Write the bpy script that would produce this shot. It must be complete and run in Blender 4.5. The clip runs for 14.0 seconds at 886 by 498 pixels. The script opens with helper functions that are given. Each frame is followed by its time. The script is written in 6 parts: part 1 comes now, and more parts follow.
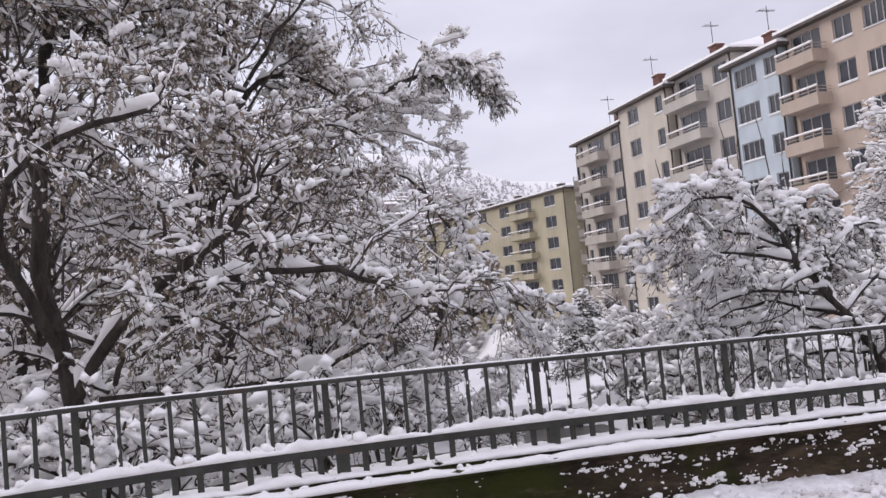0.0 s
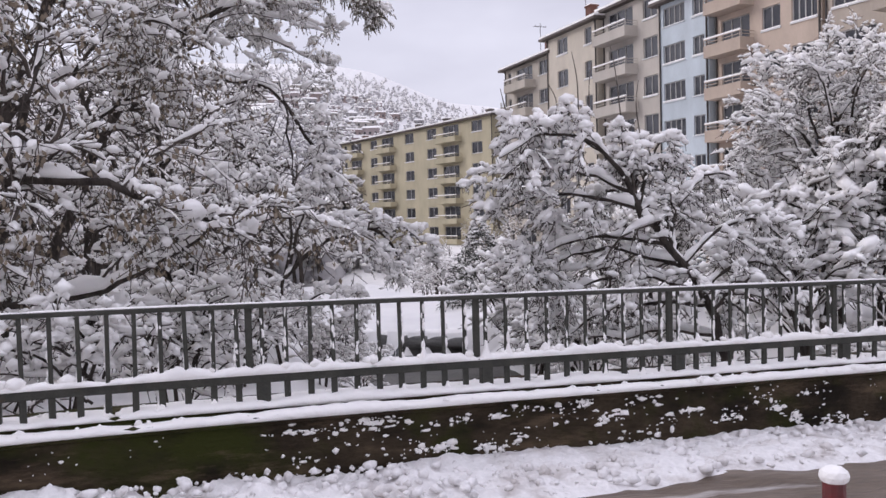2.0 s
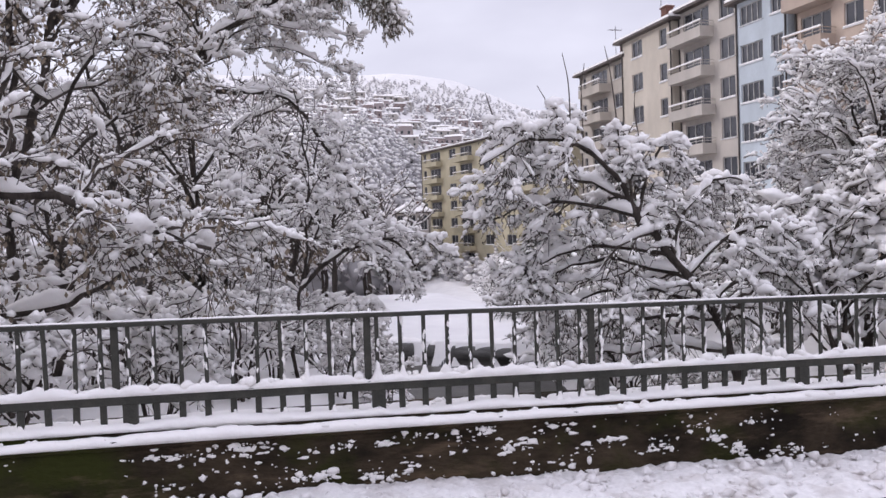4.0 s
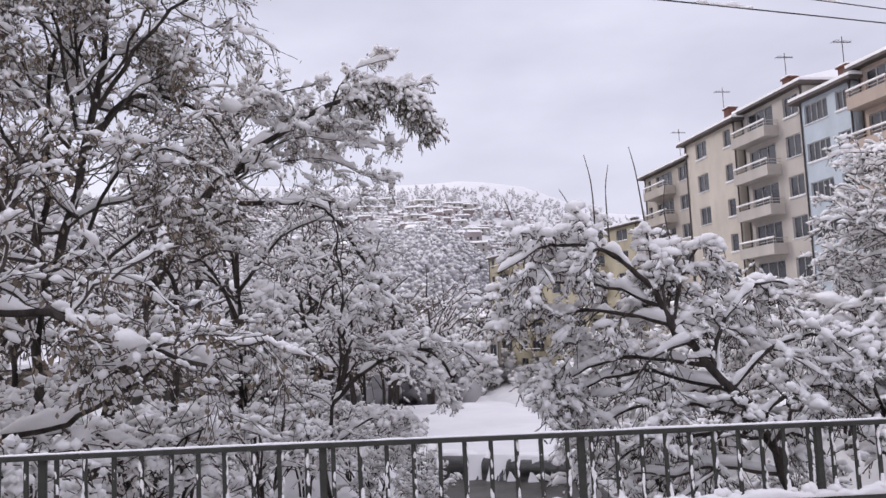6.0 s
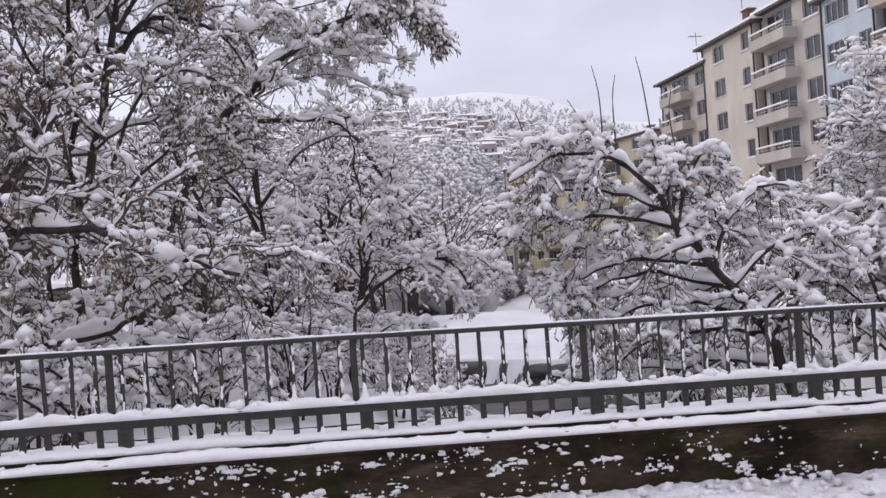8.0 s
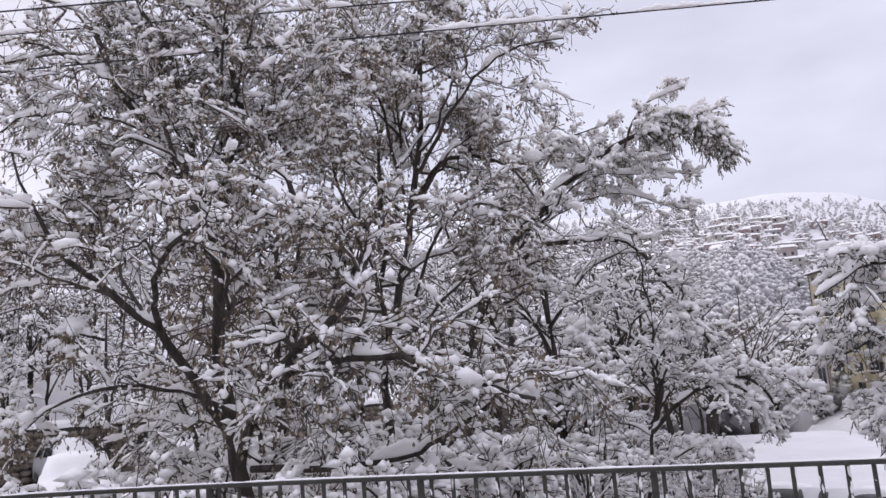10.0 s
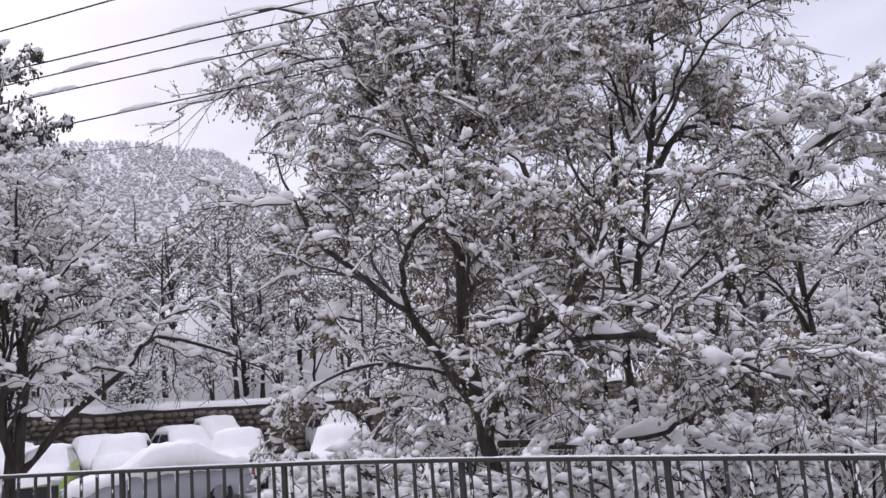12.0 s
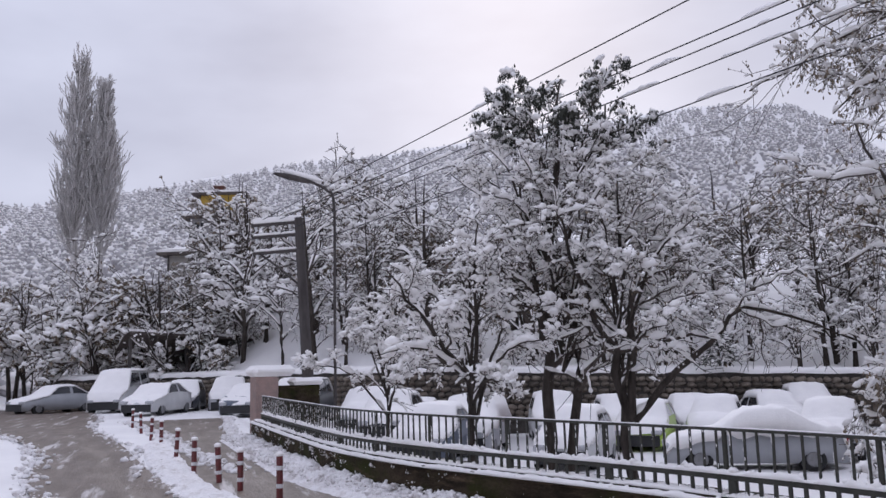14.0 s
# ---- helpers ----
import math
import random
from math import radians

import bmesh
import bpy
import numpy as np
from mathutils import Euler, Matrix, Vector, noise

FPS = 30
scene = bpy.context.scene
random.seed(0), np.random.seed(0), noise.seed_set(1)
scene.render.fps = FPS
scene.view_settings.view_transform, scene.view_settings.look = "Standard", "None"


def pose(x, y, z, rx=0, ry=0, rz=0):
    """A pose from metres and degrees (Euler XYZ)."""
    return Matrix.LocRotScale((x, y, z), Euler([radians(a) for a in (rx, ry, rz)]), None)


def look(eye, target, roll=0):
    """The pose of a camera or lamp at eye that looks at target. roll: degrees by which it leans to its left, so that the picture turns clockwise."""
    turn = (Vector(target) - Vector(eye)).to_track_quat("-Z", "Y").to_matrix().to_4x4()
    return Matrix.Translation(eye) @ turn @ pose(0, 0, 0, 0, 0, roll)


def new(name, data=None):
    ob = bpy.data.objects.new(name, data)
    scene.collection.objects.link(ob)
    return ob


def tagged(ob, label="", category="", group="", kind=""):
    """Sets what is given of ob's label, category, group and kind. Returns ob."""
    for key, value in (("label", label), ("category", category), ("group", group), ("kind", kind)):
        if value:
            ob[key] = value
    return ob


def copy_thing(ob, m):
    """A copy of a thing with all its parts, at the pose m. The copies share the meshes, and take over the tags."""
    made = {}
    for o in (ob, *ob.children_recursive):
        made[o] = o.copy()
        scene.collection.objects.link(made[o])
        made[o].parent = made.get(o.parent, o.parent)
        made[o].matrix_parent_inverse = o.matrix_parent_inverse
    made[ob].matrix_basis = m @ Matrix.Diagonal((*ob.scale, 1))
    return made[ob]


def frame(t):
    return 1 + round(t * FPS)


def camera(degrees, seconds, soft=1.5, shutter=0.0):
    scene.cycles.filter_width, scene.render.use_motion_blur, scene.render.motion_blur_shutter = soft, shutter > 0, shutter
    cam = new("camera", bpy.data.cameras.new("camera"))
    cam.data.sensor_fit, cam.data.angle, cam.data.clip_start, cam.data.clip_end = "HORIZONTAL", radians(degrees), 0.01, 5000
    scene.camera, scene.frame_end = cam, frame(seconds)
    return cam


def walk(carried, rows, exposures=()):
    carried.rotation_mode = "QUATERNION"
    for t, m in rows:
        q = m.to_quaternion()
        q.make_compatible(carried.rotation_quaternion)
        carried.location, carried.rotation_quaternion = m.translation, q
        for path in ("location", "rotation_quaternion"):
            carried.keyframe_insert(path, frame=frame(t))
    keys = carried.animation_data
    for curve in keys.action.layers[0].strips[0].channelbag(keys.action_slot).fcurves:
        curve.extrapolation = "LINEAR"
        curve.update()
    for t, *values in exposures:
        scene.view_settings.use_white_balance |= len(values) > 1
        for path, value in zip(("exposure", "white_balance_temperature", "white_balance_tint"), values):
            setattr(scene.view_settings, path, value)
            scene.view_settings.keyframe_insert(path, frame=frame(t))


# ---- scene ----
cam = camera(56.0, 14.0)
PATH = [
    (0, (-2.959, -6.031, 1.625), (-2.652, -4.059, 1.747), -5.4),
    (0.5, (-2.646, -6.218, 1.613), (-2.495, -4.235, 1.824), -3.0),
    (1, (-2.2, -5.891, 1.636), (-1.88, -3.917, 1.612), -1.7),
    (1.5, (-1.85, -5.734, 1.649), (-1.432, -3.78, 1.546), -1.6),
    (2, (-1.472, -5.529, 1.664), (-1.014, -3.584, 1.585), -1.5),
    (2.2, (-1.335, -5.478, 1.668), (-0.876, -3.532, 1.607), -1.6),
    (4.3, (-0.006, -5.346, 1.654), (0.209, -3.359, 1.605), -1.9),
    (4.5, (0.085, -5.279, 1.657), (0.277, -3.288, 1.631), -1.9),
    (5, (0.343, -5.17, 1.622), (0.474, -3.176, 1.68), -2.5),
    (5.5, (0.45, -4.998, 1.678), (0.559, -3.005, 1.807), -2.4),
    (6, (0.528, -4.956, 1.705), (0.621, -2.969, 1.909), -2.6),
    (6.5, (0.57, -4.979, 1.728), (0.651, -2.99, 1.921), -2.8),
    (7, (0.53, -5.067, 1.698), (0.606, -3.069, 1.731), -3.1),
    (7.5, (0.557, -5.261, 1.636), (0.626, -3.263, 1.583), -2.9),
    (8, (0.523, -5.447, 1.637), (0.566, -3.447, 1.636), -3.9),
    (8.5, (0.559, -5.472, 1.654), (0.494, -3.476, 1.75), -3.9),
    (9, (0.591, -5.525, 1.668), (0.292, -3.559, 1.885), -3.7),
    (9.2, (0.541, -5.533, 1.706), (0.137, -3.592, 1.967), -3.6),
    (11.3, (0.502, -5.816, 1.742), (-0.25, -3.992, 2.081), -4.9),
    (11.5, (0.576, -5.849, 1.734), (-0.25, -4.054, 2.057), -4.6),
    (12, (0.561, -5.665, 1.76), (-0.548, -4.031, 2.068), -4.4),
    (12.5, (0.662, -5.768, 1.716), (-0.712, -4.367, 2.101), -2.7),
    (13, (0.681, -5.765, 1.774), (-0.932, -4.652, 2.173), -2.0),
    (13.5, (0.943, -6.06, 1.803), (-0.819, -5.183, 2.156), -1.8),
    (14, (1.31, -6.315, 1.836), (-0.582, -5.733, 2.125), -1.5),
]
walk(cam, [(t, look(eye, target, roll)) for t, eye, target, roll in PATH], [(0, 0.43, 6270, 15), (0.7, 0.45, 6265, 15), (1.5, 0.36, 6250, 15), (2, 0.39, 6240, 15), (5, 0.46, 6190, 16), (7, 0.3, 6170, 15), (9, 0.43, 6150, 15), (12, 0.41, 6090, 15), (13, 0.19, 5960, 15), (14, 0.02, 5870, 14)])

# ---------------------------------------------------------------- light
world = bpy.data.worlds.new("overcast_sky")
scene.world = world
world.use_nodes = True
wn, wl = world.node_tree.nodes, world.node_tree.links
wn.clear()
w_out = wn.new("ShaderNodeOutputWorld")
w_bg = wn.new("ShaderNodeBackground")
w_sky = wn.new("ShaderNodeTexSky")
w_sky.sky_type = "NISHITA"
w_sky.sun_disc = False
w_sky.sun_elevation = radians(27)
w_sky.sun_rotation = radians(-67)
w_sky.air_density = 1.0
w_sky.dust_density = 4.0
w_coord = wn.new("ShaderNodeTexCoord")
w_map = wn.new("ShaderNodeMapping")
w_map.inputs["Scale"].default_value = (1.2, 1.2, 3.2)
w_noise = wn.new("ShaderNodeTexNoise")
w_noise.inputs["Scale"].default_value = 1.7
w_noise.inputs["Detail"].default_value = 5.0
w_noise.inputs["Roughness"].default_value = 0.5
w_ramp = wn.new("ShaderNodeValToRGB")
w_ramp.color_ramp.elements[0].position = 0.36
w_ramp.color_ramp.elements[0].color = (5.75, 5.7, 6.45, 1)
w_ramp.color_ramp.elements[1].position = 0.66
w_ramp.color_ramp.elements[1].color = (8.0, 7.95, 8.7, 1)
w_mix = wn.new("ShaderNodeMix")
w_mix.data_type = "RGBA"
w_mix.inputs["Factor"].default_value = 0.93
wl.new(w_coord.outputs["Generated"], w_map.inputs["Vector"])
wl.new(w_map.outputs["Vector"], w_noise.inputs["Vector"])
wl.new(w_noise.outputs["Fac"], w_ramp.inputs["Fac"])
wl.new(w_sky.outputs["Color"], w_mix.inputs["A"])
wl.new(w_ramp.outputs["Color"], w_mix.inputs["B"])
wl.new(w_bg.outputs["Background"], w_out.inputs["Surface"])
w_bg.inputs["Strength"].default_value = 0.1
# the cloud is thinner, and so brighter, round the hidden sun
w_dot = wn.new("ShaderNodeVectorMath")
w_dot.operation = "DOT_PRODUCT"
w_dot.inputs[1].default_value = (-0.78, 0.45, 0.44)
w_range = wn.new("ShaderNodeMapRange")
w_range.inputs["From Min"].default_value, w_range.inputs["From Max"].default_value = 0.94, 1.0
w_range.inputs["To Min"].default_value, w_range.inputs["To Max"].default_value = 0.87, 0.89
w_scale = wn.new("ShaderNodeVectorMath")
w_scale.operation = "SCALE"
wl.new(w_coord.outputs["Generated"], w_dot.inputs[0])
wl.new(w_dot.outputs["Value"], w_range.inputs["Value"])
wl.new(w_mix.outputs["Result"], w_scale.inputs[0])
wl.new(w_range.outputs["Result"], w_scale.inputs["Scale"])
# an overcast sky is brighter overhead than towards the horizon
w_sep = wn.new("ShaderNodeSeparateXYZ")
w_high = wn.new("ShaderNodeMapRange")
w_high.inputs["From Min"].default_value, w_high.inputs["From Max"].default_value = 0.42, 1.0
w_high.inputs["To Min"].default_value, w_high.inputs["To Max"].default_value = 1.0, 1.6
w_zenith = wn.new("ShaderNodeVectorMath")
w_zenith.operation = "SCALE"
wl.new(w_coord.outputs["Generated"], w_sep.inputs[0])
wl.new(w_sep.outputs["Z"], w_high.inputs["Value"])
wl.new(w_scale.outputs["Vector"], w_zenith.inputs[0])
wl.new(w_high.outputs["Result"], w_zenith.inputs["Scale"])
wl.new(w_zenith.outputs["Vector"], w_bg.inputs["Color"])

sun_data = bpy.data.lights.new("sun", "SUN")
sun_data.energy = 0.8
sun_data.angle = radians(25)
sun_data.color = (1.0, 0.96, 0.92)
sun = new("sun", sun_data)
sun.matrix_world = look((-82, 35, 45), (0, 0, 0))


# ---------------------------------------------------------------- materials
def material(name, colour, rough=0.7, second=None, scale=4.0, detail=6.0, bump=0.2, bump_scale=None, metal=0.0,
             low=0.35, high=0.65, fine=None, spread=0.0, stretch=(1, 1, 1), spec=0.5):
    """A node material: two colours mixed by a large noise, a fine grain over it, relief, and a spread from piece to piece."""
    m = bpy.data.materials.new(name)
    m.use_nodes = True
    n, l = m.node_tree.nodes, m.node_tree.links
    b = n["Principled BSDF"]
    b.inputs["Roughness"].default_value = rough
    b.inputs["Metallic"].default_value = metal
    b.inputs["Specular IOR Level"].default_value = spec
    co = n.new("ShaderNodeTexCoord")
    mp = n.new("ShaderNodeMapping")
    mp.inputs["Scale"].default_value = stretch
    l.new(co.outputs["Object"], mp.inputs["Vector"])
    no = n.new("ShaderNodeTexNoise")
    no.inputs["Scale"].default_value = scale
    no.inputs["Detail"].default_value = detail
    no.inputs["Roughness"].default_value = 0.6
    l.new(mp.outputs["Vector"], no.inputs["Vector"])
    ra = n.new("ShaderNodeValToRGB")
    ra.color_ramp.elements[0].position, ra.color_ramp.elements[1].position = low, high
    ra.color_ramp.elements[0].color = (*colour, 1)
    ra.color_ramp.elements[1].color = (*(second or [c * 0.75 for c in colour]), 1)
    l.new(no.outputs["Fac"], ra.inputs["Fac"])
    out = ra.outputs["Color"]
    gr = n.new("ShaderNodeTexNoise")
    gr.inputs["Scale"].default_value = bump_scale or scale * 9
    gr.inputs["Detail"].default_value = 4.0
    l.new(mp.outputs["Vector"], gr.inputs["Vector"])
    if fine:
        mr = n.new("ShaderNodeMapRange")
        mr.inputs["To Min"].default_value, mr.inputs["To Max"].default_value = 1 - fine, 1 + fine
        l.new(gr.outputs["Fac"], mr.inputs["Value"])
        hs = n.new("ShaderNodeHueSaturation")
        l.new(mr.outputs["Result"], hs.inputs["Value"])
        l.new(out, hs.inputs["Color"])
        out = hs.outputs["Color"]
    if spread:
        oi = n.new("ShaderNodeObjectInfo")
        mr = n.new("ShaderNodeMapRange")
        mr.inputs["To Min"].default_value, mr.inputs["To Max"].default_value = 1 - spread, 1 + spread
        l.new(oi.outputs["Random"], mr.inputs["Value"])
        hs = n.new("ShaderNodeHueSaturation")
        l.new(mr.outputs["Result"], hs.inputs["Value"])
        l.new(out, hs.inputs["Color"])
        out = hs.outputs["Color"]
    l.new(out, b.inputs["Base Color"])
    bu = n.new("ShaderNodeBump")
    bu.inputs["Strength"].default_value = bump
    bu.inputs["Distance"].default_value = 0.02
    l.new(gr.outputs["Fac"], bu.inputs["Height"])
    l.new(bu.outputs["Normal"], b.inputs["Normal"])
    return m


SNOW = material("snow", (0.95, 0.925, 0.9), 0.75, (0.905, 0.88, 0.862), 2.5, bump=0.5, bump_scale=22, spec=0.25)
SNOW_FAR = material("snow_ground", (0.88, 0.86, 0.845), 0.8, (0.79, 0.77, 0.765), 0.35, bump=0.5, bump_scale=6, spec=0.2)
SNOW_DIRTY = material("trodden_snow", (0.84, 0.815, 0.81), 0.8, (0.5, 0.45, 0.42), 3.5, bump=0.9, bump_scale=24, low=0.5, high=0.78, fine=0.2, spec=0.2)
SLUSH = material("wet_slush", (0.12, 0.088, 0.064), 0.5, (0.22, 0.175, 0.14), 2.2, bump=0.8, bump_scale=20, fine=0.4, low=0.4, high=0.7, stretch=(0.35, 1.4, 1))
BARK = material("bark", (0.038, 0.032, 0.028), 0.9, (0.085, 0.071, 0.062), 9, bump=1.0, bump_scale=60, fine=0.3, stretch=(1, 1, 0.25), spec=0.15)
TWIG = material("twig", (0.06, 0.049, 0.043), 0.9, (0.125, 0.104, 0.09), 6, bump=0.3, spec=0.2)
DRY_LEAF = material("dry_leaf", (0.29, 0.23, 0.165), 0.8, (0.16, 0.125, 0.09), 3, bump=0.2)
DARK_LEAF = material("evergreen", (0.035, 0.04, 0.032), 0.8, (0.07, 0.07, 0.055), 4, bump=0.3)
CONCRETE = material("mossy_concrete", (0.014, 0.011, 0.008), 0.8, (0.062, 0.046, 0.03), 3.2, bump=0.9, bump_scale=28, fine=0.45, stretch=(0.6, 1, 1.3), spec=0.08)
IRON = material("green_grey_paint", (0.042, 0.043, 0.037), 0.55, (0.07, 0.068, 0.058), 7, bump=0.25, fine=0.2, bump_scale=80, spec=0.15)
WATER = material("stream_water", (0.085, 0.08, 0.07), 0.4, (0.13, 0.122, 0.108), 1.2, bump=0.6, bump_scale=7, spec=0.1)
WATER.node_tree.nodes["Principled BSDF"].inputs["IOR"].default_value = 1.33
STONE = material("field_stone", (0.11, 0.09, 0.07), 0.9, (0.19, 0.16, 0.13), 3, bump=0.8, bump_scale=14, fine=0.3, spread=0.4)
MORTAR = material("mortar", (0.05, 0.045, 0.04), 0.95, (0.09, 0.08, 0.07), 4, bump=0.5)
GLASS = material("window_glass", (0.03, 0.033, 0.04), 0.08, (0.05, 0.052, 0.06), 0.7, bump=0.02, spec=0.8)


def stain(mat, colour, scale, low, high, stretch=(1, 1, 1), detail=8.0):
    """Blotches of another colour over a material, with ragged edges."""
    n, l = mat.node_tree.nodes, mat.node_tree.links
    base = n["Principled BSDF"].inputs["Base Color"]
    co, mp, no, mr, mx = n.new("ShaderNodeTexCoord"), n.new("ShaderNodeMapping"), n.new("ShaderNodeTexNoise"), n.new("ShaderNodeMapRange"), n.new("ShaderNodeMix")
    mp.inputs["Scale"].default_value = stretch
    mp.inputs["Location"].default_value = (3.7, 1.9, 5.3)
    no.inputs["Scale"].default_value, no.inputs["Detail"].default_value, no.inputs["Roughness"].default_value = scale, detail, 0.65
    mr.inputs["From Min"].default_value, mr.inputs["From Max"].default_value = low, high
    mx.data_type = "RGBA"
    l.new(co.outputs["Object"], mp.inputs["Vector"])
    l.new(mp.outputs["Vector"], no.inputs["Vector"])
    l.new(no.outputs["Fac"], mr.inputs["Value"])
    l.new(mr.outputs["Result"], mx.inputs["Factor"])
    l.new(base.links[0].from_socket, mx.inputs["A"])
    mx.inputs["B"].default_value = (*colour, 1)
    l.new(mx.outputs["Result"], base)


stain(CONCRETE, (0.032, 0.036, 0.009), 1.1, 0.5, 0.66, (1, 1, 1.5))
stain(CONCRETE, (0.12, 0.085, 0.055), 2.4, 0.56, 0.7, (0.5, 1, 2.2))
stain(SNOW_DIRTY, (0.3, 0.265, 0.25), 11.0, 0.62, 0.72)
stain(SLUSH, (0.6, 0.56, 0.54), 1.4, 0.57, 0.66, (0.22, 2.0, 1))
stain(IRON, (0.09, 0.055, 0.035), 3.0, 0.62, 0.74)
WHITE = material("white_paint", (0.68, 0.68, 0.68), 0.5, (0.6, 0.6, 0.6), 3, bump=0.1)


# ---------------------------------------------------------------- mesh helpers
def quick_mesh(name, verts, quads=None, tris=None, smooth=True):
    """A mesh from arrays of corners and of four- and three-sided faces."""
    me = bpy.data.meshes.new(name)
    verts = np.asarray(verts, np.float32).reshape(-1, 3)
    quads = np.zeros((0, 4), np.int32) if quads is None else np.asarray(quads, np.int32).reshape(-1, 4)
    tris = np.zeros((0, 3), np.int32) if tris is None else np.asarray(tris, np.int32).reshape(-1, 3)
    me.vertices.add(len(verts))
    me.vertices.foreach_set("co", verts.ravel())
    me.loops.add(quads.size + tris.size)
    me.loops.foreach_set("vertex_index", np.concatenate([quads.ravel(), tris.ravel()]))
    me.polygons.add(len(quads) + len(tris))
    starts = np.concatenate([np.arange(len(quads)) * 4, quads.size + np.arange(len(tris)) * 3])
    me.polygons.foreach_set("loop_start", starts.astype(np.int32))
    me.polygons.foreach_set("use_smooth", np.full(len(quads) + len(tris), smooth))
    me.update(calc_edges=True)
    me.validate()
    return me


def part(name, data, mat, parent=None, label="", place=None):
    """Links a bmesh or mesh as one object under a thing or a part."""
    if isinstance(data, bmesh.types.BMesh):
        me = bpy.data.meshes.new(name)
        data.to_mesh(me)
        data.free()
        data = me
    if mat is not None and not data.materials:
        data.materials.append(mat)
    ob = new(name, data)
    if parent is not None:
        ob.parent = parent
    if place is not None:
        ob.matrix_basis = place
    if label:
        ob["label"] = label
    return ob


def thing(name, place, label, category, group="", kind=""):
    ob = new(name)
    ob.empty_display_size = 0.2
    ob.matrix_basis = place
    return tagged(ob, label, category, group, kind)


def box(bm, x0, x1, y0, y1, z0, z1, bevel=0.0):
    made = bmesh.ops.create_cube(bm, size=1.0, matrix=Matrix.LocRotScale(((x0 + x1) / 2, (y0 + y1) / 2, (z0 + z1) / 2), None, (x1 - x0, y1 - y0, z1 - z0)))
    if bevel:
        edges = {e for v in made["verts"] for e in v.link_edges}
        bmesh.ops.bevel(bm, geom=list(edges), offset=bevel, segments=1, affect="EDGES", profile=0.5)
    return bm


def box_mesh(name, x0, x1, y0, y1, z0, z1, bevel=0.0):
    bm = box(bmesh.new(), x0, x1, y0, y1, z0, z1, bevel)
    me = bpy.data.meshes.new(name)
    bm.to_mesh(me)
    bm.free()
    return me


def tube_arrays(P, R, sides, first=0, squash=1.0, lift=None):
    """Corners and quads of many tubes at once: P is lines x points x 3, R lines x points."""
    n, k, _ = P.shape
    T = np.gradient(P, axis=1)
    T /= np.linalg.norm(T, axis=2, keepdims=True) + 1e-9
    S = np.cross(T, np.broadcast_to([0.03, 0.02, 1.0], T.shape))
    S /= np.linalg.norm(S, axis=2, keepdims=True) + 1e-6
    U = np.cross(S, T)
    a = np.linspace(0, 2 * np.pi, sides, endpoint=False) + 0.4
    C = P if lift is None else P + lift
    ring = C[:, :, None] + R[:, :, None, None] * (np.cos(a)[:, None] * S[:, :, None] + squash * np.sin(a)[:, None] * U[:, :, None])
    idx = first + np.arange(n * k * sides).reshape(n, k, sides)
    nxt = np.roll(idx, -1, axis=2)
    q = np.stack([idx[:, :-1], nxt[:, :-1], nxt[:, 1:], idx[:, 1:]], -1)
    return ring.reshape(-1, 3), q.reshape(-1, 4)


def blob_shape():
    """A unit ball of 18 corners and 32 faces."""
    v = [Vector(p) for p in ((1, 0, 0), (-1, 0, 0), (0, 1, 0), (0, -1, 0), (0, 0, 1), (0, 0, -1))]
    faces, cut, out = [(0, 2, 4), (2, 1, 4), (1, 3, 4), (3, 0, 4), (2, 0, 5), (1, 2, 5), (3, 1, 5), (0, 3, 5)], {}, []

    def mid(a, b):
        key = (min(a, b), max(a, b))
        if key not in cut:
            cut[key] = len(v)
            v.append(((v[a] + v[b]) / 2).normalized())
        return cut[key]

    for a, b, c in faces:
        ab, bc, ca = mid(a, b), mid(b, c), mid(c, a)
        out += [(a, ab, ca), (b, bc, ab), (c, ca, bc), (ab, bc, ca)]
    return np.array([p[:] for p in v]), np.array(out)


BLOB_V, BLOB_T = blob_shape()


def blob_arrays(rng, C, size, first=0, flat=0.75, rough=0.22):
    """Many uneven lumps at the places C."""
    n = len(C)
    s = size[:, None] * np.stack([rng.uniform(0.8, 1.3, n), rng.uniform(0.8, 1.3, n), flat * rng.uniform(0.8, 1.2, n)], -1)
    v = BLOB_V[None] * (1 + rng.normal(0, rough, (n, len(BLOB_V), 1)).clip(-0.4, 0.4)) * s[:, None] + C[:, None]
    t = first + BLOB_T[None] + (np.arange(n) * len(BLOB_V))[:, None, None]
    return v.reshape(-1, 3), t.reshape(-1, 3)


def spline(points, k):
    """k places along a smooth line through the points."""
    p = np.array(points, float)
    p = np.vstack([2 * p[0] - p[1], p, 2 * p[-1] - p[-2]])
    t = np.linspace(0, len(points) - 1 - 1e-6, k)
    i, f = t.astype(int), (t % 1)[:, None]
    a, b, c, d = p[i], p[i + 1], p[i + 2], p[i + 3]
    return 0.5 * (2 * b + (c - a) * f + (2 * a - 5 * b + 4 * c - d) * f**2 + (3 * b - a - 3 * c + d) * f**3)


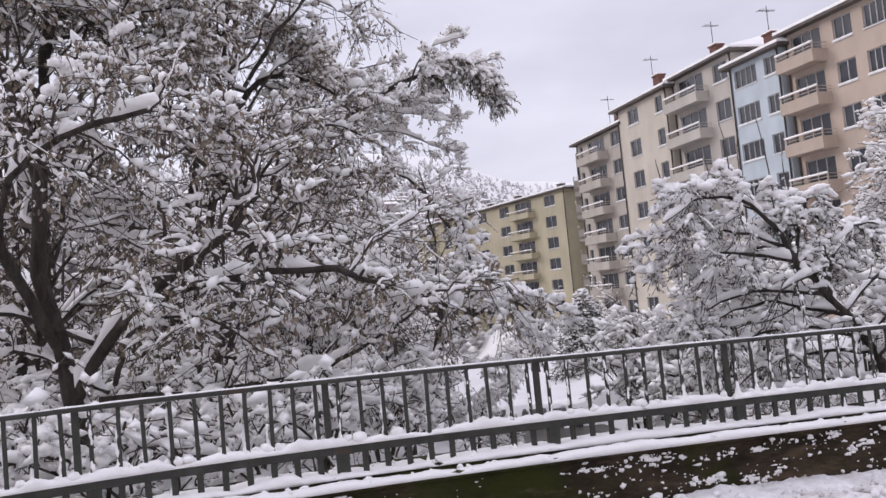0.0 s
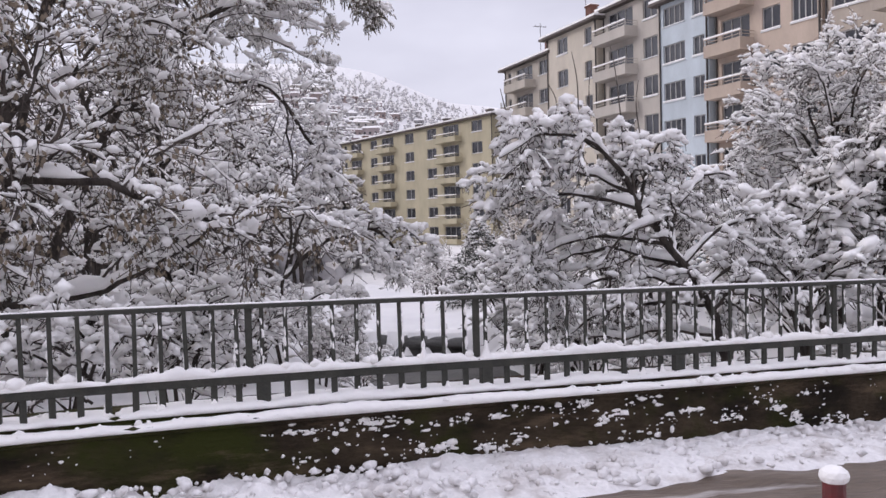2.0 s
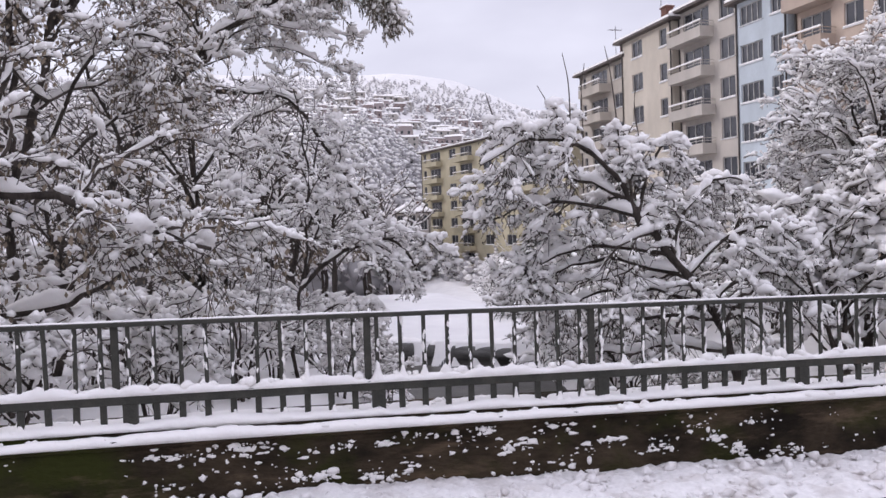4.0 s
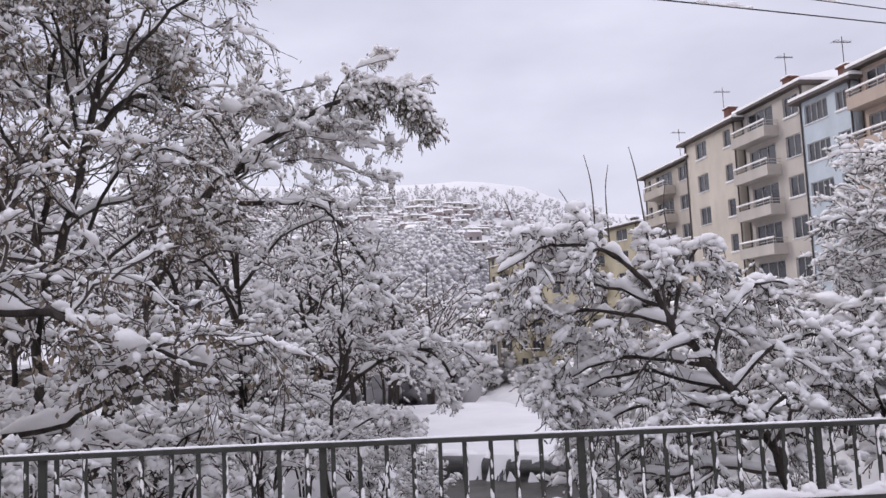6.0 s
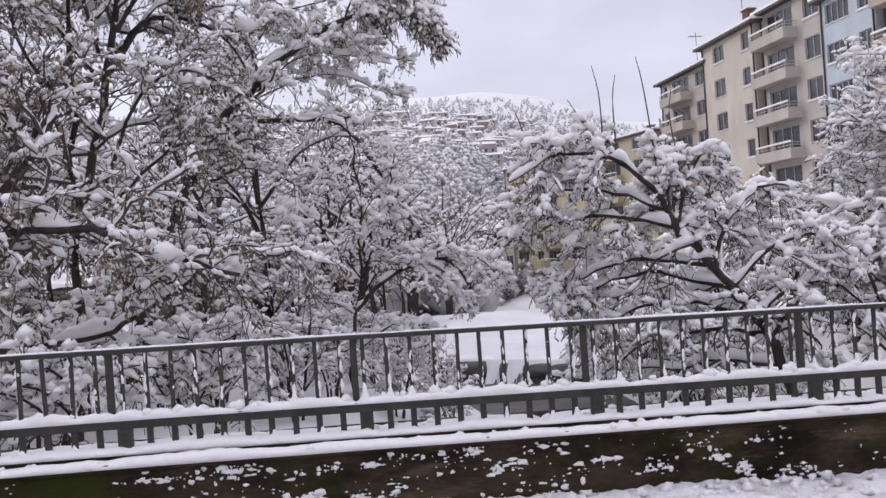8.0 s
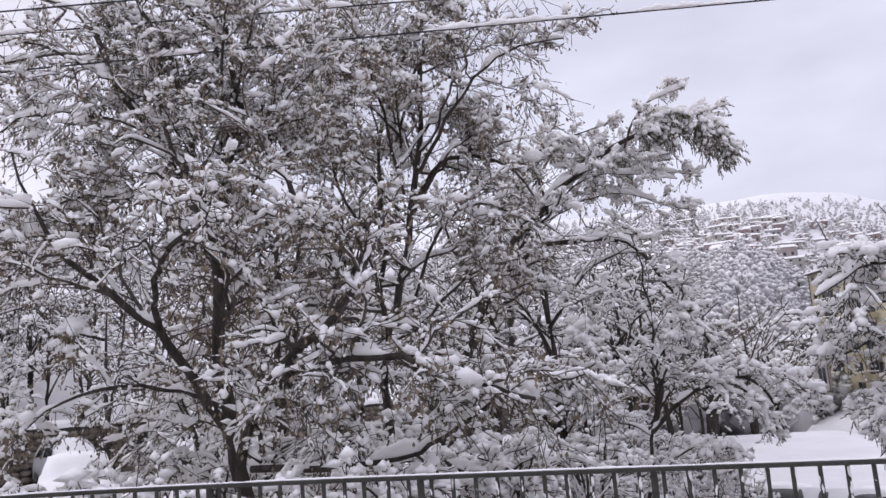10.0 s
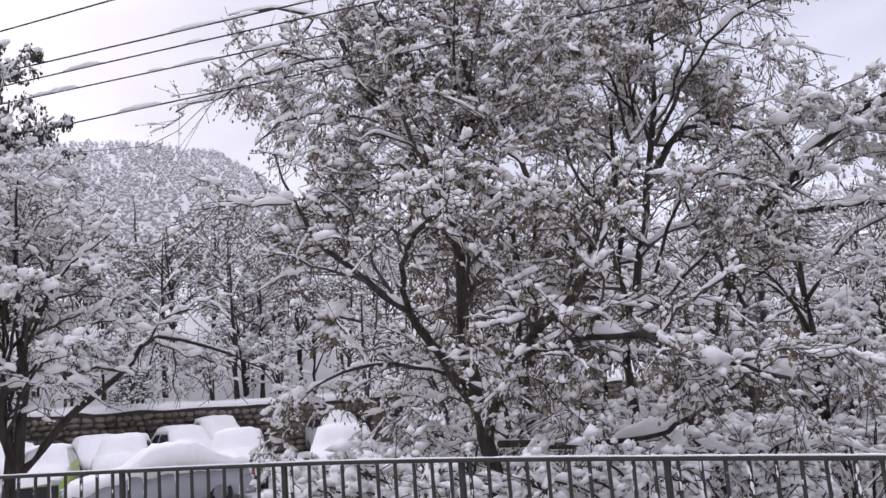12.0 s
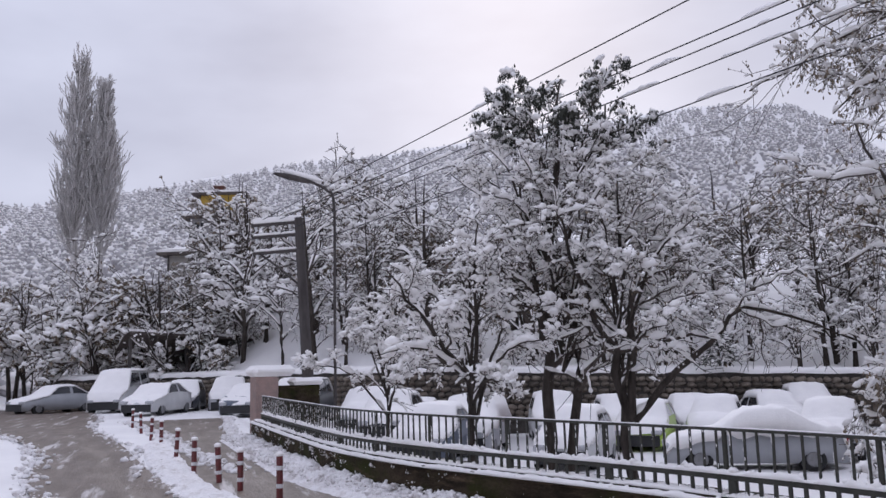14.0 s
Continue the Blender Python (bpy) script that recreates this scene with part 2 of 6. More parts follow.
# ---------------------------------------------------------------- trees
def offshoots(rng, P, R, count, length, spread=(35, 75), droop=0.25, up=0.25, low=0.25, k=6, thin=0.55, crook=0.08):
    """Side branches of the lines P: their lines and thicknesses."""
    n, kp, _ = P.shape
    own = np.repeat(np.arange(n), count)
    u = rng.uniform(low, 1.0, len(own)) * (kp - 1.001)
    i, f = u.astype(int), (u % 1)[:, None]
    base = P[own, i] * (1 - f) + P[own, i + 1] * f
    t = P[own, i + 1] - P[own, i]
    t /= np.linalg.norm(t, axis=1, keepdims=True) + 1e-9
    side = rng.normal(size=t.shape)
    side -= (side * t).sum(1, keepdims=True) * t
    side[:, 2] += up
    side /= np.linalg.norm(side, axis=1, keepdims=True) + 1e-9
    a = np.radians(rng.uniform(*spread, len(own)))[:, None]
    way = np.cos(a) * t + np.sin(a) * side
    whole = np.linalg.norm(np.diff(P, axis=1), axis=2).sum(1)[own]
    L = (length[0] + (length[1] - length[0]) * rng.random(len(own))) * whole * (1.15 - 0.6 * u / kp)
    s = np.linspace(0, 1, k)[None, :, None]
    wander = np.cumsum(rng.normal(0, crook, (len(own), k, 3)), axis=1) * (s > 0)
    Q = base[:, None] + L[:, None, None] * (way[:, None] * s + wander * 0.6 + np.array([0, 0, -droop]) * s**2)
    r = (R[own, i] * thin)[:, None] * np.linspace(1, 0.45, k)[None]
    return Q, r


def resample(P, R, k):
    """The same lines with k points each, smoothly."""
    n, kp, _ = P.shape
    t = np.linspace(0, kp - 1 - 1e-6, k)
    i, f = t.astype(int), (t % 1)
    nxt = np.minimum(i + 1, kp - 1)
    g = f * f * (3 - 2 * f) * 0.35 + f * 0.65
    return P[:, i] * (1 - g)[None, :, None] + P[:, nxt] * g[None, :, None], R[:, i] * (1 - f) + R[:, nxt] * f


def snow_on(rng, P, R, depth, cover=0.75, sides=6, k=22):
    """Snow that lies along the lines P, thicker where they run level, in uneven lengths."""
    P, R = resample(P, R, k)
    n = len(P)
    T = np.gradient(P, axis=1)
    T /= np.linalg.norm(T, axis=2, keepdims=True) + 1e-9
    level = np.clip(1.1 - T[..., 2] ** 2 * 1.35, 0.0, 1)
    coarse = rng.random((n, k // 3 + 2))
    lie = np.repeat(coarse, 3, axis=1)[:, :k] < cover
    swell = np.clip(rng.normal(1.0, 0.42, (n, k)), 0.3, 2.0)
    swell = (2 * swell + np.roll(swell, 1, 1) + np.roll(swell, -1, 1)) / 4 * lie
    ease = np.minimum(np.minimum(np.roll(lie, 1, 1), np.roll(lie, -1, 1)) * 0.5 + 0.5, 1)
    S = (R * 0.85 + depth * level) * swell * ease
    S[:, 0] *= 0.3
    S[:, -1] *= 0.3
    S *= level > 0.15
    lift = np.zeros_like(P)
    lift[..., 2] = R * 0.35 + S * 0.9
    return tube_arrays(P, S, sides, squash=0.95, lift=lift)


ICO = bmesh.new()
bmesh.ops.create_icosphere(ICO, subdivisions=1, radius=1)
ICO_V = np.array([v.co[:] for v in ICO.verts])
ICO_T = np.array([[v.index for v in f.verts] for f in ICO.faces])
ICO.free()
OCTA_V = np.array([(1, 0, 0), (-1, 0, 0), (0, 1, 0), (0, -1, 0), (0, 0, 1), (0, 0, -1)], float)
OCTA_T = np.array([(0, 2, 4), (2, 1, 4), (1, 3, 4), (3, 0, 4), (2, 0, 5), (1, 2, 5), (3, 1, 5), (0, 3, 5)])


def puffs(rng, P, R, per, size, fine=True, stretch=(1.0, 2.8)):
    """Soft lumps of snow lengthwise on thin twigs."""
    n, k, _ = P.shape
    m = int(n * per)
    own = rng.integers(0, n, m)
    u = rng.uniform(0.1, 0.98, m) * (k - 1.001)
    i, f = u.astype(int), (u % 1)[:, None]
    C = P[own, i] * (1 - f) + P[own, i + 1] * f
    T = P[own, i + 1] - P[own, i]
    T /= np.linalg.norm(T, axis=1, keepdims=True) + 1e-9
    level = 1 - T[:, 2] ** 2
    S = np.cross(T, [0.02, 0.03, 1.0])
    S /= np.linalg.norm(S, axis=1, keepdims=True) + 1e-6
    U = np.cross(S, T)
    s = size[0] + (size[1] - size[0]) * rng.random(m) ** 2
    s *= 0.55 + 0.45 * level
    a = s * rng.uniform(*stretch, m) * (0.4 + 0.6 * level)
    C[:, 2] += R[own, i] * 0.3 + s * 0.7
    bv, bt = (BLOB_V, BLOB_T) if fine == "big" else (ICO_V, ICO_T) if fine else (OCTA_V, OCTA_T)
    w = bv[None] * (1 + rng.normal(0, 0.13, (m, len(bv), 1)).clip(-0.3, 0.3))
    v = C[:, None] + w[..., :1] * (T * a[:, None])[:, None] + w[..., 1:2] * (S * s[:, None])[:, None] + w[..., 2:] * (U * (s * 0.85)[:, None])[:, None]
    t = bt[None] + (np.arange(m) * len(bv))[:, None, None]
    return v.reshape(-1, 3), t.reshape(-1, 3)


def join_arrays(groups):
    verts, quads, first = [], [], 0
    for v, q in groups:
        verts.append(v)
        quads.append(q + first)
        first += len(v)
    return np.concatenate(verts), np.concatenate(quads)


def tree(name, label, limbs, seed, counts=(8, 9, 7), lengths=((0.3, 0.55), (0.35, 0.6), (0.35, 0.7)), snow=(0.03, 0.022), puff=((0.026, 0.065), (0.016, 0.04)),
         per=(3.0, 1.5), droop=(0.15, 0.25, 0.4), up=0.3, clumps=60, clump=(0.07, 0.16), leaves=0, leaf_mat=None, cover=0.7, twig=0.005, low=0.3, place=None,
         leaf_size=(0.03, 0.07), leaf_low=-9.0, tuft=None, bare=(), category="tree", group="", fine=True, thin=(0.5, 0.55, 0.6), spread=(35, 75)):
    """A bare tree under snow. limbs: (points, first radius, last radius), in the tree's own space."""
    rng = np.random.default_rng(seed)
    k0 = 14 if fine else 9
    P0 = np.array([spline(p, k0) for p, _, _ in limbs])
    P0[:, 1:-1] += rng.normal(0, 0.012, P0[:, 1:-1].shape) * np.linalg.norm(P0[:, -1] - P0[:, 0], axis=1)[:, None, None] * 0.5
    R0 = np.array([np.linspace(a, b, k0) for _, a, b in limbs])
    levels = [(P0, R0)]
    for lv, c in enumerate(counts):
        P, R = levels[-1]
        Q, r = offshoots(rng, P, R, c, lengths[lv], droop=droop[lv], up=up, low=low if lv == 0 else 0.12, k=((9, 5, 2) if fine else (5, 3, 2))[lv],
                         crook=(0.06, 0.09, 0.12)[lv], thin=thin[lv], spread=spread)
        levels.append((Q, np.maximum(r, twig)))
    root = thing(name, place or Matrix.Identity(4), label, category, group)
    v, q = tube_arrays(P0, R0, 9 if fine else 5)
    part("trunk", quick_mesh("trunk", v, q), BARK, root)
    v, q = join_arrays([tube_arrays(P, R, s) for (P, R), s in zip(levels[1:], (6, 4, 3) if fine else (4, 3, 3))])
    if bare:
        v, q = join_arrays([(v, q), tube_arrays(np.array([spline(p, 8) for p in bare]), np.tile(np.linspace(0.011, 0.004, 8), (len(bare), 1)), 5)])
    part("crown", quick_mesh("crown", v, q), TWIG, root)
    v, q = join_arrays([snow_on(rng, P0, R0, snow[0], cover, 7 if fine else 4, 30 if fine else 11), snow_on(rng, *levels[1], snow[1], cover, 5 if fine else 3, 15 if fine else 8)])
    if fine:
        v, q = join_arrays([(v, q), snow_on(rng, *levels[2], snow[1] * 0.62, cover * 0.9, 4, 7)])
    soft = [puffs(rng, *lev, n, s, f) for lev, n, s, f in zip(levels[2:], per, puff, (fine, False))]
    ends = np.concatenate([P[:, 1:].reshape(-1, 3) for P, _ in levels[2:]])
    if clumps:
        soft.append(puffs(rng, *levels[1], clumps / len(levels[1][0]), (clump[0] * 0.75, clump[1] * 0.62), "big", (0.9, 2.1)))
    if tuft:
        which, start, many, long, hang, dark = tuft
        j = int(start * k0)
        TQ, tr = offshoots(rng, P0[which : which + 1, j:], R0[which : which + 1, j:], many, long, droop=hang, up=0.1, low=0.0, k=7, thin=0.4, spread=(30, 80))
        tr = np.maximum(tr, 0.007)
        T2, t2 = offshoots(rng, TQ, tr, 9, (0.14, 0.28), droop=0.8, up=-0.3, low=0.1, k=4, thin=0.6)
        tv, tq = join_arrays([tube_arrays(TQ, tr, 4), tube_arrays(T2, np.maximum(t2, 0.009), 3)])
        part("hanging_sprays", quick_mesh("hanging_sprays", tv, tq), dark, root, "drooping sprays at the bough's tip")
        soft += [puffs(rng, TQ, tr, 9.0, (0.035, 0.08), fine), puffs(rng, T2, t2, 1.1, (0.02, 0.04), False)]
    sv, st = join_arrays(soft)
    part("snow_load", quick_mesh("snow_load", np.concatenate([v, sv]), q, st + len(v)), SNOW, root, "snow lying on the branches")
    if leaves:
        ends = ends[ends[:, 2] > leaf_low]
        C = ends[rng.integers(0, len(ends), leaves)] + rng.normal(0, 0.03, (leaves, 3))
        d = np.stack([rng.normal(0, 0.35, leaves), rng.normal(0, 0.35, leaves), np.full(leaves, -1.0)], -1)
        d /= np.linalg.norm(d, axis=1, keepdims=True)
        w = np.cross(d, rng.normal(size=d.shape))
        w /= np.linalg.norm(w, axis=1, keepdims=True)
        s = rng.uniform(*leaf_size, leaves)[:, None]
        v = np.stack([C, C + d * s * 0.5 + w * s * 0.28, C + d * s, C + d * s * 0.55 - w * s * 0.28], 1).reshape(-1, 3)
        part("leaves", quick_mesh("leaves", v, np.arange(leaves * 4).reshape(-1, 4)), leaf_mat or DRY_LEAF, root, "withered leaves hanging on the twigs")
    return root


def dome(base, centre, radii, count, seed, radius=0.03):
    """Boughs that rise from the trunk and end all over a rounded crown."""
    r, out = random.Random(seed), []
    for k in range(count):
        a, e = 2.4 * k + r.uniform(-0.3, 0.3), math.asin(-0.35 + 1.33 * (k + 0.5) / count)
        s = r.uniform(0.75, 1.0)
        tip = Vector((centre[0] + radii[0] * s * math.cos(a) * math.cos(e), centre[1] + radii[1] * s * math.sin(a) * math.cos(e), centre[2] + radii[2] * s * math.sin(e)))
        b = Vector(base) + Vector((0, 0, r.uniform(0, 0.7) * max(0.3, tip.z - base[2])))
        mid = b.lerp(tip, 0.5) + Vector((0, 0, 0.18 * (tip - b).length))
        out.append(([tuple(b), tuple(mid), tuple(tip)], radius * r.uniform(0.7, 1.1), 0.008))
    return out


# ---------------------------------------------------------------- ground
FENCE_X = np.arange(-30.0, 20.0, 0.1)
FENCE_LINE = np.interp(FENCE_X, [-30, -21, -17.5, -12.6, -10.3, -8.5, -7, -5.5, -4.5, -3.2, -2, 0, 20], [-5.3, -4.55, -4.32, -3.88, -3.3, -2.5, -1.78, -1.18, -0.84, -0.5, -0.31, -0.126, 1.378])
FENCE_LINE[9:-9] = np.convolve(FENCE_LINE, np.ones(19) / 19, "valid")


def fence_y(x):
    """The line of the bridge fence: straight over the stream, bending towards the road beyond it."""
    return np.interp(np.asarray(x, float), FENCE_X, FENCE_LINE)


def grade(x):
    """The road's slope along the fence."""
    return np.interp(np.asarray(x, float), [-40, -19, -4, 6, 14], [0.2, 0.2, 0.072, -0.108, -0.15])


WALL_Y = np.array([-40, -14, -6, 2, 21, 40, 62, 120])
WALL_X = np.array([-60, -51, -48, -34, -26, -17, -9, -6])
SKY_AZ = np.array([-180, -125, -110, -100, -91, -83, -71, -56, -50, -47, -44, -40, -33, -25, -10, 4, 9, 14, 20, 40, 120, 180])
SKY_EL = np.array([6, 8, 10, 11.2, 13.0, 14.7, 15.8, 17.2, 16.6, 15.0, 12.4, 10.0, 9.0, 10.0, 10.7, 10.6, 9.9, 7.9, 7.0, 6, 6, 6])


def smooth(a, b, x):
    t = np.clip((x - a) / (b - a), 0, 1)
    return t * t * (3 - 2 * t)


def ground_z(x, y):
    x, y = np.asarray(x, float), np.asarray(y, float)
    f = y - fence_y(np.maximum(x, -21))
    wy = 22.0 - 0.52 * np.clip(x - 2.0, -3.2, 3.2)
    below = smooth(wy, wy - 5, y)
    centre = 2.0 + 0.02 * np.maximum(y - 24, 0) + 1.8 * below
    off = np.abs(x - centre)
    left = -0.9 + 0.08 * smooth(-7, -13, x) - 0.9 * smooth(20, 60, y) * smooth(-26, -14, x)
    right = -0.6 - 1.0 * smooth(14, 50, y) - 1.6 * smooth(16, 40, y) * smooth(17, 12, x)
    bed = np.where(y < wy, -3.15, -2.15) - 0.3 * smooth(0.6, 0, np.abs(x + 0.9) / 1.6) * (y > 22) * smooth(38, 33, y)
    bank = np.where(x < centre, left, right)
    half = np.where(y < wy, 2.9 - 1.75 * below, 2.9)
    z_low = bed + (bank - bed) * smooth(half, half + np.where(x < centre, 4.2, 4.6), off)
    far_left = smooth(-17, -26, x) * smooth(4, -3, y)
    z_low = z_low * (1 - far_left) + 0.08 * far_left
    wx = np.interp(y, WALL_Y, WALL_X)
    behind = wx - x
    up_there = smooth(0.15, 0.9, behind) * (y < 100)
    z_low = z_low * (1 - up_there) + (1.95 - np.interp(y, [2, 21, 40], [0, 0.6, 0.9]) + 0.33 * np.clip(behind - 3, 0, 36)) * up_there
    z_low = z_low - 5.0 * smooth(38, 90, y) * smooth(26, 19, x) * smooth(-25, -10, x)
    rise_right = smooth(13, 19, x) * -0.9
    z_low = z_low + rise_right
    r = np.hypot(x, y)
    az = np.degrees(np.arctan2(x, y))
    top = 430 * np.tan(np.radians(np.interp(az, SKY_AZ, SKY_EL)))
    r0 = np.where(az < -28, 60, 120 + 45 * smooth(2, 6, az))
    hill = top * np.clip((r - r0) / (430 - r0), 0, 1.15)
    z_low = np.maximum(z_low, hill - 2.5 - 8 * smooth(r0 + 70, r0, r))
    road = grade(x) * smooth(-70, -40, x) + np.clip(hill - 2.5, 0, None) * (r > 90)
    side = smooth(0.12, 0.34, f) * np.where(x > -21, 1, smooth(-10, -9, y))
    z = road * (1 - side) + z_low * side
    return z


def axis(*spans):
    out = [np.arange(a, b, s) for a, b, s in spans]
    return np.concatenate(out + [[spans[-1][1]]])


gx = axis((-700, -100, 20), (-100, -56, 1.5), (-56, -24, 0.4), (-24, 14, 0.3), (14, 50, 1.2), (50, 700, 20))
gy = axis((-300, -16, 14), (-16, -7, 1.0), (-7, 1.4, 0.12), (1.4, 30, 0.3), (30, 64, 0.7), (64, 130, 2), (130, 720, 14))
X, Y = np.meshgrid(gx, gy)
Z = ground_z(X, Y)
rough_z = np.array([noise.noise((a * 0.9, b * 0.9, 0.0)) for a, b in zip(X.ravel(), Y.ravel())]).reshape(X.shape)
near = (np.abs(X) < 60) & (Y < 80)
Z = Z + np.where(near & (Y > fence_y(X) + 0.4), 0.07 * rough_z, 0) + np.where(np.hypot(X, Y) > 120, 1.2 * np.sin(X * 0.05) * np.cos(Y * 0.043), 0)
rows, cols = X.shape
idx = np.arange(rows * cols).reshape(rows, cols)
gq = np.stack([idx[:-1, :-1], idx[:-1, 1:], idx[1:, 1:], idx[1:, :-1]], -1)
ground = part("ground", quick_mesh("ground", np.stack([X, Y, Z], -1), gq), SNOW_FAR)
tagged(ground, "snow-covered ground of banks, lot and hillsides", "ground", kind="structure")


# ---------------------------------------------------------------- bridge wall and fence
def along(s):
    """Place and heading on the fence's line, s metres from the post over the stream (to the near bank positive)."""
    return FENCE_P[np.clip(np.searchsorted(FENCE_S, s), 0, len(FENCE_S) - 1)]


fx = np.arange(14, -21.0, -0.02)
FENCE_P = np.stack([fx, fence_y(fx)], -1)[::-1]
FENCE_S = np.concatenate([[0], np.cumsum(np.linalg.norm(np.diff(FENCE_P, axis=0), axis=1))])
FENCE_S -= FENCE_S[np.argmin(np.abs(FENCE_P[:, 0] - 0.077))]


def sweep(profile, s0, s1, step, closed=True, jitter=None):
    """A profile of (metres towards the road, height) drawn along the fence's line."""
    s = np.arange(s0, s1 + step / 2, step)
    p = np.array([along(a) for a in s])
    t = np.gradient(p, axis=0)
    t /= np.linalg.norm(t, axis=1, keepdims=True)
    out = np.stack([t[:, 1], -t[:, 0]], -1)
    pr = np.array(profile)
    if jitter is not None:
        pr = pr[None] + jitter(s)
    else:
        pr = np.repeat(pr[None], len(s), 0)
    xy = p[:, None] + out[:, None] * pr[:, :, :1]
    z = pr[:, :, 1] + grade(p[:, 0])[:, None]
    v = np.concatenate([xy, z[..., None]], -1)
    n, k = len(s), pr.shape[1]
    i = np.arange(n * k).reshape(n, k)
    j = np.roll(i, -1, 1) if closed else i[:, 1:]
    i2 = i if closed else i[:, :-1]
    q = np.stack([i2[:-1], j[:-1], j[1:], i2[1:]], -1).reshape(-1, 4)
    return v.reshape(-1, 3), q


S_END = FENCE_S[0]
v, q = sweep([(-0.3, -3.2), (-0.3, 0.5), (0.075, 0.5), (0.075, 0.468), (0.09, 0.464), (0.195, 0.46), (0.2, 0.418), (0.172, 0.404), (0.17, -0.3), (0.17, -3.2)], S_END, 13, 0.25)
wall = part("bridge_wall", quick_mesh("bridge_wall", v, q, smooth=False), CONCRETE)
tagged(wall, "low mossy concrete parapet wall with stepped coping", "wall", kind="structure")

lump_rng = np.random.default_rng(5)


def lumpy(count, amount, seed=1):
    """Uneven swelling of a snow strip along its length."""
    rng = np.random.default_rng(seed)

    def shape(s):
        a = np.interp(s, np.arange(-30, 30, 0.35), rng.normal(0, 1, len(np.arange(-30, 30, 0.35))))
        b = np.interp(s, np.arange(-30, 30, 0.09), rng.normal(0, 1, len(np.arange(-30, 30, 0.09))))
        c = np.interp(s, np.arange(-30, 30, 0.045), rng.normal(0, 1, len(np.arange(-30, 30, 0.045))))
        d = np.zeros((len(s), count, 2))
        k = np.sin(np.linspace(0, np.pi, count))
        d[:, :, 1] = (amount * (0.6 * a + 0.5 * b + 0.4 * c))[:, None] * k
        d[:, :, 0] = (rng.normal(0, amount * 0.35, (len(s), count)) + (amount * (0.5 * b + 0.5 * c))[:, None]) * k
        return d

    return shape


for nm, prof, amt, sd in (("coping_snow", [(-0.305, 0.49), (-0.2, 0.51), (-0.02, 0.524), (0.045, 0.526), (0.092, 0.512), (0.086, 0.488)], 0.018, 3),
                          ("ledge_snow", [(0.1, 0.462), (0.12, 0.478), (0.15, 0.488), (0.19, 0.482), (0.222, 0.456), (0.204, 0.436)], 0.013, 4)):
    v, q = sweep(prof, S_END, 13, 0.05, jitter=lumpy(len(prof), amt, seed=sd))
    tagged(part(nm, quick_mesh(nm, v, q), SNOW), "strip of fresh snow lying on the parapet coping", "snow", kind="stuff")

fence = thing("fence", Matrix.Identity(4), "dark green-grey painted steel railing with square bars, snow on its rails", "fence")
post_low = box_mesh("post", -0.042, 0.042, -0.03, 0.03, -0.045, 0.2, 0.006)
post_top = box_mesh("post", -0.021, 0.021, -0.018, 0.018, 0.2, 0.605, 0.004)
bar_low = box_mesh("bar", -0.019, 0.019, -0.012, 0.012, -0.045, 0.14, 0.003)
bar_top = box_mesh("bar", -0.0125, 0.0125, -0.009, 0.009, 0.195, 0.6, 0.003)
for me in (post_low, post_top, bar_low, bar_top):
    me.materials.append(IRON)
first = math.ceil(S_END / 1.5)
for i in range(first, 9):
    s0 = i * 1.5
    a, b = along(s0), along(s0 + 1.5)
    h = math.degrees(math.atan2(b[1] - a[1], b[0] - a[0]))
    za, zb = float(grade(a[0])) + 0.5, float(grade(b[0])) + 0.5
    m = pose(a[0], a[1], za, 0, 0, h)
    part("post", post_low, None, fence, place=m)
    back = along(s0 - 0.075)
    part("post", post_top, None, fence, place=pose(back[0], back[1] + 0.022, float(grade(back[0])) + 0.5, 0, 0, h))
    part("bar", bar_top, None, fence, place=m)
    for j in range(1, 10):
        f = j / 10
        c = a * (1 - f) + b * f
        m = pose(c[0], c[1], za * (1 - f) + zb * f, lump_rng.normal(0, 0.4), lump_rng.normal(0, 0.5), h)
        part("bar", bar_low, None, fence, place=m)
        part("bar", bar_top, None, fence, place=m)
v, q = sweep([(-0.026, 1.1), (-0.026, 1.123), (-0.018, 1.13), (0.018, 1.13), (0.026, 1.123), (0.026, 1.1)], first * 1.5, 13.2, 0.25)
part("top_rail", quick_mesh("top_rail", v, q, smooth=False), IRON, fence)
v, q = sweep([(-0.03, 0.638), (-0.03, 0.697), (0.03, 0.697), (0.034, 0.691), (0.034, 0.644), (0.03, 0.638)], first * 1.5, 13.2, 0.25)
part("middle_rail", quick_mesh("middle_rail", v, q, smooth=False), IRON, fence)
prof = [(-0.05, 0.692), (-0.05, 0.71), (-0.02, 0.73), (0.02, 0.73), (0.05, 0.71), (0.042, 0.69)]
v, q = sweep(prof, first * 1.5, 13, 0.04, jitter=lumpy(6, 0.02, seed=8))
tagged(part("rail_snow", quick_mesh("rail_snow", v, q), SNOW), "heaped fresh snow lying along the middle rail", "snow", kind="stuff")
prof = [(-0.02, 1.129), (-0.01, 1.137), (0.01, 1.137), (0.022, 1.129)]
v, q = sweep(prof, first * 1.5, 13, 0.06, jitter=lumpy(4, 0.003, seed=9))
tagged(part("handrail_snow", quick_mesh("handrail_snow", v, q), SNOW), "thin line of snow on the handrail", "snow", kind="stuff")

# ---------------------------------------------------------------- road
NOISE3 = lambda x, y, s: np.array([noise.fractal((a * s, b * s, 0.3), 0.9, 2.1, 4) for a, b in zip(x.ravel(), y.ravel())]).reshape(x.shape)


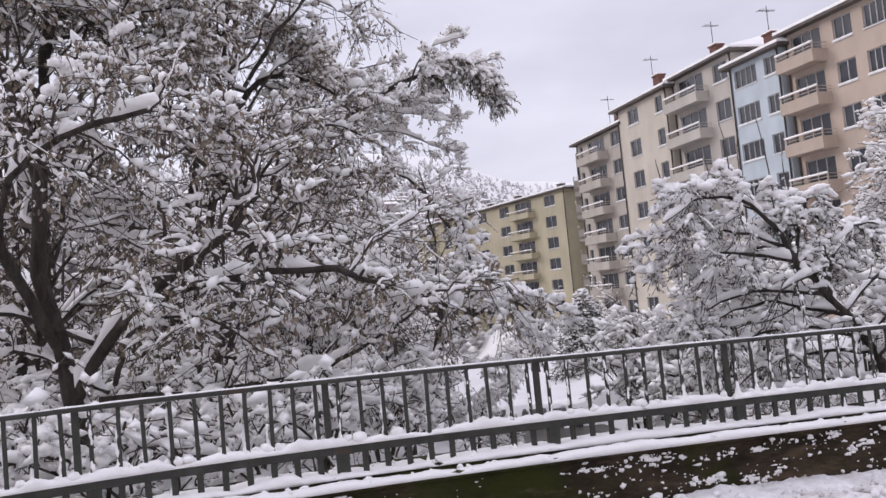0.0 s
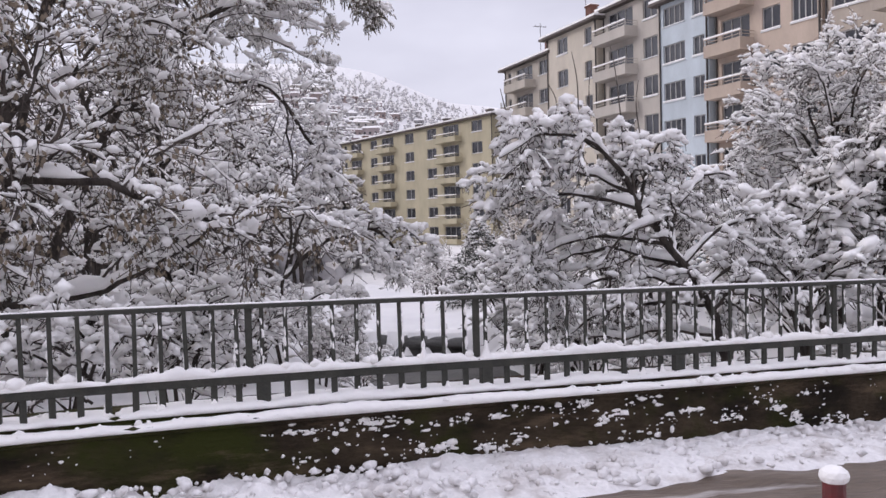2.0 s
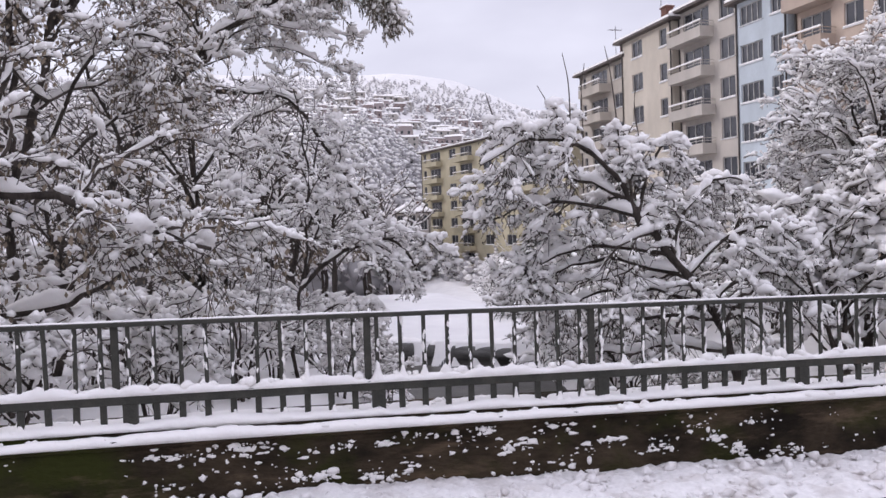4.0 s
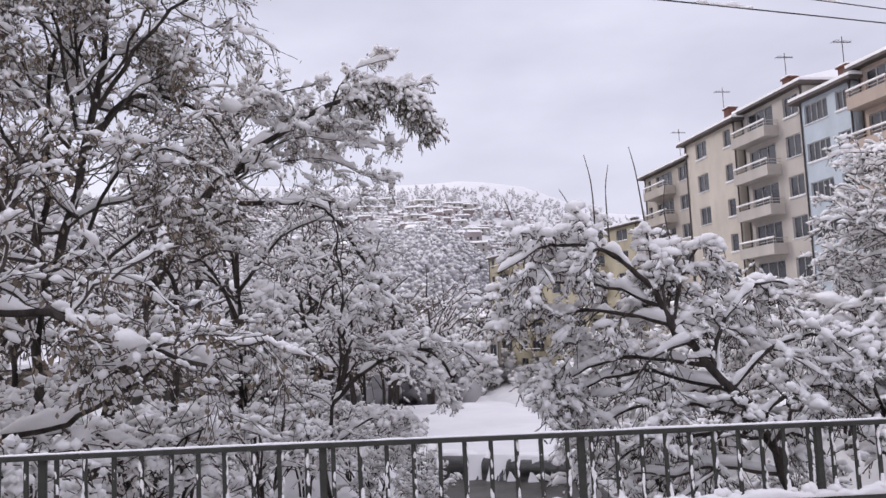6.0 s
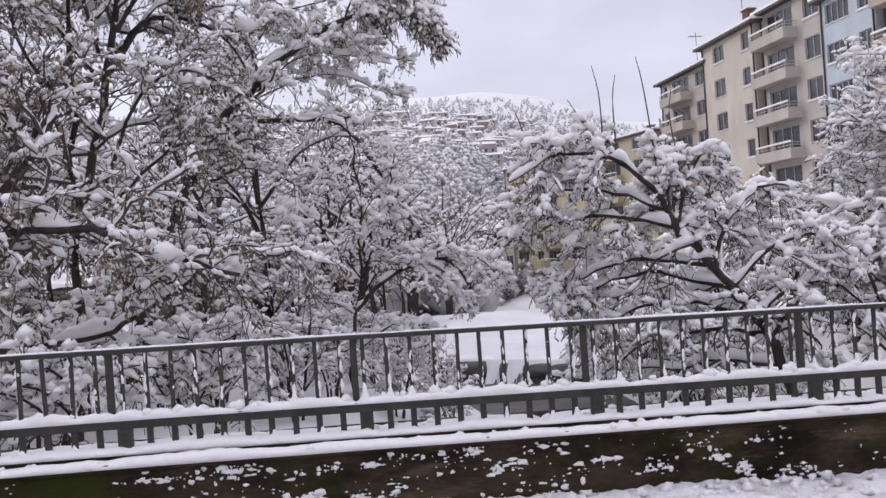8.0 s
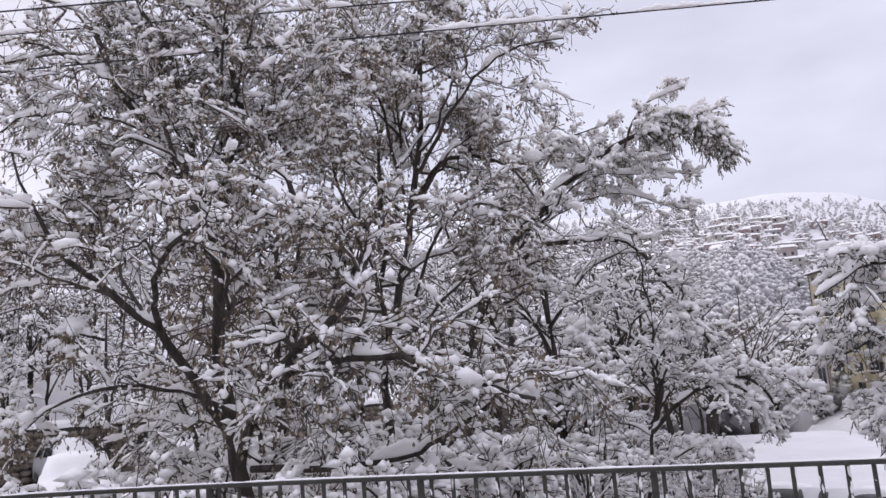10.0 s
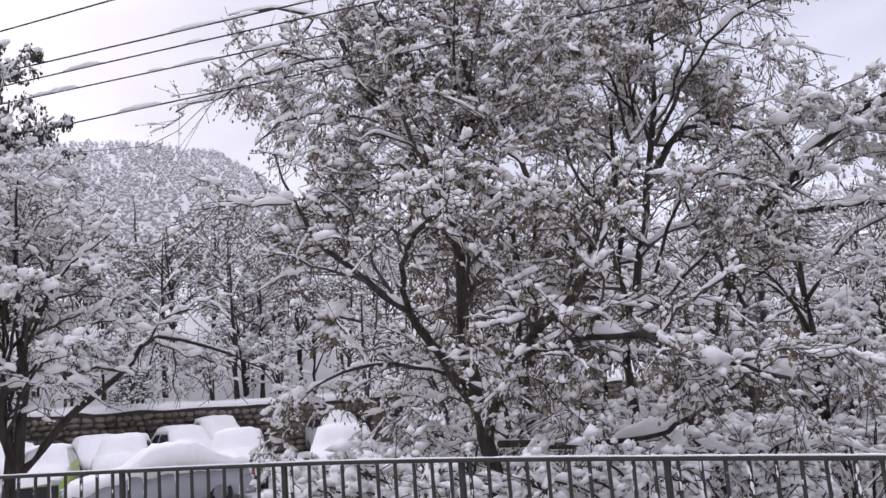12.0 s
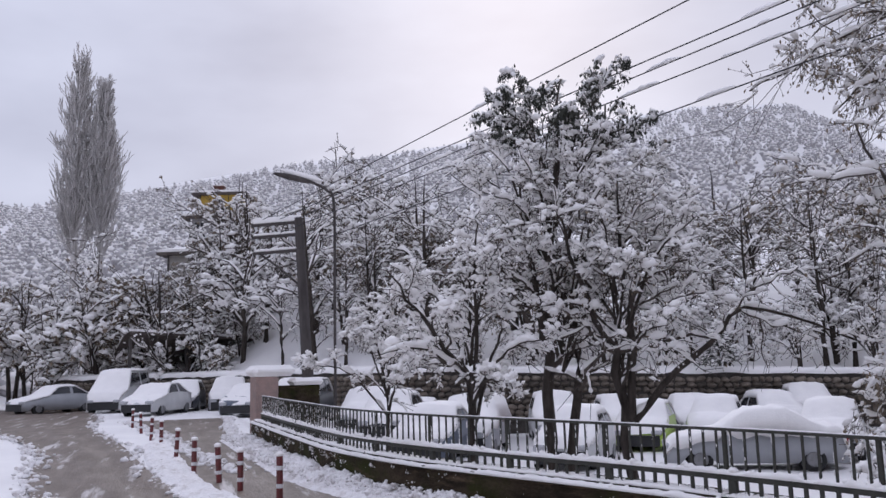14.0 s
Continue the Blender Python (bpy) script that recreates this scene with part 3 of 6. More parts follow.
def strip(name, d0, d1, s0, s1, step, height, mat, base=0.02, seed=0.0, crown=True, low=1.0):
    """A strip of lumpy snow or slush beside the fence, from d0 to d1 metres in front of it."""
    s = np.arange(s0, s1, step)
    d = np.arange(d0, d1 + step / 2, step)
    p = np.array([along(a) for a in s])
    t = np.gradient(p, axis=0)
    t /= np.linalg.norm(t, axis=1, keepdims=True)
    out = np.stack([t[:, 1], -t[:, 0]], -1)
    xy = p[:, None] + out[:, None] * d[None, :, None]
    x, y = xy[..., 0], xy[..., 1]
    n1, n2 = NOISE3(x + seed, y, 1.3), NOISE3(x, y + seed, 6.5)
    n3 = NOISE3(x + seed, y + seed, 17.0)
    u = (d - d0) / (d1 - d0)
    shape = np.clip(np.minimum(u * 6 + 0.8, (1 - u) * 3.2), 0, 1)[None] if crown else 1.0
    z = grade(x) + base + height * (0.55 + 0.5 * n1 + 0.4 * np.abs(n2) + 0.22 * n3) * shape * np.interp(x, [-1.6, 0.6], [1, low]) - (0.04 * (shape <= 0.02) if crown else 0)
    i = np.arange(x.size).reshape(x.shape)
    q = np.stack([i[:-1, :-1], i[:-1, 1:], i[1:, 1:], i[1:, :-1]], -1)
    return part(name, quick_mesh(name, np.stack([x, y, z], -1), q), mat)


tagged(strip("snow_bank", 0.16, 1.0, S_END, 7, 0.035, 0.17, SNOW_DIRTY, seed=2.0, low=0.5), "lumpy ploughed snow bank along the wall foot", "snow", kind="stuff")
tagged(strip("footway", 0.8, 2.6, S_END, 8, 0.12, 0.03, SLUSH, base=0.012, seed=7.0, crown=False), "wet footway with brown slush", "pavement", kind="structure")
tagged(strip("snow_ridge", 2.15, 2.85, S_END, 7, 0.05, 0.12, SNOW_DIRTY, base=0.0, seed=11.0), "ridge of trodden snow along the kerb posts", "snow", kind="stuff")


# ---------------------------------------------------------------- houses along the stream
def plaster(name, colour, dark=0.8):
    return material(name, colour, 0.9, [c * dark for c in colour], 0.45, bump=0.3, bump_scale=9, fine=0.08, stretch=(1, 1, 0.5))


FRAME_MAT = material("window_frame", (0.5, 0.49, 0.47), 0.6, (0.36, 0.35, 0.33), 3, bump=0.1)
DOWNPIPE = material("downpipe", (0.06, 0.05, 0.045), 0.6, bump=0.1)
ROOF_MAT = material("dark_eaves", (0.07, 0.055, 0.05), 0.8, (0.12, 0.1, 0.085), 2, bump=0.4)


def pierced(name, xs, zs, holes, y0, y1):
    """One wall with its window openings cut through."""
    nx, nz = len(xs) - 1, len(zs) - 1
    solid = np.ones((nx + 2, nz + 2), bool)
    solid[0], solid[-1], solid[:, 0], solid[:, -1] = False, False, False, False
    for i in range(nx):
        for j in range(nz):
            cx, cz = (xs[i] + xs[i + 1]) / 2, (zs[j] + zs[j + 1]) / 2
            solid[i + 1, j + 1] = not any(a < cx < b and c < cz < d for a, b, c, d in holes)
    v = [(x, y, z) for y in (y0, y1) for x in xs for z in zs]
    at = lambda k, i, j: k * (nx + 1) * (nz + 1) + i * (nz + 1) + j
    q = []
    for i in range(nx):
        for j in range(nz):
            if not solid[i + 1, j + 1]:
                continue
            q.append((at(0, i, j), at(0, i + 1, j), at(0, i + 1, j + 1), at(0, i, j + 1)))
            q.append((at(1, i, j + 1), at(1, i + 1, j + 1), at(1, i + 1, j), at(1, i, j)))
            if not solid[i, j + 1]:
                q.append((at(0, i, j + 1), at(1, i, j + 1), at(1, i, j), at(0, i, j)))
            if not solid[i + 2, j + 1]:
                q.append((at(0, i + 1, j), at(1, i + 1, j), at(1, i + 1, j + 1), at(0, i + 1, j + 1)))
            if not solid[i + 1, j]:
                q.append((at(0, i, j), at(1, i, j), at(1, i + 1, j), at(0, i + 1, j)))
            if not solid[i + 1, j + 2]:
                q.append((at(0, i, j + 1), at(0, i + 1, j + 1), at(1, i + 1, j + 1), at(1, i, j + 1)))
    return quick_mesh(name, v, q, smooth=False)


def house(name, label, p0, p1, base, eave, storeys, bays, wall_mat, depth=10.0, balcony_mat=None, overhang=0.6, rise=2.2, group="houses along the stream", storey=None):
    """A block of flats with its front from p0 to p1. bays: (width, kind) with w window, d wide window, n narrow window, b balcony, - blank."""
    (x0, y0), (x1, y1) = p0, p1
    length = math.hypot(x1 - x0, y1 - y0)
    turn = math.degrees(math.atan2(y1 - y0, x1 - x0))
    root = thing(name, pose(x0, y0, base, 0, 0, turn), label, "house", group)
    h = (eave - base) / storeys
    scale = length / sum(b[0] for b in bays)
    cells, xcuts, zcuts, holes = [], {0.0, length}, {0.0, storeys * h}, []
    for f in range(storeys):
        x = 0.0
        for width, kind in bays:
            w = width * scale
            z = f * h
            if kind != "-":
                a = {"w": 0.58, "d": 0.74, "n": 0.42, "b": 0.72}[kind] * w
                lo, hi = (0.1 if kind == "b" else 0.9), h - 0.45
                l = x + (w - a) / 2
                cells.append((kind, l, a, z + lo, z + hi, x, w, f))
                holes.append((l, l + a, z + lo, z + hi))
                xcuts |= {round(l, 4), round(l + a, 4)}
                zcuts |= {round(z + lo, 4), round(z + hi, 4)}
            x += w
    part("wall", pierced("wall", sorted(xcuts), sorted(zcuts), holes, 0.0, 0.35), wall_mat, root)
    bm = box(bmesh.new(), 0, length, 0.9, depth, 0, storeys * h)
    part("core", bm, wall_mat, root)
    for x in (0.0, length - 0.3):
        part("end_wall", box(bmesh.new(), x, x + 0.3, 0.352, 0.898, 0, storeys * h), wall_mat, root)
    meshes = {}
    rng = random.Random(int(x0 * 10) + storeys)
    for kind, l, a, z0, z1, bx, bw, f in cells:
        key = (kind, round(a, 3), round(z1 - z0, 3))
        if key not in meshes:
            hh = z1 - z0
            bm = bmesh.new()
            n = {"w": 2, "d": 4, "n": 1, "b": 3}[kind]
            t = 0.06
            box(bm, 0, a, 0.1, 0.18, 0, t)
            box(bm, 0, a, 0.1, 0.18, hh - t, hh)
            for k in range(n + 1):
                c = t / 2 + (a - t) * k / n
                box(bm, c - t / 2, c + t / 2, 0.1, 0.18, t, hh - t)
            fr = bpy.data.meshes.new("window_frame")
            bm.to_mesh(fr)
            bm.free()
            fr.materials.append(FRAME_MAT)
            gl = box_mesh("pane", 0.02, a - 0.02, 0.15, 0.17, 0.02, hh - 0.02)
            gl.materials.append(GLASS)
            si = box_mesh("sill", -0.06, a + 0.06, -0.09, 0.1, -0.07, 0.0)
            si.materials.append(WHITE)
            sn = box_mesh("sill_snow", -0.05, a + 0.05, -0.09, 0.08, 0.0, 0.09, 0.03)
            sn.materials.append(SNOW)
            cu = box_mesh("curtain", 0.05, a * 0.42, 0.28, 0.3, 0.05, hh - 0.05)
            cu.materials.append(WHITE)
            meshes[key] = fr, gl, si, sn, cu
        fr, gl, si, sn, cu = meshes[key]
        win = part("window_frame", fr, None, root, place=pose(l, 0, z0))
        part("pane", gl, None, win)
        if kind != "b":
            part("sill", si, None, win)
            if rng.random() < 0.7:
                part("snow", sn, None, win)
        else:
            if ("bal", round(bw, 3)) not in meshes:
                bm = bmesh.new()
                box(bm, 0.1, bw - 0.1, -1.15, 0, -0.16, 0.0)
                slab = bpy.data.meshes.new("slab")
                bm.to_mesh(slab)
                bm.free()
                slab.materials.append(wall_mat)
                bm = bmesh.new()
                box(bm, 0.1, bw - 0.1, -1.15, -1.09, 0.0, 0.62)
                box(bm, 0.1, 0.16, -1.09, 0, 0.0, 0.62)
                box(bm, bw - 0.16, bw - 0.1, -1.09, 0, 0.0, 0.62)
                for zz in (0.78, 0.98):
                    box(bm, 0.1, bw - 0.1, -1.14, -1.1, zz, zz + 0.04)
                    box(bm, 0.1, 0.14, -1.1, 0, zz, zz + 0.04)
                    box(bm, bw - 0.14, bw - 0.1, -1.1, 0, zz, zz + 0.04)
                for xx in (0.12, bw / 2, bw - 0.16):
                    box(bm, xx, xx + 0.04, -1.135, -1.105, 0.62, 0.98)
                ra = bpy.data.meshes.new("parapet")
                bm.to_mesh(ra)
                bm.free()
                ra.materials.append(balcony_mat or wall_mat)
                bm = bmesh.new()
                box(bm, 0.08, bw - 0.08, -1.18, -1.05, 1.02, 1.14, 0.04)
                sn2 = bpy.data.meshes.new("snow")
                bm.to_mesh(sn2)
                bm.free()
                sn2.materials.append(SNOW)
                meshes[("bal", round(bw, 3))] = slab, ra, sn2
            slab, ra, sn2 = meshes[("bal", round(bw, 3))]
            bal = part("balcony", slab, None, root, place=pose(bx, 0, f * h + 0.1))
            part("parapet", ra, None, bal)
            part("snow", sn2, None, bal)
    top = storeys * h
    o = overhang
    eaves = [(-o, -o, top), (length + o, -o, top), (length + o, depth + o, top), (-o, depth + o, top), (o + 1, depth / 2, top + rise), (length - o - 1, depth / 2, top + rise)]
    for nm, lift, mat, grow in (("roof", 0.02, ROOF_MAT, 0.0), ("roof_snow", 0.24, SNOW, -0.06)):
        vv = [(px + (grow if px > length / 2 else -grow), py + (grow if py > depth / 2 else -grow), pz + lift) for px, py, pz in eaves]
        lo = [(px, py, pz - 0.2) for px, py, pz in vv[:4]]
        qs = [(0, 1, 5, 4), (2, 3, 4, 5), (6, 7, 1, 0), (7, 8, 2, 1), (8, 9, 3, 2), (9, 6, 0, 3), (9, 8, 7, 6)]
        part(nm, quick_mesh(nm, vv + lo, qs, [(1, 2, 5), (3, 0, 4)], smooth=False), mat, root)
    pipe = bpy.data.meshes.new("downpipe")
    bm = bmesh.new()
    bmesh.ops.create_cone(bm, cap_ends=True, segments=8, radius1=0.06, radius2=0.06, depth=top - 0.1, matrix=Matrix.Translation((0, -0.08, top / 2)))
    bmesh.ops.create_cone(bm, cap_ends=True, segments=8, radius1=0.07, radius2=0.13, depth=0.25, matrix=Matrix.Translation((0, -0.1, top - 0.25)))
    bm.to_mesh(pipe)
    bm.free()
    pipe.materials.append(DOWNPIPE)
    for x in (0.12, length - 0.12):
        part("downpipe", pipe, None, root, place=pose(x, 0, 0))
    if storeys >= 5:
        bm = bmesh.new()
        ax = length * 0.35
        box(bm, ax - 0.02, ax + 0.02, 2.3, 2.34, top + 0.2, top + rise + 2.4)
        box(bm, ax - 0.02, ax + 0.02, 1.6, 3.0, top + rise + 2.0, top + rise + 2.04)
        for k in range(6):
            box(bm, ax - 0.35 + 0.03 * k, ax + 0.35 - 0.03 * k, 1.65 + 0.24 * k, 1.67 + 0.24 * k, top + rise + 2.03, top + rise + 2.06)
        part("aerial", bm, DOWNPIPE, root)
    for k in range(max(1, int(length / 9))):
        cx = length * (k + 0.5) / max(1, int(length / 9)) + rng.uniform(-1, 1)
        bm = box(bmesh.new(), cx - 0.45, cx + 0.45, 2.0, 2.7, top + 0.3, top + rise + 0.2, 0.03)
        box(bm, cx - 0.55, cx + 0.55, 1.9, 2.8, top + rise + 0.2, top + rise + 0.32, 0.02)
        ch = part("chimney", bm, material("chimney_brick", (0.16, 0.07, 0.05), 0.9, (0.1, 0.05, 0.04), 4, bump=0.5) if k == 0 else ROOF_MAT, root)
        part("snow", box(bmesh.new(), cx - 0.5, cx + 0.5, 1.95, 2.75, top + rise + 0.32, top + rise + 0.46, 0.05), SNOW, ch)
    return root


BEIGE = plaster("beige_plaster", (0.5, 0.45, 0.385))
CREAM = plaster("cream_plaster", (0.6, 0.54, 0.45))
GREYB = plaster("grey_beige_plaster", (0.53, 0.485, 0.43))
BLUE = plaster("pale_blue_plaster", (0.53, 0.585, 0.62))
PEACH = plaster("peach_plaster", (0.52, 0.42, 0.34))
YELLOW = plaster("yellow_plaster", (0.5, 0.445, 0.31))


ROW_Y = np.array([12, 24, 36, 46, 51, 79])
ROW_X = np.array([36.2, 33.4, 30.8, 29.2, 28.5, 25.0])


def on_row(y, proud=0.0):
    """The line of the house fronts above the right bank. proud: metres by which a front stands out of it."""
    return (float(np.interp(y, ROW_Y, ROW_X)) - proud, y)


house("apartment_house", "beige plastered seven-storey block with corner balconies and snowy eaves", on_row(77.2, 0.1), on_row(67.4, 0.1), -2.2, 16.5, 7,
      [(1.6, "n"), (4.2, "b"), (2.6, "w")], BEIGE, rise=1.8)
house("apartment_house", "cream plastered seven-storey block with paired windows and a downpipe", on_row(67.2, 0.5), on_row(58.6, 0.5), -2.2, 17.6, 7,
      [(1.0, "-"), (2.8, "w"), (1.2, "-"), (2.4, "n")], CREAM, rise=1.9)
house("apartment_house", "grey-beige plastered seven-storey block with loggia balconies", on_row(58.4), on_row(50.4), -2.2, 18.0, 7,
      [(4.4, "b"), (2.8, "w")], GREYB, rise=1.6)
house("apartment_house", "pale blue plastered seven-storey block with wide windows", on_row(50.2, 0.4), on_row(44.9, 0.4), -2.2, 16.6, 7,
      [(3.2, "d"), (2.0, "w")], BLUE, rise=1.6)
house("apartment_house", "peach plastered seven-storey block with stacked balconies", on_row(44.7), on_row(36), -2.2, 17.2, 7,
      [(3.6, "b"), (2.6, "w"), (2.6, "d")], PEACH)
house("apartment_house", "light peach plastered seven-storey block beside the stream", on_row(35.8), on_row(12), -2.2, 17.4, 7,
      [(3.0, "d"), (3.4, "b"), (2.6, "w"), (2.0, "-"), (3.0, "d"), (3.4, "b"), (2.4, "w")], plaster("light_peach_plaster", (0.44, 0.375, 0.31)))
house("apartment_house", "yellow plastered eight-storey slab block with rows of windows", (15.8, 145.0), (30.6, 100.4), -8.1, 15.0, 8,
      [(2.4, "n"), (4.6, "b"), (1.4, "-"), (3.4, "w"), (4.6, "b"), (1.6, "-"), (3.8, "w"), (1.6, "-"), (3.8, "w"), (4.8, "b"), (1.2, "-"), (3.6, "w"), (1.2, "-")], YELLOW, depth=12, rise=0.8)
house("apartment_house", "grey seven-storey block with enclosed balconies behind the yellow one", (33.0, 99.5), (26.6, 80.4), -4.0, 16.0, 7,
      [(3.4, "b"), (3.4, "d"), (3.2, "b"), (3.4, "d")], GREYB, depth=12, rise=1.2)

# ---------------------------------------------------------------- the trees by the stream
EVERGREEN_TIP = material("brown_green_sprays", (0.1, 0.085, 0.06), 0.85, (0.17, 0.14, 0.1), 4, bump=0.2)
tree("tree", "large bare tree with withered leaves and snow behind the fence", [
    ([(-5.93, 4.60, -0.81), (-5.89, 4.63, 0.26), (-5.92, 4.66, 0.88), (-6.06, 4.69, 1.29), (-6.18, 4.71, 2.11), (-6.20, 4.74, 3.12), (-6.33, 4.77, 4.01), (-6.47, 4.80, 4.74), (-6.64, 4.77, 5.31), (-7.24, 4.74, 5.97), (-7.82, 4.71, 6.85), (-8.18, 4.69, 7.71), (-8.82, 4.66, 8.27), (-9.82, 4.63, 8.72), (-10.89, 4.60, 8.88)], 0.13, 0.02),
    ([(-6.18, 4.70, 3.46), (-6.21, 4.84, 4.35), (-6.11, 4.99, 5.08), (-6.00, 5.13, 5.92), (-6.17, 5.23, 6.84), (-6.28, 5.29, 7.57), (-6.61, 5.34, 8.48), (-7.30, 5.40, 9.64)], 0.08, 0.02),
    ([(-6.62, 4.75, 5.30), (-6.50, 4.61, 5.79), (-6.59, 4.47, 6.32), (-6.75, 4.36, 7.06), (-7.11, 4.28, 7.68), (-7.35, 4.20, 8.48)], 0.055, 0.018),
    ([(-5.92, 4.40, 1.34), (-6.17, 3.97, 2.04), (-6.32, 3.54, 2.67), (-6.63, 3.23, 3.03), (-7.08, 2.97, 3.56), (-7.50, 2.79, 4.06), (-7.66, 2.74, 4.47), (-7.93, 2.70, 5.16)], 0.075, 0.013),
    ([(-6.28, 3.50, 2.66), (-6.03, 3.05, 3.14), (-5.55, 2.60, 3.45), (-4.90, 2.10, 3.58), (-4.11, 1.60, 3.58)], 0.045, 0.026),
    ([(-6.53, 3.60, 3.08), (-7.06, 3.80, 3.81), (-7.41, 4.00, 4.57), (-7.66, 4.20, 5.45)], 0.02, 0.008),
    ([(-6.69, 3.30, 3.04), (-7.17, 3.37, 3.77), (-7.34, 3.47, 4.38), (-7.81, 3.60, 5.17)], 0.02, 0.008),
    ([(-5.88, 4.60, 0.89), (-5.36, 4.10, 1.60), (-4.52, 3.60, 2.22), (-3.93, 3.60, 2.64), (-3.60, 3.60, 2.93), (-3.53, 3.90, 3.38), (-3.49, 4.20, 3.72)], 0.08, 0.03),
    ([(-3.67, 3.80, 3.02), (-4.09, 3.96, 3.46), (-4.63, 4.12, 4.38), (-5.16, 4.32, 5.11), (-5.61, 4.56, 5.57), (-5.93, 4.80, 6.28)], 0.05, 0.02),
    ([(-5.97, 5.00, 5.41), (-5.13, 4.73, 5.59), (-4.37, 4.53, 5.53), (-3.71, 4.40, 5.25)], 0.024, 0.009),
    ([(-5.15, 3.90, 1.67), (-4.46, 3.45, 2.01), (-3.68, 3.00, 2.08), (-2.93, 2.90, 2.08), (-2.31, 2.80, 1.88), (-1.81, 2.95, 1.67), (-1.38, 3.10, 1.51)], 0.06, 0.02),
    ([(-5.58, 4.40, 0.82), (-4.37, 4.08, 0.83), (-3.14, 3.76, 0.90), (-2.62, 3.54, 1.17), (-2.02, 3.42, 1.42), (-1.84, 3.30, 1.65)], 0.05, 0.014),
    ([(-6.91, 3.20, 2.63), (-7.31, 3.10, 2.74), (-7.33, 3.00, 2.50)], 0.02, 0.012),
    ([(-6.4, 4.5, 5.2), (-7.6, 4.3, 6.0), (-8.8, 4.0, 6.2), (-9.6, 3.9, 5.9)], 0.029, 0.011),
    ([(-7.2, 4.5, 6.3), (-8.2, 4.4, 7.0), (-9.4, 4.2, 7.6), (-10.2, 4.0, 7.4)], 0.029, 0.009),
    ([(-5.5, 4.5, 0.9), (-6.6, 4.8, 1.5), (-7.8, 4.9, 1.3), (-8.6, 4.9, 0.6)], 0.029, 0.009),
    ([(-5.6, 4.4, 1.5), (-6.6, 3.8, 2.0), (-7.6, 3.3, 1.9), (-8.4, 3.0, 1.3)], 0.035, 0.009),
    ([(-5.4, 4.4, 1.0), (-5.0, 3.6, 1.6), (-4.2, 3.0, 1.7), (-3.4, 2.6, 1.2)], 0.035, 0.009),
    ([(-5.9, 4.5, 3.0), (-5.4, 3.7, 3.8), (-4.6, 3.2, 4.0), (-3.8, 3.0, 3.5)], 0.032, 0.009),
    ([(-5.95, 4.5, 3.6), (-6.6, 3.8, 4.4), (-7.4, 3.3, 4.6), (-8.2, 3.1, 4.1)], 0.032, 0.009),
] + dome((-6.05, 4.7, 3.4), (-6.4, 4.9, 6.0), (2.7, 1.7, 2.9), 15, 21, 0.026), 11, counts=(9, 7, 5), lengths=((0.2, 0.4), (0.4, 0.65), (0.4, 0.75)), leaves=19000, leaf_low=0.6, leaf_size=(0.04, 0.09), clumps=110, clump=(0.09, 0.25), snow=(0.042, 0.032), puff=((0.03, 0.075), (0.02, 0.044)), per=(2.0, 0.95), cover=0.66)
tree("tree", "tall bare twin-stemmed tree with brown leaves and snow caps", [
    ([(-5.00, 7.50, -0.97), (-4.90, 7.50, 0.50), (-4.81, 7.50, 2.00), (-4.77, 7.50, 3.36), (-4.77, 7.50, 4.36), (-4.69, 7.50, 5.37), (-4.59, 7.50, 6.39), (-4.25, 7.50, 6.94), (-3.97, 7.50, 7.73)], 0.08, 0.02),
    ([(-4.62, 7.50, 2.76), (-4.37, 7.50, 4.01), (-4.16, 7.50, 4.98), (-3.94, 7.50, 5.85), (-3.92, 7.50, 6.98), (-3.69, 7.50, 7.66), (-3.28, 7.50, 8.40), (-3.26, 7.50, 9.24)], 0.07, 0.02),
    ([(-4.13, 7.50, 4.82), (-3.87, 7.52, 5.13), (-3.54, 7.53, 5.46), (-3.14, 7.55, 5.51), (-2.72, 7.57, 5.38), (-2.34, 7.58, 5.11), (-2.08, 7.60, 4.67)], 0.06, 0.016),
    ([(-3.8, 7.0, 5.2), (-3.0, 6.9, 6.3), (-2.2, 6.9, 6.9), (-1.2, 6.8, 6.9)], 0.035, 0.011),
    ([(-4.1, 7.0, 3.6), (-5.2, 7.0, 5.0), (-5.6, 7.1, 7.2)], 0.035, 0.015),
    ([(-4.1, 7.0, 2.6), (-3.0, 6.8, 3.4), (-2.2, 6.6, 3.5)], 0.029, 0.011),
    ([(-4.1, 7.0, 1.6), (-3.2, 6.6, 2.0), (-2.2, 6.4, 1.6)], 0.029, 0.009),
    ([(-4.1, 7.0, 2.0), (-5.4, 6.8, 2.8), (-6.6, 6.6, 3.4)], 0.029, 0.009),
    ([(-4.1, 7.0, 3.0), (-3.4, 6.4, 4.0), (-2.6, 6.0, 4.3), (-1.8, 5.9, 3.9)], 0.03, 0.009),
    ([(-4.2, 7.0, 4.6), (-4.9, 6.4, 5.6), (-5.8, 6.1, 5.9), (-6.6, 6.0, 5.5)], 0.03, 0.009),
] + dome((-4.1, 7.0, 4.2), (-4.1, 7.0, 6.4), (1.9, 1.8, 2.5), 10, 22, 0.026), 12, counts=(9, 7, 5), lengths=((0.22, 0.42), (0.4, 0.65), (0.4, 0.75)), leaves=11000, leaf_low=1.0, leaf_size=(0.04, 0.09), clumps=80, clump=(0.09, 0.24), snow=(0.042, 0.032), puff=((0.03, 0.075), (0.02, 0.044)), per=(2.0, 0.95), cover=0.66)
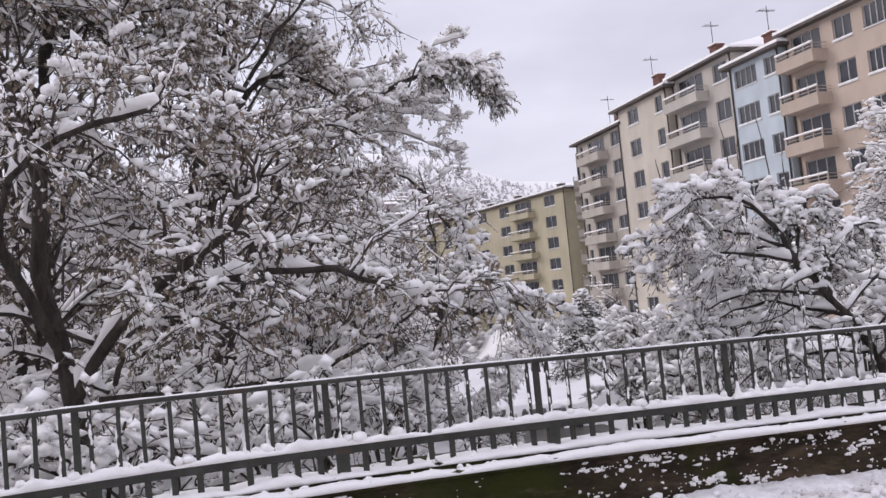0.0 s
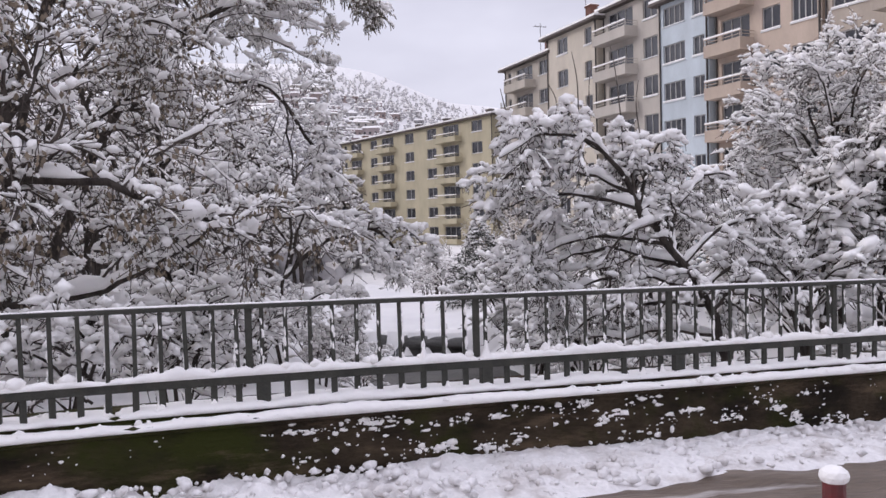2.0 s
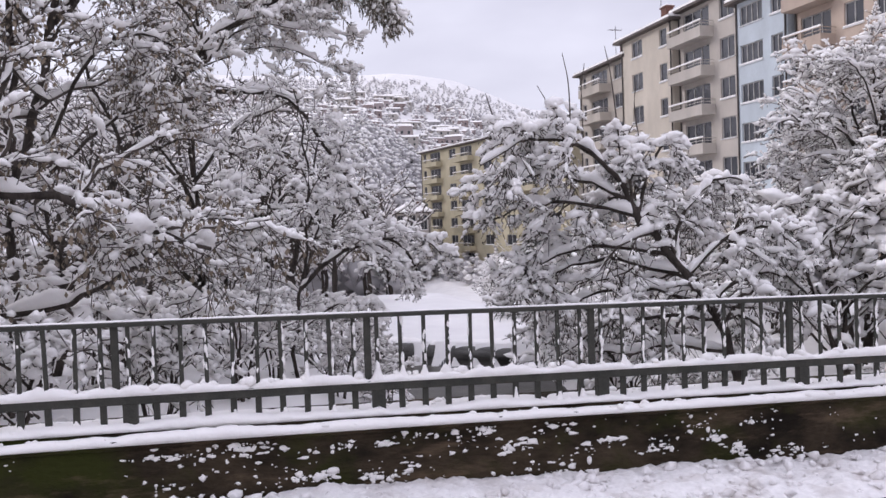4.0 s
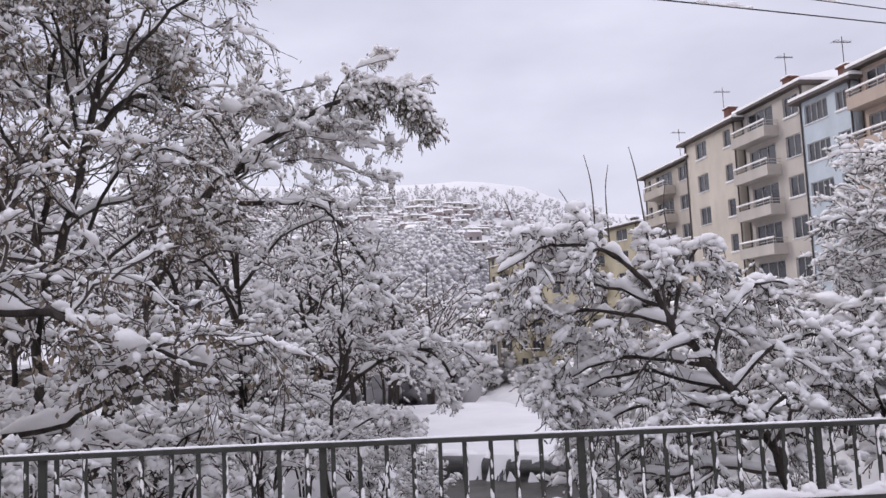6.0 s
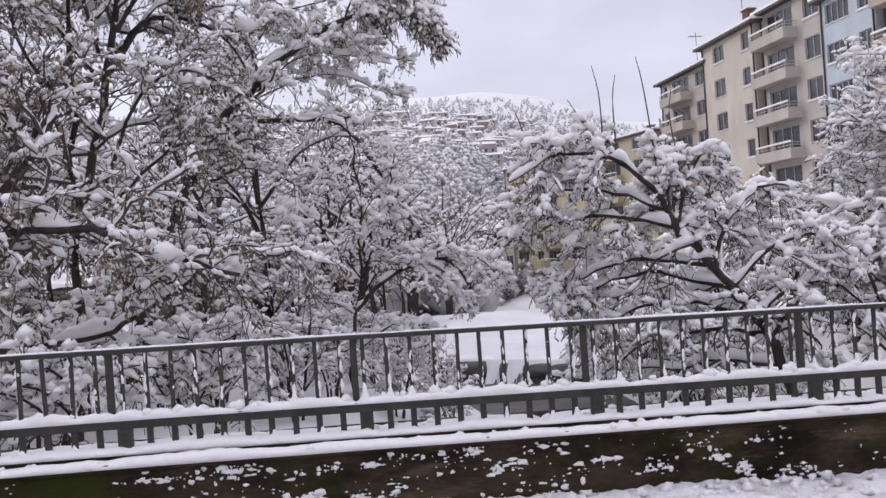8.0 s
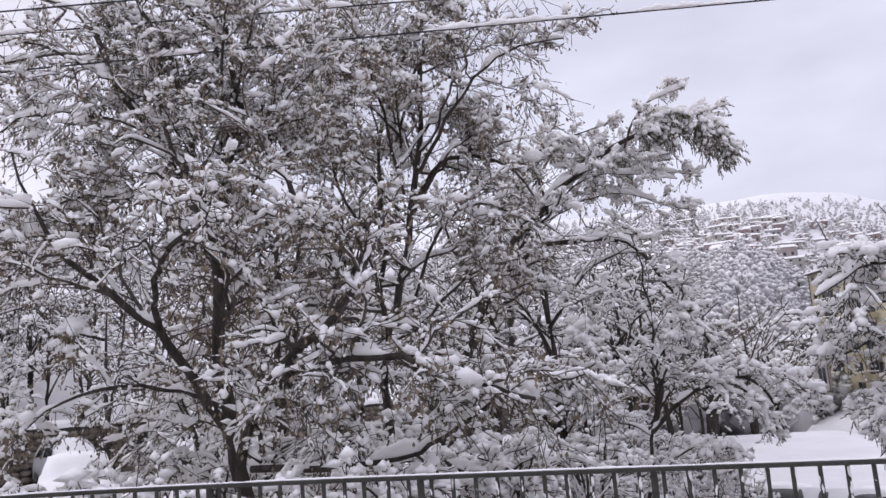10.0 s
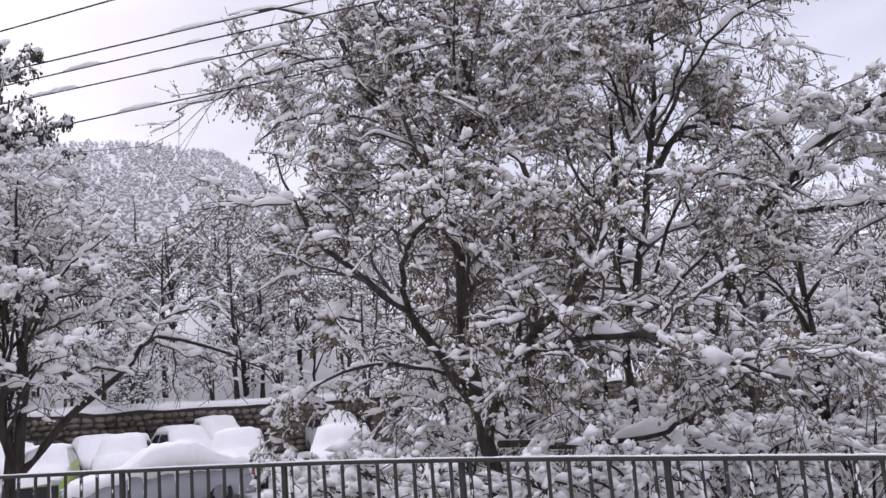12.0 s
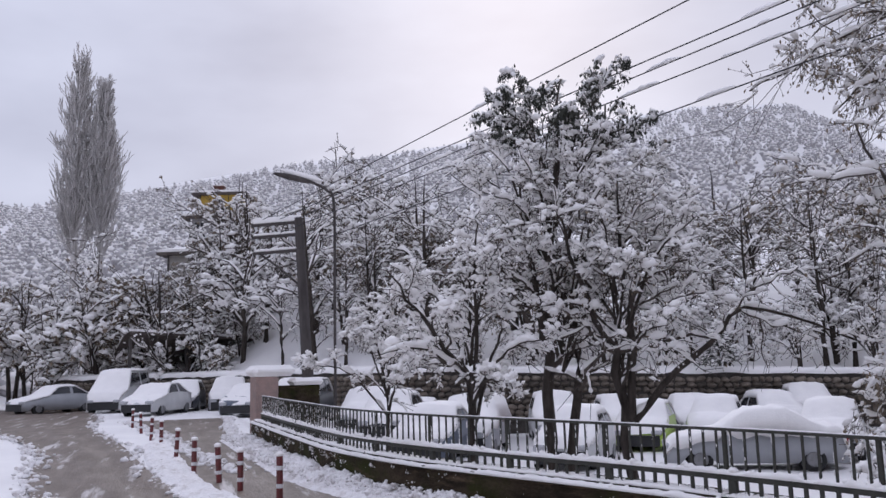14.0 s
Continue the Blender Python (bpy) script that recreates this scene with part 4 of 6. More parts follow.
tree("tree", "arching snow-covered tree leaning over the stream with drooping tip", [
    ([(-5.9, 11.0, -1.0), (-5.3, 11.0, 1.3), (-4.78, 11.0, 2.45), (-4.3, 11.0, 3.45), (-3.86, 11.0, 4.33), (-3.15, 11.0, 4.98), (-2.3, 10.9, 5.55)], 0.12, 0.055),
    ([(-2.3, 10.9, 5.55), (-1.5, 10.8, 6.0), (-0.6, 10.7, 6.3), (0.05, 10.6, 6.3), (0.45, 10.5, 5.95), (0.7, 10.5, 5.5)], 0.055, 0.015),
    ([(-4.1, 11.0, 3.7), (-3.65, 10.9, 3.95), (-3.0, 10.8, 4.2), (-2.0, 10.7, 4.25), (-1.25, 10.7, 3.95), (-0.6, 10.7, 3.05), (-0.15, 10.7, 2.3), (0.1, 10.7, 1.6)], 0.06, 0.02),
    ([(-2.9, 11.0, 4.9), (-3.0, 11.0, 6.0), (-2.5, 11.0, 6.9)], 0.035, 0.011),
    ([(-1.2, 10.5, 5.9), (-0.8, 10.4, 6.6), (0.1, 10.4, 6.9)], 0.023, 0.007),
    ([(-4.2, 11.0, 2.6), (-5.0, 11.0, 4.6), (-5.4, 11.0, 6.4)], 0.041, 0.011),
    ([(-4.0, 11.0, 3.2), (-3.0, 10.4, 3.3), (-1.6, 10.2, 2.6)], 0.029, 0.007),
    ([(-4.8, 11.0, 1.4), (-3.4, 10.6, 1.8), (-2.2, 10.4, 1.2)], 0.029, 0.007),
] + dome((-3.6, 11.2, 4.2), (-2.2, 11.3, 5.2), (2.3, 1.3, 1.6), 20, 23, 0.022), 13, counts=(8, 6, 4), lengths=((0.15, 0.28), (0.35, 0.6), (0.35, 0.7)), leaves=4500, clumps=70, snow=(0.055, 0.038), puff=((0.036, 0.085), (0.022, 0.05)), per=(1.8, 0.9), cover=0.7, tuft=(1, 0.3, 150, (0.12, 0.28), 0.5, EVERGREEN_TIP), place=pose(0.42, 0, 0.08))
tree("tree", "slim dark-stemmed tree with a snow-heavy side bough", [
    ([(-0.9, 10.0, -1.9), (-0.88, 10.0, 0.13), (-0.64, 10.0, 1.58), (-0.63, 10.0, 3.18), (-0.8, 10, 4.2)], 0.041, 0.011),
    ([(-0.82, 10.0, 0.6), (-0.35, 10.0, 1.06), (0.3, 10.0, 1.38), (0.8, 9.9, 1.46), (1.15, 9.9, 1.2), (1.35, 9.9, 0.75)], 0.045, 0.02),
    ([(0.3, 10.0, 1.38), (0.75, 9.8, 1.3), (1.0, 9.7, 0.95), (1.1, 9.7, 0.5)], 0.025, 0.012),
    ([(0.8, 9.9, 1.46), (1.3, 10.0, 1.5), (1.7, 10.0, 1.25), (1.9, 10.0, 0.85)], 0.025, 0.012),
    ([(-0.7, 10.0, 0.85), (-0.5, 10.0, 1.6), (-0.25, 10.0, 2.2), (0.1, 10.0, 2.7)], 0.028, 0.009),
    ([(-0.64, 10.0, 1.7), (-0.1, 10.0, 2.8), (0.1, 10.0, 3.5)], 0.023, 0.007),
    ([(-0.7, 10.0, 1.2), (-1.4, 9.8, 2.2), (-1.9, 9.8, 2.6)], 0.023, 0.007),
    ([(-0.92, 10.0, -0.4), (-1.8, 9.9, 0.3), (-2.6, 9.8, 0.4)], 0.023, 0.007),
    ([(-0.92, 10.0, -0.2), (-0.2, 9.7, 0.3), (0.7, 9.6, 0.2)], 0.023, 0.007),
], 14, counts=(8, 7, 5), clumps=70, clump=(0.08, 0.19), snow=(0.06, 0.045), puff=((0.036, 0.085), (0.022, 0.05)), droop=(0.35, 0.4, 0.5), lengths=((0.2, 0.36), (0.35, 0.6), (0.35, 0.7)), per=(2.4, 1.2))
tree("tree", "low spreading fruit tree bowed under thick snow", [
    ([(5.0, 4.7, -1.0), (4.87, 4.7, -0.2), (4.48, 4.6, 0.55), (4.0, 4.6, 1.21), (3.58, 4.6, 1.7), (3.43, 4.6, 2.06)], 0.075, 0.035),
    ([(3.43, 4.6, 2.06), (3.05, 4.5, 2.44), (2.57, 4.4, 2.63), (2.04, 4.3, 2.62), (1.55, 4.2, 2.35)], 0.035, 0.01),
    ([(3.08, 4.5, 2.4), (2.78, 4.7, 2.65), (2.33, 4.8, 2.8), (1.9, 4.9, 2.75)], 0.022, 0.008),
    ([(3.58, 4.6, 1.7), (2.91, 4.9, 1.89), (2.3, 5.1, 1.89), (1.75, 5.3, 1.65)], 0.03, 0.009),
    ([(3.5, 4.6, 1.9), (2.9, 4.9, 2.2), (2.2, 5.2, 2.25), (1.7, 5.4, 2.0)], 0.028, 0.009),
    ([(4.0, 4.6, 1.21), (3.21, 4.9, 1.33), (2.6, 5.2, 1.19), (2.1, 5.4, 0.85)], 0.03, 0.009),
    ([(4.2, 4.6, 0.95), (3.4, 5.0, 1.15), (2.8, 5.2, 1.05), (2.3, 5.3, 0.7)], 0.03, 0.009),
    ([(4.48, 4.6, 0.55), (3.65, 4.9, 0.78), (3.05, 5.2, 0.66), (2.6, 5.4, 0.3)], 0.03, 0.009),
    ([(4.58, 4.6, 0.37), (3.92, 5.0, 0.39), (3.24, 5.3, 0.21), (2.73, 5.5, -0.17)], 0.028, 0.009),
    ([(3.43, 4.6, 2.06), (3.42, 4.7, 2.45), (3.4, 4.7, 2.8)], 0.02, 0.007),
    ([(3.58, 4.6, 1.7), (3.77, 4.7, 2.23), (4.03, 4.8, 2.6), (4.38, 4.8, 2.6)], 0.028, 0.009),
    ([(4.0, 4.6, 1.21), (4.34, 4.8, 1.8), (4.81, 4.9, 2.15), (5.25, 4.9, 2.1)], 0.03, 0.009),
    ([(4.23, 4.6, 0.93), (4.68, 4.5, 1.38), (5.18, 4.4, 1.5), (5.58, 4.3, 1.2)], 0.03, 0.009),
    ([(4.1, 4.6, 1.1), (4.3, 5.1, 1.7), (4.6, 5.4, 1.8), (4.9, 5.6, 1.5)], 0.028, 0.009),
    ([(3.8, 4.6, 1.45), (3.7, 5.1, 1.9), (3.5, 5.5, 1.95), (3.3, 5.7, 1.7)], 0.026, 0.009),
    ([(4.48, 4.6, 0.55), (4.93, 4.5, 0.9), (5.42, 4.4, 0.88), (5.82, 4.3, 0.45)], 0.03, 0.009),
    ([(4.61, 4.6, 0.3), (5.0, 4.8, 0.37), (5.42, 5.0, 0.11), (5.56, 5.2, -0.25)], 0.028, 0.009),
], 15, counts=(10, 7, 4), bare=([(2.76, 4.6, 2.7), (2.75, 4.6, 3.34), (2.68, 4.6, 3.73)], [(2.92, 4.6, 2.6), (2.91, 4.6, 3.27), (2.96, 4.6, 3.6)], [(3.37, 4.6, 2.7), (3.29, 4.6, 3.45), (3.22, 4.6, 3.81)], [(1.9, 4.8, 2.75), (1.78, 4.7, 3.1), (1.71, 4.6, 3.25)], [(2.45, 4.7, 2.75), (2.5, 4.7, 3.1), (2.38, 4.7, 3.35)], [(3.7, 4.7, 2.5), (3.62, 4.7, 3.05), (3.66, 4.7, 3.4)]), snow=(0.042, 0.036), up=0.15, puff=((0.032, 0.075), (0.022, 0.044)), per=(2.4, 1.2), droop=(0.3, 0.35, 0.5), lengths=((0.22, 0.42), (0.3, 0.55), (0.35, 0.7)),
    clumps=110, clump=(0.07, 0.15), cover=0.72, leaves=1200, leaf_size=(0.03, 0.05), leaf_mat=DARK_LEAF, low=0.2)
WHITE_TRUNK = [(9.5, 8.0, -1.0), (9.35, 8.0, 0.2), (9.3, 8.0, 1.2), (9.3, 8.0, 2.2)]
tree("tree", "broad rime-white tree with fine snowy twigs beside the houses", [(WHITE_TRUNK, 0.08, 0.015)] + dome((9.35, 8.0, 0.3), (9.9, 8.0, 1.95), (3.1, 2.7, 3.2), 44, 6),
    16, counts=(9, 8, 4), snow=(0.038, 0.03), puff=((0.03, 0.064), (0.022, 0.042)), per=(2.4, 1.4), clumps=90, lengths=((0.2, 0.36), (0.35, 0.6), (0.35, 0.7)), cover=0.85, up=0.4)

# trees by the car park
LOT = dict(snow=(0.042, 0.03), puff=((0.028, 0.07), (0.02, 0.042)), per=(2.1, 0.85), cover=0.64, lengths=((0.18, 0.34), (0.35, 0.6), (0.35, 0.7)))
tree("tree", "many-stemmed bare tree with snowy boughs beside the car park", [
    ([(-11.6, 0.9, -0.9), (-11.43, 0.76, 0.35), (-11.27, 0.55, 1.77), (-11.25, 0.21, 2.53), (-11.22, -0.17, 3.47), (-11.19, -0.5, 4.6)], 0.11, 0.015),
    ([(-11.33, 0.79, 0.92), (-11.07, 0.75, 2.6), (-10.96, 0.55, 3.64), (-10.79, 0.48, 5.0)], 0.08, 0.011),
    ([(-11.32, 0.83, 0.91), (-11.01, 1.41, 1.65), (-10.73, 2.03, 2.19), (-10.5, 2.47, 2.74), (-10.22, 3.47, 2.53), (-9.99, 4.38, 2.13)], 0.065, 0.011),
] + dome((-11.25, 0.6, 1.2), (-11.1, 0.7, 3.0), (1.9, 1.9, 2.2), 13, 3), 21, counts=(7, 6, 4), clumps=80, leaves=900, **LOT)
tree("tree", "tall tree with dark clustered seed heads at its top and snow", [
    ([(-13.4, -0.1, -0.9), (-12.79, -0.13, 0.3), (-12.51, -0.19, 2.11), (-12.44, -0.2, 2.9), (-12.4, 0.1, 5.2), (-12.4, 0.3, 7.2)], 0.14, 0.015),
    ([(-13.0, 0.3, -0.9), (-12.55, 0.29, 0.89), (-12.34, 0.36, 2.3), (-12.3, 0.8, 4.6), (-12.2, 1.1, 6.7)], 0.11, 0.015),
    ([(-12.44, -0.2, 2.7), (-12.6, -0.5, 4.4), (-12.7, -0.5, 6.4)], 0.05, 0.011),
] + dome((-12.45, 0.1, 1.6), (-12.4, 0.3, 4.6), (2.1, 2.4, 3.0), 34, 8), 22, counts=(8, 6, 4), leaves=6500, leaf_mat=DARK_LEAF, leaf_low=6.0, leaf_size=(0.05, 0.1), clumps=120, **dict(LOT, per=(2.4, 1.0), cover=0.7, lengths=((0.12, 0.22), (0.35, 0.6), (0.35, 0.7))))
tree("tree", "forked bare tree with snowy boughs behind the fence", [
    ([(-11.4, -2.0, -0.6), (-11.22, -2.08, 0.69), (-11.07, -2.14, 1.73), (-11.11, -2.44, 2.09), (-11.16, -2.96, 2.8), (-11.2, -3.4, 3.4)], 0.085, 0.011),
    ([(-11.06, -2.06, 1.64), (-10.89, -2.04, 2.6), (-10.73, -2.1, 3.73), (-10.7, -2.0, 4.3)], 0.04, 0.009),
] + dome((-11.1, -2.1, 0.9), (-11.05, -2.2, 2.1), (1.6, 1.8, 2.0), 10, 5), 23, counts=(7, 6, 4), clumps=80, **LOT)
tree("tree", "small bare tree bowed with snow near the gate pillar", [
    ([(-15.7, -2.4, -0.5), (-15.56, -2.37, 0.66), (-15.42, -2.39, 1.57), (-15.3, -2.4, 2.8), (-15.2, -2.3, 3.8)], 0.05, 0.009),
] + dome((-15.5, -2.4, 0.9), (-15.4, -2.4, 2.0), (1.7, 1.8, 1.7), 9, 9), 24, counts=(7, 6, 4), clumps=60, **LOT)


def young_limbs(seed, height, width, stems=1, lean=0.1):
    """Limbs of a tree that nobody sees closely."""
    r = random.Random(seed)
    out = []
    for s in range(stems):
        a = r.uniform(0, 6.28)
        tx, ty = math.cos(a) * lean * height * (stems > 1) + r.uniform(-0.3, 0.3), math.sin(a) * lean * height * (stems > 1) + r.uniform(-0.3, 0.3)
        bx, by = 0.12 * math.cos(a) * (stems > 1), 0.12 * math.sin(a) * (stems > 1)
        out.append(([(bx, by, -0.4), (bx + tx * 0.2, by + ty * 0.2, height * 0.3), (tx * 0.7, ty * 0.7, height * 0.7), (tx, ty, height)], 0.02 * height, 0.012))
        for k in range(7 if stems == 1 else 4):
            u = r.uniform(0.2, 0.75)
            b = r.uniform(0, 6.28)
            L = width * r.uniform(0.6, 1.0) * (1.1 - 0.6 * u)
            x0, y0, z0 = bx + tx * u, by + ty * u, height * u
            out.append(([(x0, y0, z0), (x0 + math.cos(b) * L * 0.5, y0 + math.sin(b) * L * 0.5, z0 + L * 0.55), (x0 + math.cos(b) * L, y0 + math.sin(b) * L, z0 + L * 0.75)], 0.009 * height, 0.01))
    return out


SHRUB = dict(fine=False, twig=0.006, counts=(4, 3, 2), snow=(0.045, 0.038), puff=((0.04, 0.09), (0.034, 0.066)), per=(2.4, 1.1), clumps=36, cover=0.6, low=0.15, category="shrub", group="shrubs behind the fence")
bushes = [tree("shrub", "tangled snow-covered shrub on the bank behind the fence", young_limbs(50 + k, 1.7, 1.1, 4, 0.45), 60 + k, place=pose(x, y, float(ground_z(x, y)) + 0.05), **SHRUB)
          for k, (x, y) in enumerate(((-3.4, 2.6), (-6.6, 2.2), (6.2, 3.0)))]
brng = random.Random(5)
for x, y in ((-6.0, 7.6), (-8.2, 8.2), (-4.2, 8.6), (-9.6, 10.2), (-4.9, 5.8), (-2.4, 5.0), (-1.6, 7.6), (-7.4, 6.0), (7.6, 4.6), (5.6, 6.2), (8.8, 5.6), (-3.2, 9.0), (-6.2, 9.4), (4.9, 2.2), (-5.2, 1.6), (-2.0, 12.5), (6.5, 9.5), (6, 12), (7.6, 13.6), (9, 14.4), (5.7, 15), (8.6, 10.6), (10.6, 11.6), (6.8, 17), (9.6, 18), (9, 38), (10, 46), (11, 53), (9.6, 42), (-3.2, 15), (-2.8, 18.5), (-4.4, 20), (-1.2, 14), (-0.3, 16.6), (-1.9, 17.2), (0.0, 19.2), (-2.4, 11), (-0.7, 12.2), (0.7, 14.4), (-1.3, 9.6), (6.3, 17.6), (7.4, 20.2), (6.9, 15.6), (0.9, 11.6), (-0.2, 10.3), (-29.6, 15.5), (-31.5, 10.8), (-32.6, 7.2), (-28.2, 18.6), (-34.6, 3.6), (-30.5, 13), (-33.5, 5.2), (-27, 21.5)):
    copy_thing(bushes[brng.randrange(3)], pose(x, y, float(ground_z(x, y)) + 0.05, 0, 0, brng.uniform(0, 360)) @ Matrix.Scale(brng.uniform(0.7, 1.15) * (1.5 if y > 9.8 and not -2.5 < x < 2 else 0.75 if y > 9.5 else 1), 4))

for x, y, k in ((7.9, 6.6, 1.5), (9.3, 6.9, 1.7), (10.8, 7.4, 1.6), (8.6, 7.8, 1.6), (12.2, 8.2, 1.7)):
    copy_thing(bushes[brng.randrange(3)], pose(x, y, float(ground_z(x, y)) + 0.05, 0, 0, brng.uniform(0, 360)) @ Matrix.Scale(k, 4))

COARSE = dict(fine=False, counts=(4, 4, 3), twig=0.014, snow=(0.06, 0.045), puff=((0.055, 0.13), (0.05, 0.1)), per=(2.5, 0.8), clumps=34, clump=(0.09, 0.2), cover=0.8, thin=(0.55, 0.6, 0.7))
kinds = [
    tree("tree", "snow-laden bare tree on the bank", young_limbs(1, 6.5, 3.0), 31, place=pose(-9.0, 13.0, -0.9), **COARSE),
    tree("tree", "snow-laden many-stemmed bare tree", young_limbs(2, 5.5, 2.6, 3, 0.2), 32, place=pose(-7.4, 17.5, -0.9), **COARSE),
    tree("tree", "slender bare tree with snowy twigs", young_limbs(3, 8.0, 2.2), 33, place=pose(-12.5, 15.5, -0.9), **COARSE),
    tree("tree", "bare tree with brown leaves and snow", young_limbs(4, 7.0, 3.2, 2, 0.15), 34, place=pose(-8.2, 9.5, -0.9), leaves=2500, leaf_size=(0.08, 0.16), **COARSE),
]
FAR = dict(COARSE, counts=(4, 3, 2), twig=0.03, puff=((0.1, 0.22), (0.09, 0.18)), per=(3.4, 1.7), clumps=24)
far_kinds = [
    tree("tree", "distant snow-laden bare tree on the slope", young_limbs(5, 6.8, 3.2), 35, place=pose(-61, -3.2, float(ground_z(-61, -3.2)) - 0.1), **FAR),
    tree("tree", "distant bare tree with snowy crown on the slope", young_limbs(6, 6.0, 2.8, 2, 0.2), 36, place=pose(-60, -9, float(ground_z(-60, -9)) - 0.1), leaves=500, leaf_size=(0.14, 0.26), **FAR),
    tree("tree", "distant slender tree with snowy twigs", young_limbs(7, 8.0, 2.4), 37, place=pose(-67, -11, float(ground_z(-67, -11)) - 0.1), **FAR),
]
SPOTS = [(-31.5, 27), (-33, 31), (-36, 29), (-29, 28.5), (-38, 32), (-32, 35), (-36, 36), (-28, 33), (-40, 28), (-35, 21.5), (-39, 23), (-42, 33), (-27.5, 25.5), (-42, 1.5), (-44, -1), (-46, 0.6), (-41, 3.4), (-45, 3.6), (-52, 1.5), (-43.5, 5.4), (-39, 2.6), (-48.4, -3.2), (-40.5, 0.2), (-47, 4.5), (-2.6, 24), (-3.4, 27), (-2.0, 36), (-0.4, 44), (1.8, 50), (3.6, 57), (-0.8, 56), (1.5, 68), (4.6, 70), (-0.5, 76), (-4, 72), (-5, 57), (-7, 64), (-68, -6.5), (-71, -4.6), (-70, -8.0), (-59, -4.2), (-58.5, -6.4), (-75, -6), (-73, -2.6), (-55.5, -5), (-55, -6.6), (-54.6, -3.4), (-56.6, -8.2), (-57.5, -5.6), (-3, 31), (-2.4, 41), (-0.8, 49), (1.5, 58), (3.5, 64), (-3.5, 62), (-6, 22), (-9, 25), (-5, 28), (-12, 21), (-7, 33), (-11, 31), (-15, 26), (-4.6, 38), (-8, 42), (-13, 38), (-5.4, 48), (-2.6, 54), (-9, 52),
         (-18, 17), (-21, 23), (-11.5, 12.5), (-3.5, 13.5), (-1.8, 20.5), (-5.5, 16.5), (-8.5, 21), (-10, 17.5), (-3.8, 33.5), (-0.6, 39), (-6.5, 45),
         (-36, 4), (-35, 9), (-33, 13), (-32, 19), (-38, 14), (-40, 6), (-37, 21), (-30, 25), (-42, 12), (-34, 28), (-27, 30), (-45, 20), (-25, 36),
         (-50, -4), (-52, -9), (-51, -13), (-54, -1), (-55, -16), (-57, -7), (-48, 2), (-60, -12), (-58, 2), (-50, -18), (-63, -4), (-56, -21), (-46, 7), (-53, 6), (-62, -19),
         (-66, -8), (-68, -14), (-64, -1), (-70, -3), (-72, -18), (-60, 7), (-49, -7.5), (-51, -10.8), (-58, -24), (-66, -24), (-74, -10), (-65, 5), (-49.5, -5.2), (-66.5, -4.6), (-69, -5.8), (-50, -1.4), (-72, -1.0),
         (-35.5, 6.5), (-33, 16), (-30, 22), (-38, 9.5), (-36, 17.5), (-34, 24)]
srng = random.Random(77)
for i, (x, y) in enumerate(SPOTS):
    src = kinds[srng.randrange(4)] if math.hypot(x, y) < 44 else far_kinds[srng.randrange(3)]
    k = srng.uniform(0.75, 1.2)
    z = float(ground_z(x, y)) - 0.1
    copy_thing(src, pose(x + srng.uniform(-0.5, 0.5), y + srng.uniform(-0.5, 0.5), z, srng.uniform(-4, 4), srng.uniform(-4, 4), srng.uniform(0, 360)) @ Matrix.Scale(k, 4))

BACK = []
for yy in np.arange(-12, 26, 1.45):
    BACK.append((float(np.interp(yy, WALL_Y, WALL_X)) - srng.uniform(1.6, 9), float(yy), srng.uniform(0.55, 0.95)))
for x, y, k in BACK + [(12.5, 36, 0.5), (14, 43, 0.55), (15.5, 49, 0.5), (17, 56, 0.55), (19, 63, 0.6), (14.5, 60, 0.5), (21, 72, 0.6), (17.5, 70, 0.55), (22, 80, 0.6), (13, 68, 0.5), (24, 88, 0.6), (11.5, 48, 0.45), (-52, -6.2, 1.35), (-53.5, -4.2, 1.3), (-51.4, -7.8, 1.2), (-55, -2.6, 1.3), (-54, -9.4, 1.25), (-58, -12, 1.3), (-61, -14.5, 1.3), (-56, -16.5, 1.2)]:
    copy_thing(kinds[srng.randrange(4)], pose(x, y, float(ground_z(x, y)) - 0.1, 0, 0, srng.uniform(0, 360)) @ Matrix.Scale(k, 4))


# ---------------------------------------------------------------- woods and houses on the hills
def woods(name, label, count, az, rr, size, seed):
    rng = np.random.default_rng(seed)
    a = np.radians(rng.uniform(*az, count))
    r = rng.uniform(*rr, count)
    x, y = r * np.sin(a), r * np.cos(a)
    z = ground_z(x, y)
    h = rng.uniform(*size, count)
    n = 4
    t = np.tile(np.linspace(0.25, 0.9, n), (count, 1))
    ang = rng.uniform(0, 2 * np.pi, (count, n))
    w = 0.34 * (1.05 - t) ** 0.4
    C = np.stack([x[:, None] + np.cos(ang) * w * h[:, None] * 0.6, y[:, None] + np.sin(ang) * w * h[:, None] * 0.6, z[:, None] + t * h[:, None]], -1).reshape(-1, 3)
    s = (w * h[:, None] * 0.75).ravel()
    jit = lambda q: 1 + rng.normal(0, q, (len(C), 6, 1))
    v = C[:, None] + OCTA_V[None] * s[:, None, None] * jit(0.4) * np.array([1, 1, 0.95])
    tr = OCTA_T[None] + (np.arange(len(C)) * 6)[:, None, None]
    dark = quick_mesh("branches", v.reshape(-1, 3), None, tr.reshape(-1, 3))
    C2 = C + np.stack([rng.normal(0, 0.2, len(C)) * s, rng.normal(0, 0.2, len(C)) * s, 0.45 * s], -1)
    v2 = C2[:, None] + OCTA_V[None] * (s * 0.95)[:, None, None] * jit(0.3) * np.array([1, 1, 0.62])
    snow = quick_mesh("snow_caps", v2.reshape(-1, 3), None, tr.reshape(-1, 3))
    root = thing(name, Matrix.Identity(4), label, "wood", kind="stuff")
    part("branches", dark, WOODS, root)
    part("snow_caps", snow, SNOW, root)
    return root


